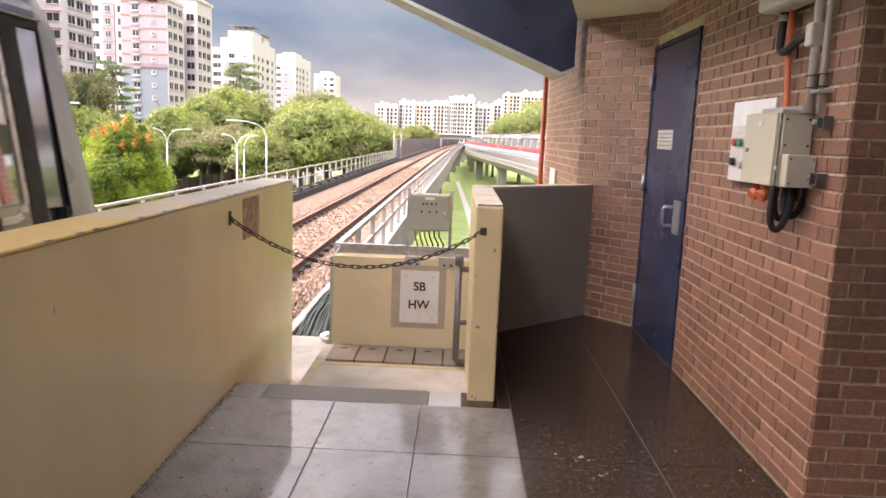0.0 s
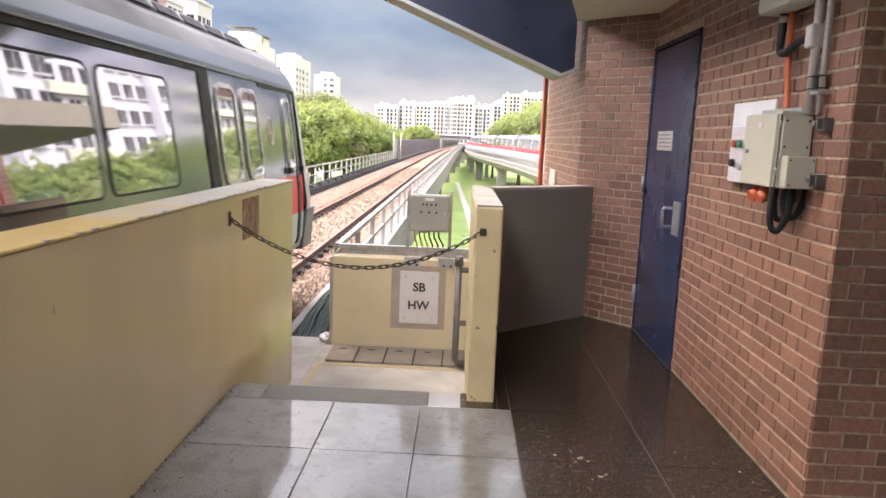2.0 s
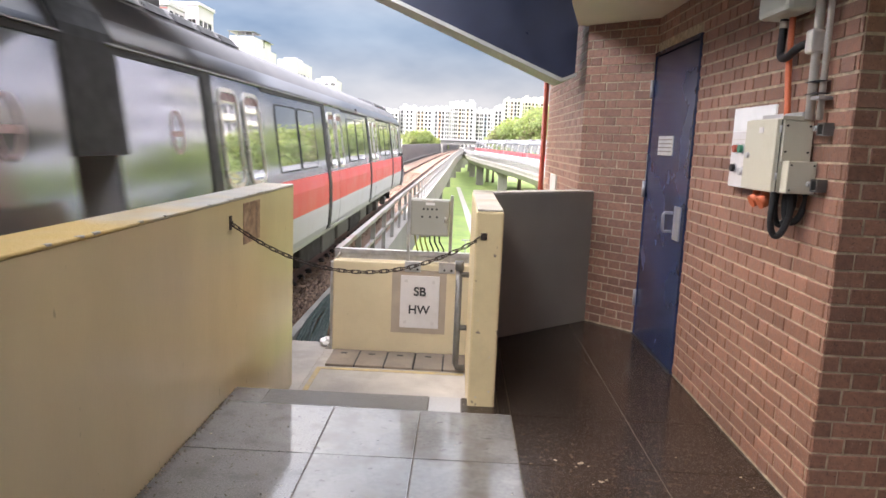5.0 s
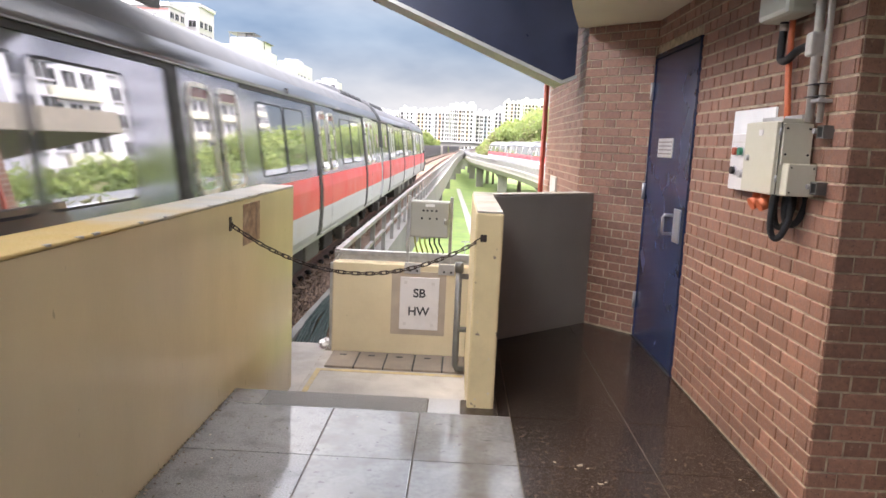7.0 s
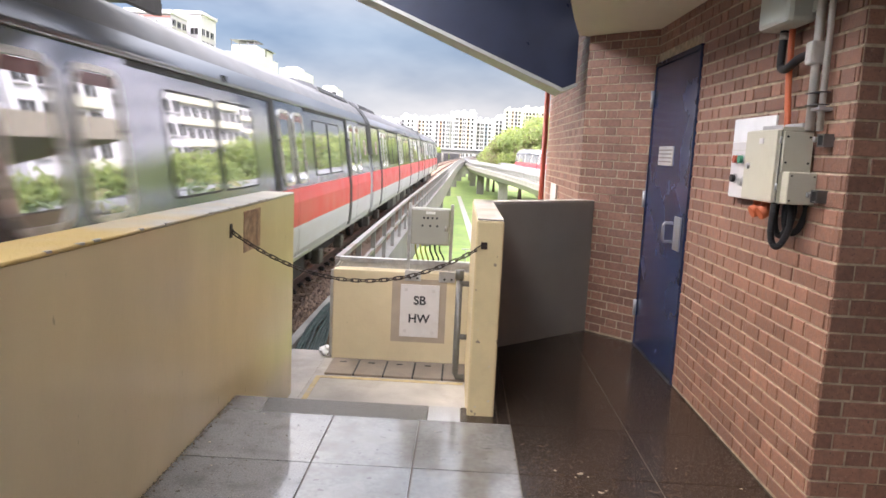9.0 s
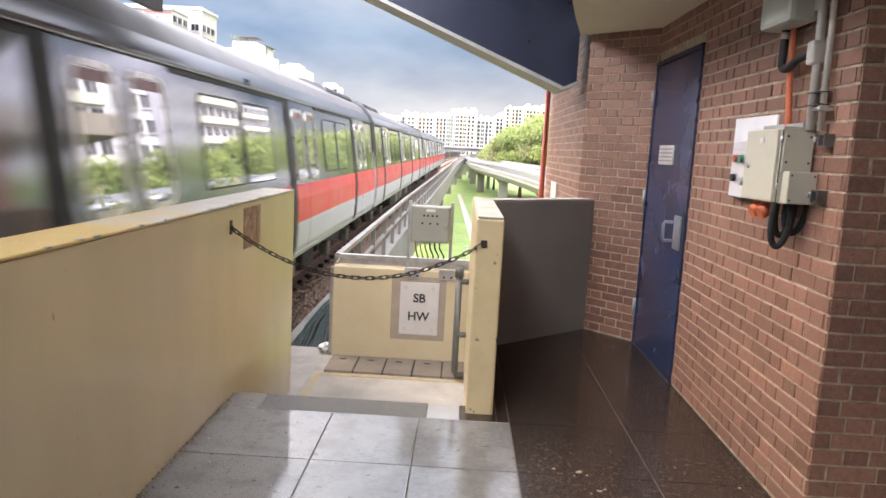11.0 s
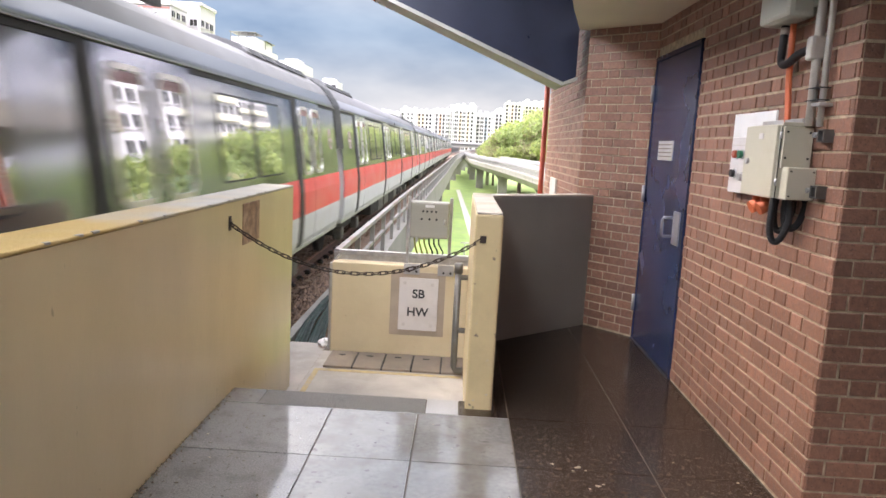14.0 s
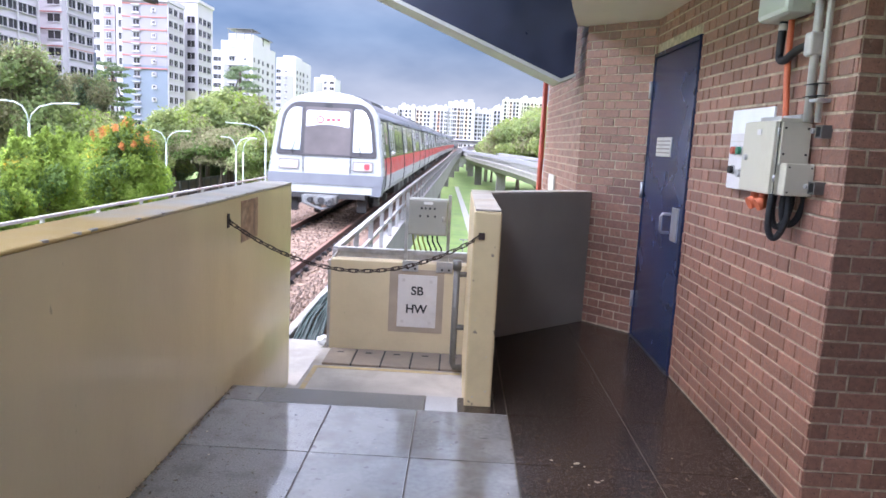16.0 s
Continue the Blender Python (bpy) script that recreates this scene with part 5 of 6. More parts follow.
link_me = mesh_of(bm_tube(link, loop, 0.0036, 6, True), M_CHAIN)
N, SAG = 400, 0.24
curve = [a.lerp(b, i / N) - Vector((0, 0, SAG * (1 - (2 * i / N - 1) ** 2))) for i in range(N + 1)]
dist, at_, k = 0.0, 0.0, 0
for p, q in zip(curve, curve[1:]):
    dist += (q - p).length
    if dist >= at_:
        at_ += 0.0405
        m = Matrix.Translation(p) @ (q - p).to_track_quat("Z", "Y").to_matrix().to_4x4() @ pose(0, 0, 0, 0, 0, 90 * (k % 2) + 20)
        part("link", link_me, None, chain, "", m)
        k += 1
part("hook", bm_box(box(-1.292, 3.85, 0.96, -1.28, 3.89, 1.04, 0.003), -1.292, 3.863, 0.99, -1.27, 3.877, 1.01), M_CHAIN, chain)
part("eye_plate", box(0.125, 3.842, 0.97, 0.16, 3.852, 1.01, 0.003), M_CHAIN, chain, "dark eye plate")
tagged(part("weathered_plate", box(-1.29, 4.10, 0.84, -1.281, 4.44, 1.09, 0.003), M_PLATE), "peeling brown plate stuck on the parapet", "plate")

# ---- control gear on the brick wall ----
board = thing("panel_board", "white board with push buttons on the brick wall", "control panel")
part("board", box(XW - 0.016, 3.42, 1.33, XW - 0.006, 3.93, 1.745, 0.002), M_WHITE, board)
inner = part("button_plate", box(XW - 0.05, 3.50, 1.33, XW - 0.014, 3.84, 1.62, 0.004), M_SIGN, board)
part("seam", box(XW - 0.0525, 3.50, 1.575, XW - 0.0495, 3.84, 1.579), M_PIPE_G, inner)
for y, z, m in ((3.75, 1.53, "r"), (3.68, 1.53, "g"), (3.76, 1.43, "b"), (3.65, 1.415, "s")):
    bt = part("button", bm_tube(bmesh.new(), [(XW - 0.05, y, z), (XW - 0.075, y, z)], 0.02, 14), {"g": M_GREEN, "r": M_REDPIPE, "b": M_BLACK, "s": M_STEEL}[m], inner, {"g": "green push button", "r": "dark red push button", "b": "black selector knob", "s": "steel key switch"}[m])
    part("collar", bm_tube(bmesh.new(), [(XW - 0.0505, y, z), (XW - 0.057, y, z)], 0.026, 14), M_STEEL, bt)
wallbox = thing("wall_cabinet", "beige enamel wall cabinet with side cover and cables", "control box")
part("body", box(1.352, 3.055, 1.342, XW - 0.02, 3.39, 1.662, 0.005), M_GREYBOX, wallbox)
part("bracket", box(XW - 0.06, 3.06, 1.655, XW - 0.004, 3.46, 1.69, 0.003), M_STEEL, wallbox)
dd = part("door", box(1.338, 3.06, 1.345, 1.354, 3.385, 1.658, 0.004), M_GREYBOX, wallbox)
part("lock", bm_tube(bmesh.new(), [(1.34, 3.33, 1.50), (1.326, 3.33, 1.50)], 0.014, 10), M_STEEL, dd)
part("label", box(1.334, 3.19, 1.60, 1.3385, 3.23, 1.625), M_SIGN, dd)
part("side_cover", box(1.362, 3.042, 1.475, 1.485, 3.056, 1.652, 0.003), M_GREYBOX, wallbox)
part("side_box", box(1.372, 2.99, 1.345, 1.492, 3.054, 1.482, 0.005), M_GREYBOX, wallbox)
for x, z in ((1.375, 1.63), (1.47, 1.63), (1.375, 1.52), (1.47, 1.52)):
    part("screw", bm_tube(bmesh.new(), [(x, 3.043, z), (x, 3.037, z)], 0.005, 6), M_UNDER, wallbox)
for x, z in ((1.385, 1.36), (1.48, 1.36), (1.385, 1.465), (1.48, 1.465)):
    part("screw", bm_tube(bmesh.new(), [(x, 2.991, z), (x, 2.986, z)], 0.004, 6), M_UNDER, wallbox)
for y in (3.30, 3.21):
    part("socket", bm_tube(bm_tube(bmesh.new(), [(1.385, y, 1.345), (1.385, y, 1.31)], 0.02, 10), [(1.40, y, 1.305), (1.36, y, 1.285)], 0.03, 10), M_ORANGE, wallbox, "orange cable socket")


def smooth_line(pts, steps=5):
    out = [Vector(pts[0])]
    for j in range(len(pts) - 1):
        p0, p1, p2, p3 = (Vector(pts[max(0, min(len(pts) - 1, j + q))]) for q in (-1, 0, 1, 2))
        for i in range(1, steps + 1):
            s = i / steps
            out.append(0.5 * ((2 * p1) + (p2 - p0) * s + (2 * p0 - 5 * p1 + 4 * p2 - p3) * s * s + (3 * p1 - p0 - 3 * p2 + p3) * s ** 3))
    return out


for x0, x1, y, low in ((1.362, 1.412, 3.07, 1.155), (1.395, 1.445, 3.12, 1.20), (1.425, 1.485, 3.09, 1.215)):
    c = (x0 + x1) / 2
    loop = smooth_line([(x0, y, 1.345), (x0 - 0.004, y, low + 0.08), (x0 + 0.006, y, low + 0.02), (c, y - 0.01, low), (x1 - 0.004, y - 0.02, low + 0.03), (x1 + 0.012, y - 0.03, low + 0.10), (x1 + 0.008, y - 0.03, 1.345)])
    cab_ = part("cable", bm_tube(bmesh.new(), loop, 0.0145, 10), M_BLACK, wallbox, "black ribbed cable loop")
    for q in loop[::2]:
        part("rib", bm_tube(bmesh.new(), [q - Vector((0, 0, 0.002)), q + Vector((0, 0, 0.002))], 0.0165, 8), M_BLACK, cab_)
for z in (1.36, 1.59):
    lug = bm_box(bm_box(box(1.452, 2.895, z, XW - 0.002, 2.903, z + 0.052), 1.452, 2.942, z, XW - 0.002, 2.95, z + 0.052), 1.452, 2.904, z, XW - 0.002, 2.941, z + 0.006)
    part("lug", bm_box(lug, 1.452, 2.904, z + 0.046, XW - 0.002, 2.941, z + 0.052), M_DSTEEL, wallbox, "hollow steel channel bracket")
    part("bolt", bm_tube(bmesh.new(), [(1.45, 2.975, z + 0.03), (1.462, 2.975, z + 0.03)], 0.012, 6), M_STEEL, wallbox)
part("top_rim", box(1.356, 3.05, 1.655, 1.485, 3.056, 1.672, 0.002), M_GREYBOX, wallbox)
part("door_gap", box(1.3545, 3.052, 1.348, 1.3575, 3.0545, 1.655), M_BLACK, wallbox)
for z in (1.40, 1.60):
    part("hinge", bm_tube(bmesh.new(), [(1.352, 3.053, z), (1.352, 3.053, z + 0.03)], 0.005, 8), M_STEEL, wallbox)
pipes = thing("wall_conduits", "grey and orange conduits running up the brick wall", "pipes")
part("conduit", bm_tube(bmesh.new(), [(1.46, 3.04, 1.66), (1.46, 3.07, SOFFIT_Z)], 0.019, 12), M_PIPE_G, pipes)
part("conduit", bm_tube(bmesh.new(), [(1.465, 2.965, 1.655), (1.465, 2.985, SOFFIT_Z)], 0.013, 12), M_PIPE_G, pipes)
part("orange_conduit", bm_tube(bmesh.new(), smooth_line([(1.45, 3.225, 1.66), (1.455, 3.25, 1.75), (1.46, 3.29, 1.9), (1.462, 3.31, 2.15)]), 0.014, 10), M_ORANGE, pipes, "orange flexible conduit")
part("black_conduit", bm_tube(bmesh.new(), smooth_line([(1.45, 3.36, 2.14), (1.448, 3.362, 2.02), (1.445, 3.35, 1.955), (1.44, 3.28, 1.94), (1.445, 3.18, 1.972), (1.455, 3.07, 1.985)]), 0.018, 10), M_BLACK, pipes, "black flexible conduit")
part("tee", bm_box(bmesh.new(), 1.425, 3.03, 1.93, 1.49, 3.09, 2.03, 0.012), M_PIPE_G, pipes)
for z in (1.76, 1.81):
    part("tie", bm_box(bmesh.new(), 1.438, 2.948, z, 1.485, 3.066, z + 0.004), M_BLACK, pipes)
part("clamp", bm_box(bmesh.new(), 1.435, 2.93, 1.735, 1.493, 3.0, 1.75, 0.003), M_STEEL, pipes)
speaker = thing("wall_box", "pale grey enamel box high on the brick wall", "junction box")
part("body", box(1.36, 3.14, 2.12, XW - 0.01, 3.46, 2.42, 0.025), M_PALEBOX, speaker)
for z in (2.16, 2.38):
    part("ear", box(1.46, 3.105, z, XW - 0.004, 3.14, z + 0.05, 0.004), M_PALEBOX, speaker, "fixing ear")
part("gland", bm_tube(bmesh.new(), [(1.45, 3.36, 2.11), (1.45, 3.36, 2.08)], 0.02, 10), M_PIPE_G, speaker)
tagged(part("downpipe", bm_tube(bmesh.new(), [(0.945, 8.3, -1.2), (0.945, 8.3, 3.2)], 0.03, 14), M_REDPIPE), "red oxide painted downpipe at the wall end", "pipe")
tagged(part("meter_box", box(1.008, 7.5, 0.97, 1.023, 7.95, 1.2, 0.004), M_PIPE_G), "small grey flush box on the outer brick wall", "junction box")
# crumbs and scraps on the floor


def scrap(seed, x, y, s, flat=0.1):
    """A small ragged flake lying on the floor."""
    q = random.Random(seed)
    c = bmesh.new()
    n = 9
    low = [c.verts.new((s * q.uniform(0.35, 1.0) * math.cos(6.2832 * k / n), s * q.uniform(0.3, 0.8) * math.sin(6.2832 * k / n), 0.0)) for k in range(n)]
    top = [c.verts.new((v.co.x * 0.8, v.co.y * 0.8, s * flat * q.uniform(0.6, 1.8))) for v in low]
    c.faces.new(low[::-1])
    c.faces.new(top)
    for k in range(n):
        c.faces.new((low[k], low[(k + 1) % n], top[(k + 1) % n], top[k]))
    ob = part("debris", c, M_DEBRIS, None, "", pose(x, y, 0.0008, 0, 0, q.uniform(0, 360)))
    return tagged(ob, "small ragged pale scrap on the granite floor", "litter", "scraps on the floor")


crumb = random.Random(77)
for i, (x, y, s) in enumerate(((0.64, 3.18, 0.022), (0.67, 3.15, 0.012), (0.61, 3.14, 0.009), (0.70, 3.0, 0.02), (0.73, 3.02, 0.011), (0.66, 2.97, 0.008), (0.52, 3.2, 0.013), (1.13, 3.3, 0.010), (0.85, 3.75, 0.006), (-1.2, 3.3, 0.014), (0.62, 4.1, 0.006), (-1.1, 3.05, 0.009), (1.38, 3.12, 0.012), (1.4, 3.02, 0.008), (1.3, 4.7, 0.008))):
    scrap(i, x, y, s)
for i in range(26):
    scrap(100 + i, crumb.uniform(-1.15, 0.3), crumb.uniform(2.7, 3.9), crumb.uniform(0.003, 0.007))


def foot_spot(rnd):
    """Grit swept against the foot of the long parapet."""
    return -1.283 + 0.035 * rnd.random() ** 2, rnd.uniform(1.6, 3.95), 0.003


M_GRIT = mat("brown grit", (0.17, 0.125, 0.085), 0.95, per_island=0.4)
tagged(part("grit", pebbles(420, foot_spot, M_GRIT, 0.005), None), "brown grit swept along the foot of the parapet", "grit", "", "stuff")

# ---- trees ----
def crown_mesh(seed, lobes, leaf, per, materials, weights):
    """Leaves scattered over lobes (x, y, z, rx, ry, rz)."""
    rnd = random.Random(seed)
    verts, faces, mats = [], [], []
    for lx, ly, lz, rx, ry, rz in lobes:
        base = rnd.choices(range(len(materials)), weights)[0]
        for _ in range(per):
            u, v = rnd.uniform(-1, 1), rnd.uniform(0, 6.2832)
            s = math.sqrt(1 - u * u)
            r = rnd.uniform(0.55, 1.08) if rnd.random() < 0.8 else rnd.uniform(0.2, 0.6)
            d = Vector((s * math.cos(v), s * math.sin(v), u))
            r *= 1 + 0.28 * noise.noise(Vector((lx, ly, lz)) + d * 1.7)
            c = Vector((lx + d.x * rx * r, ly + d.y * ry * r, lz + d.z * rz * r))
            nrm = (d + Vector((rnd.uniform(-1, 1), rnd.uniform(-1, 1), rnd.uniform(-0.6, 1.2)))).normalized()
            a = nrm.orthogonal().normalized()
            a = (a * math.cos(v * 3) + nrm.cross(a) * math.sin(v * 3))
            b = nrm.cross(a)
            z = leaf * rnd.uniform(0.6, 1.35)
            i = len(verts)
            verts += [c - a * z, c + b * z * 0.5 - nrm * z * 0.15, c + a * z, c - b * z * 0.5 - nrm * z * 0.15]
            faces.append((i, i + 1, i + 2, i + 3))
            mats.append(base if rnd.random() < 0.8 else rnd.choices(range(len(materials)), weights)[0])
    me = grown(verts, faces, materials)
    me.polygons.foreach_set("material_index", mats)
    return me


def lobes_round(seed, n, w, h, zc, big=0.42):
    rnd = random.Random(seed)
    out = []
    for _ in range(n):
        u, v = rnd.uniform(-0.75, 1), rnd.uniform(0, 6.2832)
        s = math.sqrt(1 - u * u) * rnd.uniform(0.35, 1)
        r = rnd.uniform(0.6, 1.25) * big
        out.append((w * s * math.cos(v) * 0.75, w * s * math.sin(v) * 0.75, zc + h * u * 0.75, w * r, w * r, h * r * 0.9))
    return out


def trunk_mesh(seed, height, r, lobes):
    rnd = random.Random(seed)
    bm = bmesh.new()
    top = Vector((rnd.uniform(-0.2, 0.2), rnd.uniform(-0.2, 0.2), height))
    rings = []
    for i in range(5):
        f = i / 4
        c = top * f + Vector((0.1 * math.sin(f * 5), 0.1 * math.cos(f * 4), 0)) * f
        rr = r * (1.25 - 0.75 * f)
        rings.append([bm.verts.new(c + Vector((rr * math.cos(6.2832 * k / 9), rr * math.sin(6.2832 * k / 9), 0))) for k in range(9)])
    for p, q in zip(rings, rings[1:]):
        for k in range(9):
            bm.faces.new((p[k], p[(k + 1) % 9], q[(k + 1) % 9], q[k]))
    for l in lobes[:8]:
        s = top * rnd.uniform(0.6, 0.98)
        e = Vector(l[:3])
        bm_tube(bm, [s, s.lerp(e, 0.5) + Vector((0, 0, 0.2)), e], r * 0.22, 6)
    return mesh_of(bm, M_BARK)


def build_tree(name, label, lobes, leaf, per, mats, weights, height, r, seed):
    t = thing(name, label, "tree")
    part("trunk", trunk_mesh(seed, height, r, lobes), None, t)
    part("crown", crown_mesh(seed, lobes, leaf, per, [LEAVES[m] for m in mats], weights), None, t)
    return t


def plant(kind, x, y, s=1.0, rz=0.0, label="", z=GROUND_Z):
    """Sets a copy of a tree; the first use takes the tree itself."""
    m = pose(x, y, z, 0, 0, rz)
    if kind in fresh:
        t = kind
        fresh.remove(kind)
    else:
        t = copy_thing(kind, m)
    t.matrix_basis = m
    t.scale = (s, s, s)
    return tagged(t, label)


def shoots(seed, n, w, top):
    """Upright leafy shoots over the upper half of a rounded crown."""
    rnd = random.Random(seed)
    out = []
    for _ in range(n):
        a, q = rnd.uniform(0, 6.2832), math.sqrt(rnd.random())
        out.append((w * q * math.cos(a), w * q * math.sin(a), top - 1.3 * q ** 2.6 + rnd.uniform(-0.5, 0.35), 0.24, 0.24, rnd.uniform(0.4, 0.75)))
    return out


L = lobes_round(1, 64, 2.75, 3.1, 6.4, 0.27) + shoots(11, 16, 1.4, 9.3)
bush = build_tree("tree", "bright yellow-green rounded tree", L, 0.10, 430, ["light", "mid", "yellow"], [7, 2, 0.35], 5.6, 0.14, 1)
L = lobes_round(2, 64, 2.65, 3.0, 6.5, 0.27) + shoots(12, 16, 1.3, 9.3)
tips = [(1.7 * math.cos(k * 2.4) * math.sqrt(k / 26), 1.7 * math.sin(k * 2.4) * math.sqrt(k / 26), 9.5 - 0.045 * k + 0.3 * math.sin(k * 5), 0.13 + 0.04 * (k % 3), 0.13 + 0.04 * (k % 3), 0.22 + 0.07 * (k % 4)) for k in range(26)]
bush_o = build_tree("tree", "rounded green tree with orange young leaves on top", L, 0.10, 430, ["light", "mid", "yellow"], [7, 2, 0.35], 5.6, 0.14, 2)
part("new_growth", crown_mesh(9, tips, 0.075, 70, [LEAVES["orange"], LEAVES["yellow"], LEAVES["light"]], [3, 1.5, 2]), None, bush_o, "orange young leaves")
L = lobes_round(3, 40, 6.2, 4.7, 7.7, 0.36)
broad = build_tree("tree", "broad green roadside tree", L, 0.26, 650, ["sage", "shade", "light", "olive"], [4, 4, 0.6, 1.5], 6.0, 0.3, 3)
L = lobes_round(4, 38, 5.2, 6.2, 9.2, 0.36)
dark = build_tree("tree", "tall dark olive-green tree", L, 0.20, 900, ["dark", "shade", "olive"], [1.5, 3, 3.5], 8.5, 0.3, 4)
lrnd = random.Random(31)
L = []
for k in range(24):
    h = k / 23
    ang, reach = k * 2.4, (2.3 + 1.0 * math.sin(3.0 * h) - 0.8 * h) * 1.4 * lrnd.uniform(0.4, 1.15)
    L.append((reach * math.cos(ang), reach * math.sin(ang), 8.5 + 11.2 * h + lrnd.uniform(-0.3, 0.3), lrnd.uniform(1.4, 2.2), lrnd.uniform(1.4, 2.2), 0.42))
layered = build_tree("tree", "dark layered conifer-like tree", L, 0.17, 420, ["dark", "mid"], [5, 2], 19.5, 0.32, 5)
L = lobes_round(6, 30, 7.0, 3.2, 8.2, 0.33)
olive = build_tree("tree", "sparse olive-brown roadside tree", L, 0.24, 380, ["olive", "mid"], [5, 2], 6.5, 0.26, 6)
L = lobes_round(7, 34, 3.0, 4.6, 4.6, 0.34)
shrub = build_tree("shrub", "grey-green roadside shrub near the fence", L, 0.2, 170, ["dark", "shade", "olive"], [4, 1, 1.5], 5.0, 0.1, 7)
fresh = [shrub, bush, bush_o, broad, dark, layered, olive]

for kind, y, px, top, w in (
    # plan: distance ahead, tenths of the view's width across, crown top height, crown half-width
    (bush_o, 36, -17.4, 1.6, 0.96), (bush, 31, -18.8, 0.9, 0.92), (bush, 29, -20.9, 0.4, 0.86), (bush, 39, -19.6, 1.0, 0.92), (bush, 44, -24.5, 0.9, 0.95),
    (bush, 27, -17.9, -0.9, 0.8), (bush, 42, -19.2, -0.2, 0.85), (bush, 24, -18.6, -0.5, 0.8), (bush, 33, -20.6, 0.7, 0.9), (bush, 34.5, -16.6, -1.2, 0.8),
    (dark, 78, -49.8, 10.0, 1.1), (dark, 81, -48.8, 7.4, 0.95), (broad, 79, -44.2, 3.6, 0.8), (dark, 74, -58, 8.5, 1.05), (dark, 112, -60, 9.5, 1.05), (broad, 90, -48, 3.0, 0.85),
    (layered, 134.5, -67.0, 13.0, 1), (broad, 86, -40.6, 1.8, 0.7), (broad, 98, -40.2, 4.2, 0.9), (broad, 110, -39.8, 6.6, 1.05), (broad, 117, -38.4, 8.4, 1.0), (dark, 116, -32.4, 3.6, 0.85), (olive, 96, -35.8, 1.6, 0.7), (olive, 92, -31.4, 1.2, 0.7), (olive, 104, -34.5, 1.8, 0.7), (dark, 128, -36.4, 4.8, 0.9), (broad, 124, -45, 6.0, 0.9),
    (layered, 130, -41.0, 13.2, 1.06), (dark, 140, -33, 6.8, 0.9), (dark, 150, -33.0, 9.5, 0.95),
    (shrub, 84, -42.2, -2.2, 0.5), (shrub, 87, -47.5, -0.6, 0.5), (shrub, 89, -42.9, -2.0, 0.5), (shrub, 92, -48.6, 0.1, 0.5), (shrub, 94, -43.6, -1.7, 0.5), (shrub, 97, -49.7, -0.1, 0.5), (shrub, 99, -42.2, -1.5, 0.5), (shrub, 102, -47.5, -0.4, 0.5), (shrub, 104, -42.9, -2.2, 0.5), (shrub, 107, -48.6, -0.6, 0.5), (shrub, 109, -43.6, -2.0, 0.5), (shrub, 112, -49.7, 0.1, 0.5), (shrub, 114, -42.2, -1.7, 0.5), (shrub, 117, -47.5, -0.1, 0.5), (shrub, 119, -42.9, -1.5, 0.5), (shrub, 122, -48.6, -0.4, 0.5), (shrub, 124, -43.6, -2.2, 0.5), (shrub, 127, -49.7, -0.6, 0.5), (shrub, 129, -42.2, -2.0, 0.5), (shrub, 132, -47.5, 0.1, 0.5), (shrub, 134, -42.9, -1.7, 0.5), (shrub, 137, -48.6, -0.1, 0.5), (shrub, 139, -43.6, -1.5, 0.5), (shrub, 142, -49.7, -0.4, 0.5), (shrub, 144, -42.2, -2.2, 0.5), (shrub, 147, -47.5, -0.6, 0.5), (shrub, 149, -42.9, -2.0, 0.5), (shrub, 152, -48.6, 0.1, 0.5), (shrub, 154, -43.6, -1.7, 0.5), (shrub, 157, -49.7, -0.1, 0.5), (shrub, 159, -42.2, -1.5, 0.5), (shrub, 162, -47.5, -0.4, 0.5),
    (broad, 96, -23.6, 3.4, 0.9), (broad, 92, -19.6, 5.2, 1.0), (broad, 98, -16.2, 5.0, 1.0), (broad, 104, -13.6, 3.8, 0.95), (broad, 86, -24.5, 1.6, 0.8), (broad, 112, -21, 6.6, 1.05), (broad, 118, -27, 6.4, 1.0), (broad, 128, -14.6, 3.6, 0.9), (dark, 125, -24.0, 8.4, 0.95),
    (broad, 210, -12.6, 5.0, 1.0), (broad, 216, -9.0, 3.0, 0.9), (broad, 230, -18.5, 3.2, 1.0),
    (broad, 150, 12.5, 7.6, 1.15), (broad, 146, 16.5, 9.0, 1.2), (broad, 156, 9.4, 5.0, 1.0), (broad, 140, 20, 10, 1.25), (broad, 175, 8.0, 3.6, 1.0), (broad, 160, 24, 9, 1.2), (dark, 170, 19, 11, 1.1),
    # trees on the other side of the line, seen mirrored in the train's windows
    (shrub, 13, 6.0, 1.9, 1), (shrub, 17, 5.6, 2.4, 1), (shrub, 21, 6.0, 2.0, 1), (shrub, 25, 5.6, 2.5, 1), (shrub, 29, 6.0, 2.1, 1), (shrub, 33, 7.2, 2.4, 1), (shrub, 38, 8.0, 2.4, 1), (broad, 30, 24, 4.2, 1.0), (broad, 40, 21, 5.0, 1.05), (broad, 50, 22, 5.6, 1.1), (broad, 59, 21, 6.2, 1.1), (broad, 68, 22, 6.4, 1.1), (broad, 79, 21, 7.4, 1.1), (broad, 90, 22, 8.4, 1.2), (broad, 103, 21, 9.0, 1.2),
):
    full = {id(shrub): 9.4, id(bush): 9.6, id(bush_o): 9.6, id(broad): 12.6, id(dark): 15.2, id(layered): 20.0, id(olive): 11.2}[id(kind)]
    s = (top - GROUND_Z) / full
    plant(kind, px, y, s, (y * 37) % 360)


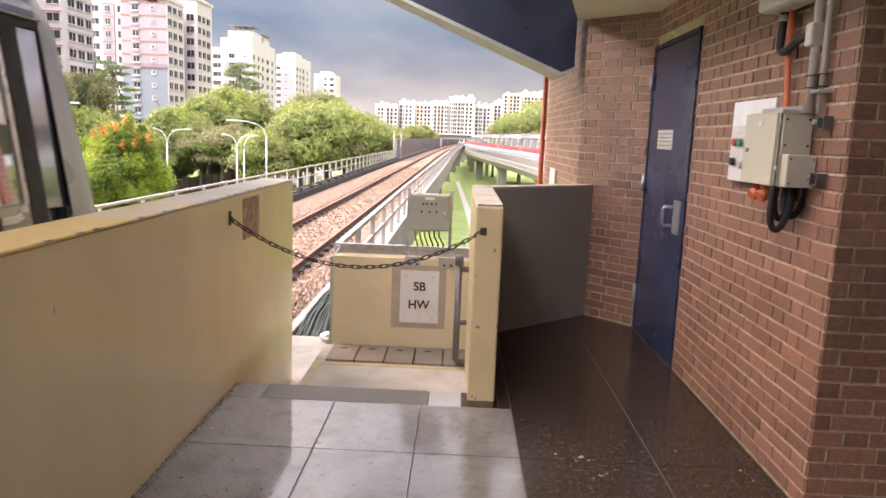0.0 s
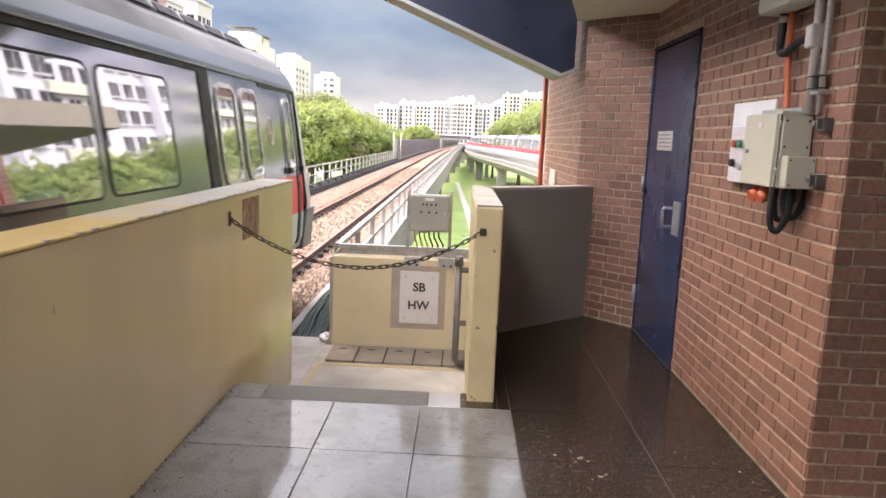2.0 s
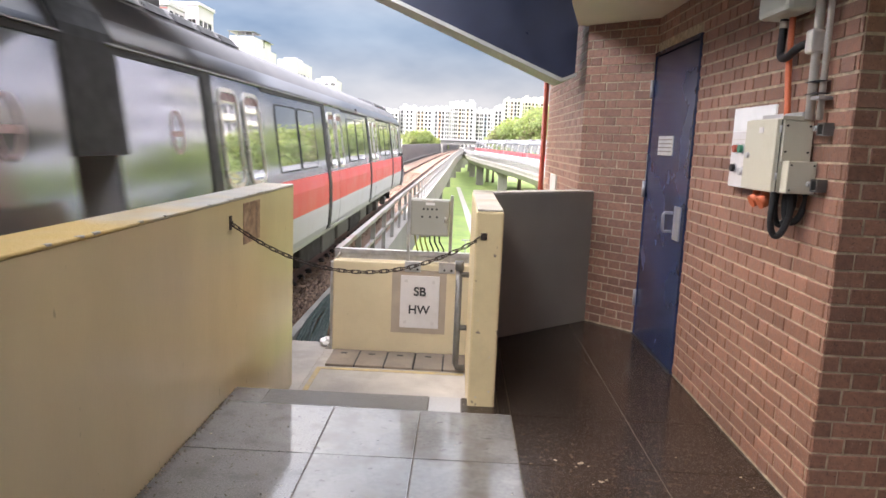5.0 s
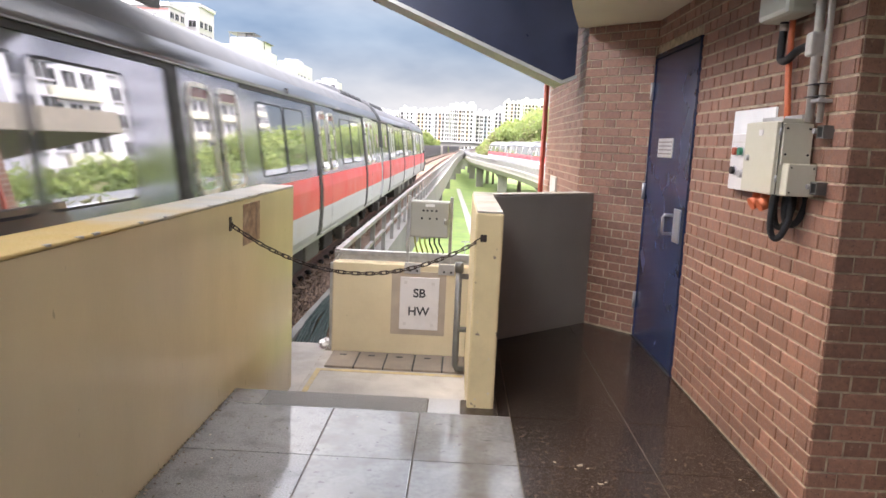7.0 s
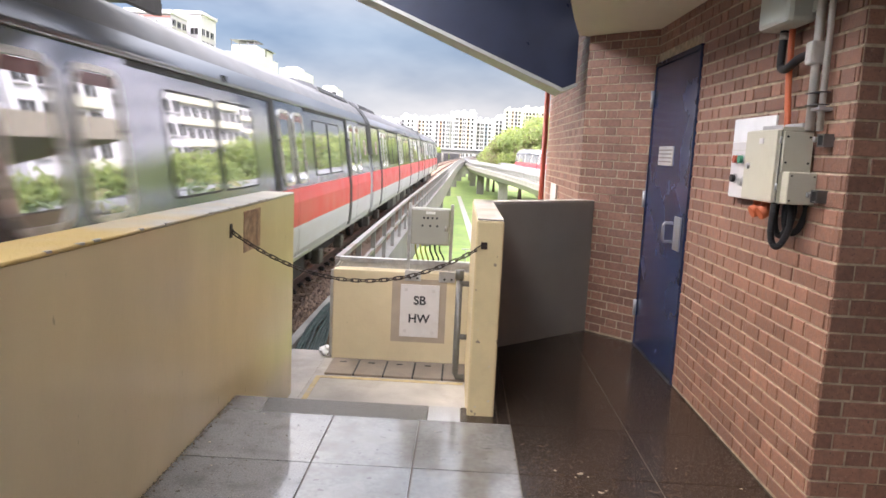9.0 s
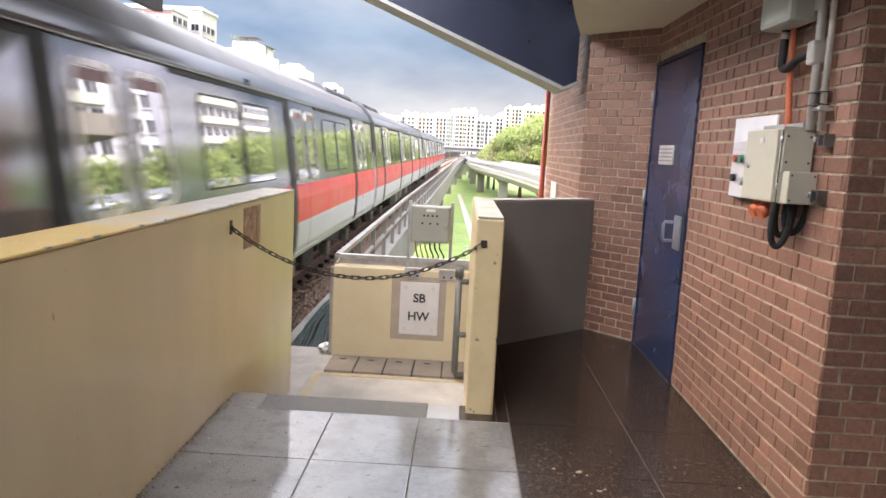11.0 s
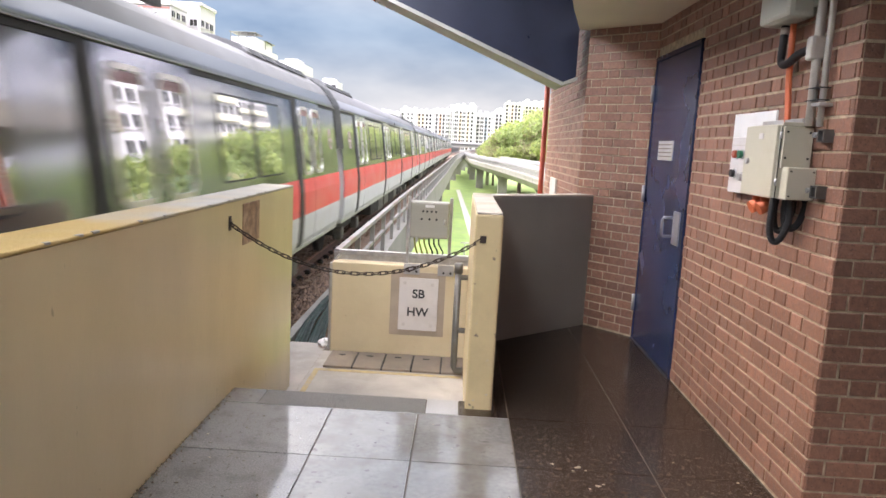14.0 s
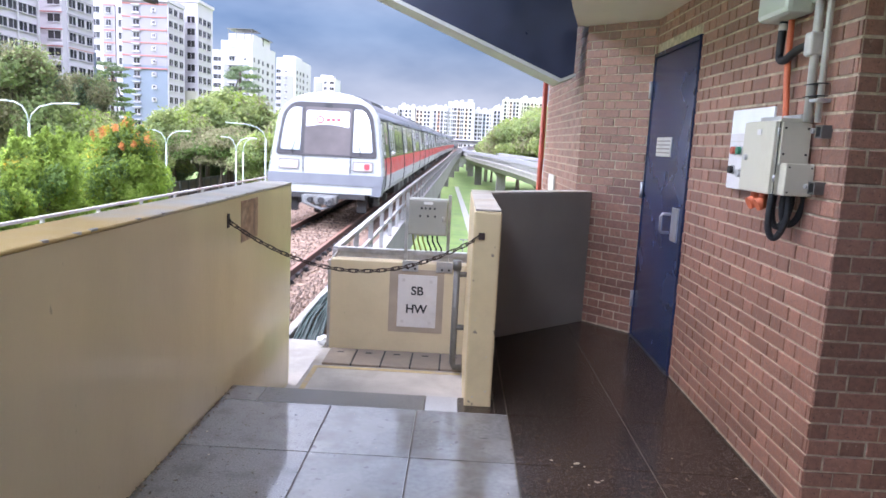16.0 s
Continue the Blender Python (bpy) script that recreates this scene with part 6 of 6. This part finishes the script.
# ---- street lamps, road, roadside wall ----
def street_lamp(x, y, top, arms, label):
    t = thing("street_lamp", label, "street lamp", "street lamps by the road")
    part("pole", bm_tube(bmesh.new(), [(x, y, GROUND_Z), (x, y, GROUND_Z + 4), (x, y, top - 1.2)], 0.06, 10), M_LAMP, t)
    for reach in arms:
        part("arm", bm_tube(bmesh.new(), [(x, y, top - 1.25), (x + reach * 0.06, y, top - 0.7), (x + reach * 0.22, y, top - 0.25), (x + reach * 0.5, y, top - 0.03), (x + reach * 0.9, y, top)], 0.036, 8), M_LAMP, t)
        part("head", bm_box(bmesh.new(), x + reach * 0.72, y - 0.12, top - 0.02, x + reach * 1.02, y + 0.12, top + 0.06, 0.03), M_LAMP, t, "grey lamp head")
    return t


street_lamp(-25.3, 60, 1.25, (-1.9, 2.1), "white steel street lamp with two curved arms")
street_lamp(-19.25, 60, 0.95, (-1.3, 1.6), "white steel street lamp with two curved arms")
street_lamp(-16.7, 60, 2.15, (-3.4,), "white steel street lamp with one long curved arm")
street_lamp(-18.95, 61, 0.9, (1.2,), "white steel street lamp with one short arm")
street_lamp(-24.8, 40, 2.55, (-1.6, 2.9), "white steel street lamp with two curved arms")
structure("road", box(-38.6, -200, GROUND_Z - 0.1, -29, 420, GROUND_Z + 0.03), M_ROAD, "pale grey asphalt road beyond the trees", "road")
rw = thing("roadside_fence", "dark grey roadside fence with a pale top rail", "fence")
part("panel", box(-39.2, 70, GROUND_Z, -39.1, 200, GROUND_Z + 1.9), M_COVER, rw)
part("rail", box(-39.25, 70, GROUND_Z + 1.91, -39.05, 200, GROUND_Z + 2.2), M_CONC_PALE, rw)
for k in range(44):
    part("post", box(-39.09, 70 + 3 * k, GROUND_Z, -38.85, 70.3 + 3 * k, GROUND_Z + 2.1), M_CONC_PALE, rw)
pillar = thing("signal_gantry", "grey signal gantry across the far tracks", "gantry")
part("beam", box(-5.5, 176, 0.95, 12, 177, 1.25), M_CONC_PALE, pillar)
part("roof", box(-5.7, 175.8, 2.0, 12.2, 177.2, 2.3), M_WALLWHITE, pillar)
part("screen", box(-5.5, 176.3, 1.253, 12, 176.5, 1.997), M_DSTEEL, pillar)
part("leg", box(-2.0 - 3.4, 176, GROUND_Z, -2.0 - 2.9, 177, 0.94), M_CONCRETE, pillar)
part("leg", box(6.2, 176, GROUND_Z, 7.0, 177, 0.94), M_CONCRETE, pillar)
mast = thing("mast", "white steel mast beside the viaduct railing", "mast")
part("pole", bm_tube(bmesh.new(), [(-7.05, 73.4, -1.0), (-7.05, 73.4, 1.9)], 0.06, 8), M_WSTEEL, mast)
part("pole", bm_tube(bmesh.new(), [(-6.4, 74.4, -1.0), (-6.4, 74.4, 1.7)], 0.05, 8), M_WSTEEL, mast)


# ---- apartment blocks ----
FH = 2.8


def slab(b, name, x0, y0, x1, y1, floors, material, z0=GROUND_Z, cut=None):
    return part(name, box(x0, y0, z0, x1, y1, z0 + floors * FH + 1.2), material, b)


pane_cache = {}


def win_mesh(w, h, along):
    """A window: dark pane in a pale frame with a sill; along x (facing -y) or y (facing +x)."""
    w *= 1.05
    key = (w, h, along)
    if key not in pane_cache:
        bm = bmesh.new()
        for i, (u0, u1, d0, d1, v0, v1) in enumerate(((-w / 2, w / 2, 0.02, 0.06, 0, h), (-w / 2 - 0.12, w / 2 + 0.12, 0.0, 0.28, -0.16, -0.02), (-0.04, 0.04, 0.02, 0.10, 0, h), (-w / 2 - 0.1, w / 2 + 0.1, 0.0, 0.22, h + 0.02, h + 0.14))):
            n0 = len(bm.faces)
            if along == "x":
                bm_box(bm, u0, -d1, v0, u1, -d0, v1)
            else:
                bm_box(bm, d0, u0, v0, d1, u1, v1)
            bm.faces.ensure_lookup_table()
            for f in bm.faces[n0:]:
                f.material_index = 0 if i == 0 else 1
        pane_cache[key] = mesh_of(bm, [M_WIN, M_WALLWHITE])
    return pane_cache[key]


def windows(b, along, at, cols, floors, first, z0=GROUND_Z):
    for f in range(first, floors):
        for u, w, h in cols:
            z = z0 + f * FH + 1.0 + (1.35 - h) * 0.5
            part("window", win_mesh(w, h, along), None, b, "", pose(u, at, z) if along == "x" else pose(at, u, z))


def ledges(b, x0, x1, y, floors, first, material, depth=0.18):
    for f in range(first, floors + 1):
        part("ledge", box(x0, y - depth, GROUND_Z + f * FH - 0.1, x1, y - 0.003, GROUND_Z + f * FH + 0.12), material, b, "salmon floor ledge")


def block(label):
    return thing("apartment_block", label, "building", "apartment blocks")


def hood(b, x0, x1, y, z):
    part("hood", box(x0, y - 0.55, z, x1, y - 0.003, z + 0.18), M_WALLWHITE, b, "white window hood")


b0 = block("white apartment block with small square windows")
slab(b0, "wall", -92, 90, -69.7, 116, 13, M_WALLWHITE)
windows(b0, "y", -69.7, [(y, 1.9, 1.35) for y in (92.5, 96.0, 99.5, 103.0, 106.9, 109.4, 111.9, 114.4)], 13, 1)
windows(b0, "x", 90, [(-72.5, 1.2, 1.4), (-76, 1.2, 1.4), (-80, 1.2, 1.4)], 13, 1)
for y in (105.2, 110.6, 116.0):
    part("pilaster", box(-69.697, y - 0.3, GROUND_Z, -69.45, y, GROUND_Z + 13 * FH + 1.2), M_WALLWHITE, b0)
b1 = block("white apartment block with dark ribbon windows and salmon ledges")
slab(b1, "wall", -90, 122, -68.2, 130.6, 13, M_WALLWHITE)
part("bay", box(-72.6, 120.6, GROUND_Z, -68.4, 121.997, GROUND_Z + 13 * FH + 1), M_WALLWHITE, b1)
windows(b1, "x", 120.6, [(-69.75, 2.0, 1.3)], 13, 1)
windows(b1, "y", -68.2, [(123.4, 1.9, 1.4), (126.2, 1.9, 1.4), (128.9, 1.6, 1.4)], 13, 1)
windows(b1, "x", 122, [(-74.5, 1.2, 1.4), (-77.5, 1.2, 1.4)], 13, 1)
for f in range(1, 14):
    part("band", box(-72.7, 120.40, GROUND_Z + f * FH - 0.10, -68.3, 120.597, GROUND_Z + f * FH + 0.55), M_WALLWHITE, b1)
    if f > 7:
        part("ledge", box(-72.7, 120.36, GROUND_Z + f * FH - 0.24, -68.3, 120.597, GROUND_Z + f * FH - 0.105), M_LEDGE, b1, "salmon floor ledge")
        part("ledge", box(-68.197, 122.0, GROUND_Z + f * FH - 0.24, -68.05, 130.6, GROUND_Z + f * FH - 0.12), M_TERRA if f == 8 else M_WALLGREY, b1, "thin floor ledge")
part("corner_strip", box(-68.197, 130.2, GROUND_Z, -67.95, 130.7, GROUND_Z + 8 * FH), M_WALLBLUE, b1, "blue-grey corner strip")
b2 = block("lilac-grey and white apartment block with salmon ledges")
slab(b2, "stair_wall", -92, 163.5, -77, 178, 13, M_WALLWHITE)
part("stair_panel", box(-83.1, 163.2, GROUND_Z, -80.3, 163.497, GROUND_Z + 13 * FH), M_WALLGREY, b2, "lilac-grey stair panel")
part("lower_panel", box(-92, 163.22, GROUND_Z, -83.11, 163.496, GROUND_Z + 6 * FH), M_WALLGREY, b2, "lilac-grey stair panel")
part("wall", box(-77.2, 160, GROUND_Z + 8.25 * FH, -67, 169.4, GROUND_Z + 13 * FH + 0.6), M_WALLGREY, b2)
part("lower_wall", box(-77.2, 160, GROUND_Z, -67, 169.4, GROUND_Z + 8.25 * FH - 0.01), M_WALLBLUE, b2, "blue-grey lower wall")
part("side_wall", box(-66.997, 160.1, GROUND_Z, -66.8, 169.4, GROUND_Z + 13 * FH + 0.5), M_WALLWHITE, b2)
part("parapet", box(-77.4, 159.5, GROUND_Z + 13 * FH + 0.61, -66.6, 169.6, GROUND_Z + 13 * FH + 1.5), M_WALLWHITE, b2)
slab(b2, "wing", -76, 172, -64.6, 182.2, 13.6, M_WALLWHITE)
part("wing_parapet", box(-76.2, 171.6, GROUND_Z + 13.6 * FH + 1.21, -64.2, 182.4, GROUND_Z + 13.6 * FH + 1.9), M_WALLWHITE, b2)
ledges(b2, -77.2, -67, 160, 13, 9, M_LEDGE, 0.14)
ledges(b2, -77.2, -67, 159.99, 8, 8, M_LEDGE, 0.3)
ledges(b2, -83.1, -80.3, 163.2, 13, 7, M_LEDGE, 0.1)
for f in range(2, 13):
    hood(b2, -74.9, -73.0, 160, GROUND_Z + f * FH + 2.5)
    part("window_sill", box(-74.8, 159.6, GROUND_Z + f * FH + 0.72, -73.1, 159.997, GROUND_Z + f * FH + 0.86), M_WALLWHITE, b2)
    part("window_frame", box(-70.55, 159.85, GROUND_Z + f * FH + 1.05, -69.45, 159.997, GROUND_Z + f * FH + 1.95), M_WALLWHITE, b2)
windows(b2, "x", 160, [(-73.95, 1.2, 1.1)], 13, 2)
windows(b2, "x", 159.84, [(-70.0, 0.5, 0.5)], 13, 2)
windows(b2, "x", 163.2, [(-81.8, 0.95, 1.3)], 13, 2)
windows(b2, "x", 163.5, [(-78.9, 1.4, 1.5), (-84.9, 1.7, 1.3)], 13, 2)
windows(b2, "y", -66.8, [(161.5, 1.7, 1.4), (164.3, 1.7, 1.4), (167.4, 1.9, 1.4)], 13, 2)
windows(b2, "x", 172, [(-66.2, 1.7, 1.5)], 13, 2)
windows(b2, "y", -64.6, [(173.6, 1.7, 1.5), (176.5, 1.7, 1.5), (179.5, 2.0, 1.5)], 13, 2)
part("entrance_wall", box(-68.4, 171.2, GROUND_Z, -64.7, 171.997, GROUND_Z + 6.6 * FH), M_WALLCREAM, b2)
b3 = block("white apartment block with grey end wall and rooftop frames")
slab(b3, "stair_wall", -90, 233, -78.8, 250, 12.2, M_WALLWHITE)
slab(b3, "wall", -78.8, 230, -68.6, 257.8, 13.2, M_WALLWHITE)
part("end_panel", box(-77.9, 229.8, GROUND_Z + 4, -69.6, 229.997, GROUND_Z + 11.0 * FH), M_WALLGREY, b3, "lilac-grey end panel")
windows(b3, "x", 229.8, [(-75.2, 1.5, 1.3), (-71.0, 0.7, 0.6)], 12, 4)
windows(b3, "x", 233, [(-80.8, 3.0, 1.4), (-85.5, 3.0, 1.4)], 12, 4)
windows(b3, "y", -68.6, [(232, 1.2, 1.4), (237, 1.6, 1.4), (242, 1.6, 1.4), (248, 2.2, 1.4), (254, 1.6, 1.4)], 12, 4)
for f in range(4, 13):
    hood(b3, -76.6, -73.9, 229.8, GROUND_Z + f * FH + 2.5)
for dx, y0, y1, up in ((0, 231, 240, 5.2), (0.6, 242, 253, 4.0)):
    ztop = GROUND_Z + 13.2 * FH + up
    rf = part("roof_frame", box(-77.4 + dx, y0, ztop - 0.18, -68.9 + dx, y1, ztop), M_DSTEEL, b3, "flat grey rooftop frame")
    for px in (-77.0, -74.4, -71.8, -69.4):
        part("post", box(px + dx, y0 + 0.3, GROUND_Z + 13.2 * FH + 1.203, px + dx + 0.2, y0 + 0.5, ztop - 0.183), M_DSTEEL, rf)
part("roof_house", box(-77.2, 232, GROUND_Z + 13.2 * FH + 1.203, -69.0, 252, GROUND_Z + 13.2 * FH + 3.7), M_WALLWHITE, b3)
b4 = block("white apartment block with a grey end wall farther off")
slab(b4, "wall", -79.2, 300, -71.2, 330, 14.2, M_WALLWHITE)
part("end_panel", box(-77.4, 299.8, GROUND_Z + 5, -71.9, 299.997, GROUND_Z + 12 * FH), M_WALLGREY, b4, "lilac-grey end panel")
windows(b4, "x", 299.8, [(-75.2, 0.8, 0.7)], 13, 5)
windows(b4, "x", 300, [(-78.3, 1.6, 1.4)], 13, 5)
windows(b4, "y", -71.2, [(303, 1.8, 1.4), (309, 1.8, 1.4), (315, 2.6, 1.6), (323, 1.8, 1.4)], 13, 5)
part("roof_house", box(-78, 306, GROUND_Z + 14.2 * FH + 1.203, -72.6, 318, GROUND_Z + 14.2 * FH + 2.6), M_WALLWHITE, b4)
b5 = block("small white apartment tower with dark panels")
slab(b5, "wall", -74.2, 352, -63.9, 368, 13, M_WALLWHITE)
part("panel", box(-73.6, 351.7, GROUND_Z + 16, -70.0, 351.997, GROUND_Z + 12.6 * FH), M_WALLGREY, b5, "dark grey panel")
windows(b5, "x", 352, [(-68.6, 1.3, 1.2), (-65.4, 2.0, 1.3)], 13, 5)
part("roof_house", box(-71.5, 354, GROUND_Z + 13 * FH + 1.203, -65.5, 362, GROUND_Z + 13 * FH + 2.6), M_WALLWHITE, b5)
rnd = random.Random(12)
for x0, x1, fl, tint, y in ((-62, -46, 10.4, 0, 500), (-45.6, -34, 11.4, 0, 506), (-33.6, -22.4, 11.2, 1, 508), (-22, -10.2, 11.6, 3, 498), (-10, 8.2, 12.9, 4, 502), (8.6, 22.0, 11.4, 5, 512), (22.4, 30, 12.4, 0, 520), (30.5, 44, 15.0, 2, 540), (44.5, 62, 15.8, 2, 548), (62.5, 90, 14.2, 2, 545)):
    fl2 = int(fl)
    b = block(("white", "white and peach", "cream", "white and terracotta", "white and cream", "white and pink")[tint] + " distant apartment block with dark window strips")
    wallm = M_WALLCREAM if tint == 2 else M_WALLWHITE
    tints = ((M_WALLGREY, M_WALLWHITE), (M_PEACH, M_PEACH, M_WALLGREY), (M_WALLCREAM, M_PEACH, M_WALLGREY), (M_WALLGREY, M_TERRA), (M_WALLWHITE, M_PEACH, M_WALLGREY), (M_TERRA, M_WALLBLUE, M_PEACH))[tint]
    part("wall", box(x0, y, GROUND_Z, x1, y + 16, GROUND_Z + fl * FH + 1), wallm, b)
    x = x0 + 0.5
    verts, faces = [], []
    while x < x1 - 1.9:
        kind = rnd.choice(("strip", "pair", "wide", "small", "strip"))
        w = {"strip": 1.9, "pair": 2.3, "wide": 2.0, "small": 0.9}[kind]
        if kind == "strip":
            part("strip", box(x, y - 0.25, GROUND_Z + 2 * FH, x + w, y - 0.003, GROUND_Z + (fl2 - 0.1) * FH), rnd.choice(tints), b, "coloured facade strip")
        for f in range(2, fl2):
            z, h = GROUND_Z + f * FH + 0.55, 1.85
            for u0, u1 in (((x + 0.2, x + w - 0.2),) if kind != "pair" else ((x, x + 0.95), (x + 1.3, x + 2.25))):
                n = len(verts)
                for yy in (y - 0.32, y + 0.02):
                    verts += [(u0, yy, z), (u1, yy, z), (u1, yy, z + h), (u0, yy, z + h)]
                faces += [tuple(n + i for i in q) for q in ((0, 1, 2, 3), (0, 4, 5, 1), (1, 5, 6, 2), (2, 6, 7, 3), (3, 7, 4, 0))]
        x += w + rnd.uniform(0.3, 0.9)
    tagged(part("glazing", grown(verts, faces, M_WIN), None, b), "rows of dark windows", "", "", "stuff")
    ztop = GROUND_Z + fl * FH + 1.003
    for q in range(3):
        c = x0 + (x1 - x0) * (0.12 + 0.3 * q + 0.1 * rnd.random())
        wide = (x1 - x0) * rnd.uniform(0.1, 0.2)
        rh = part("roof_house", box(c, y + 1, ztop, c + wide, y + 10, ztop + rnd.uniform(0.8, 2.4)), wallm, b)
    part("parapet", box(x0 - 0.3, y - 0.5, ztop - 0.7, x1 + 0.1, y - 0.003, ztop + 0.25), wallm, b)
# blocks on the other side of the line, seen mirrored in the train's windows
for y0, y1, x, n in ((40, 66, 27, 8), (70, 112, 29, 9), (10, 34, 36, 7), (118, 170, 40, 10)):
    b = block("white slab apartment block on the far side of the line")
    part("wall", box(x, y0, GROUND_Z, x + 14, y1, GROUND_Z + n * FH), M_WALLWHITE, b)
    part("stair_tower", box(x - 1.2, y0 + 9, GROUND_Z, x + 4, y0 + 14, GROUND_Z + (n + 0.8) * FH), M_WALLWHITE, b)
    for f in range(1, n):
        part("ledge", box(x - 0.5, y0 + 16, GROUND_Z + f * FH - 0.1, x - 0.003, y1 - 2, GROUND_Z + f * FH + 0.85), M_WALLCREAM, b, "pale balcony front")
    me = win_mesh(1.8, 1.4, "y")
    for f in range(1, n):
        for k in range(int((y1 - y0) / 3)):
            part("window", me, None, b, "", pose(x - (1.2 if 9 <= 2 + 3 * k <= 14 else 0), y0 + 2 + 3 * k, GROUND_Z + f * FH + 1.0, 0, 0, 180))

# blocks down the line behind the station, mirrored in the train's windscreen
for x0, x1, y, n in ((-38, -14, -105, 12), (-66, -44, -80, 11), (-10, 16, -120, 11)):
    b = block("white and blue-grey slab apartment block down the line")
    part("wall", box(x0, y - 14, GROUND_Z, x1, y, GROUND_Z + n * FH), M_WALLWHITE, b)
    part("panel", box(x0 + 6, y + 0.003, GROUND_Z, x0 + 12, y + 0.3, GROUND_Z + n * FH - 1), M_WALLBLUE, b, "blue-grey facade panel")
    me = win_mesh(1.8, 1.4, "x")
    for f in range(1, n):
        for k in range(int((x1 - x0) / 3)):
            part("window", me, None, b, "", pose(x0 + 1.6 + 3 * k, y + (0.3 if 6 < 1.6 + 3 * k < 12 else 0), GROUND_Z + f * FH + 1.0, 0, 0, 180))


motions()
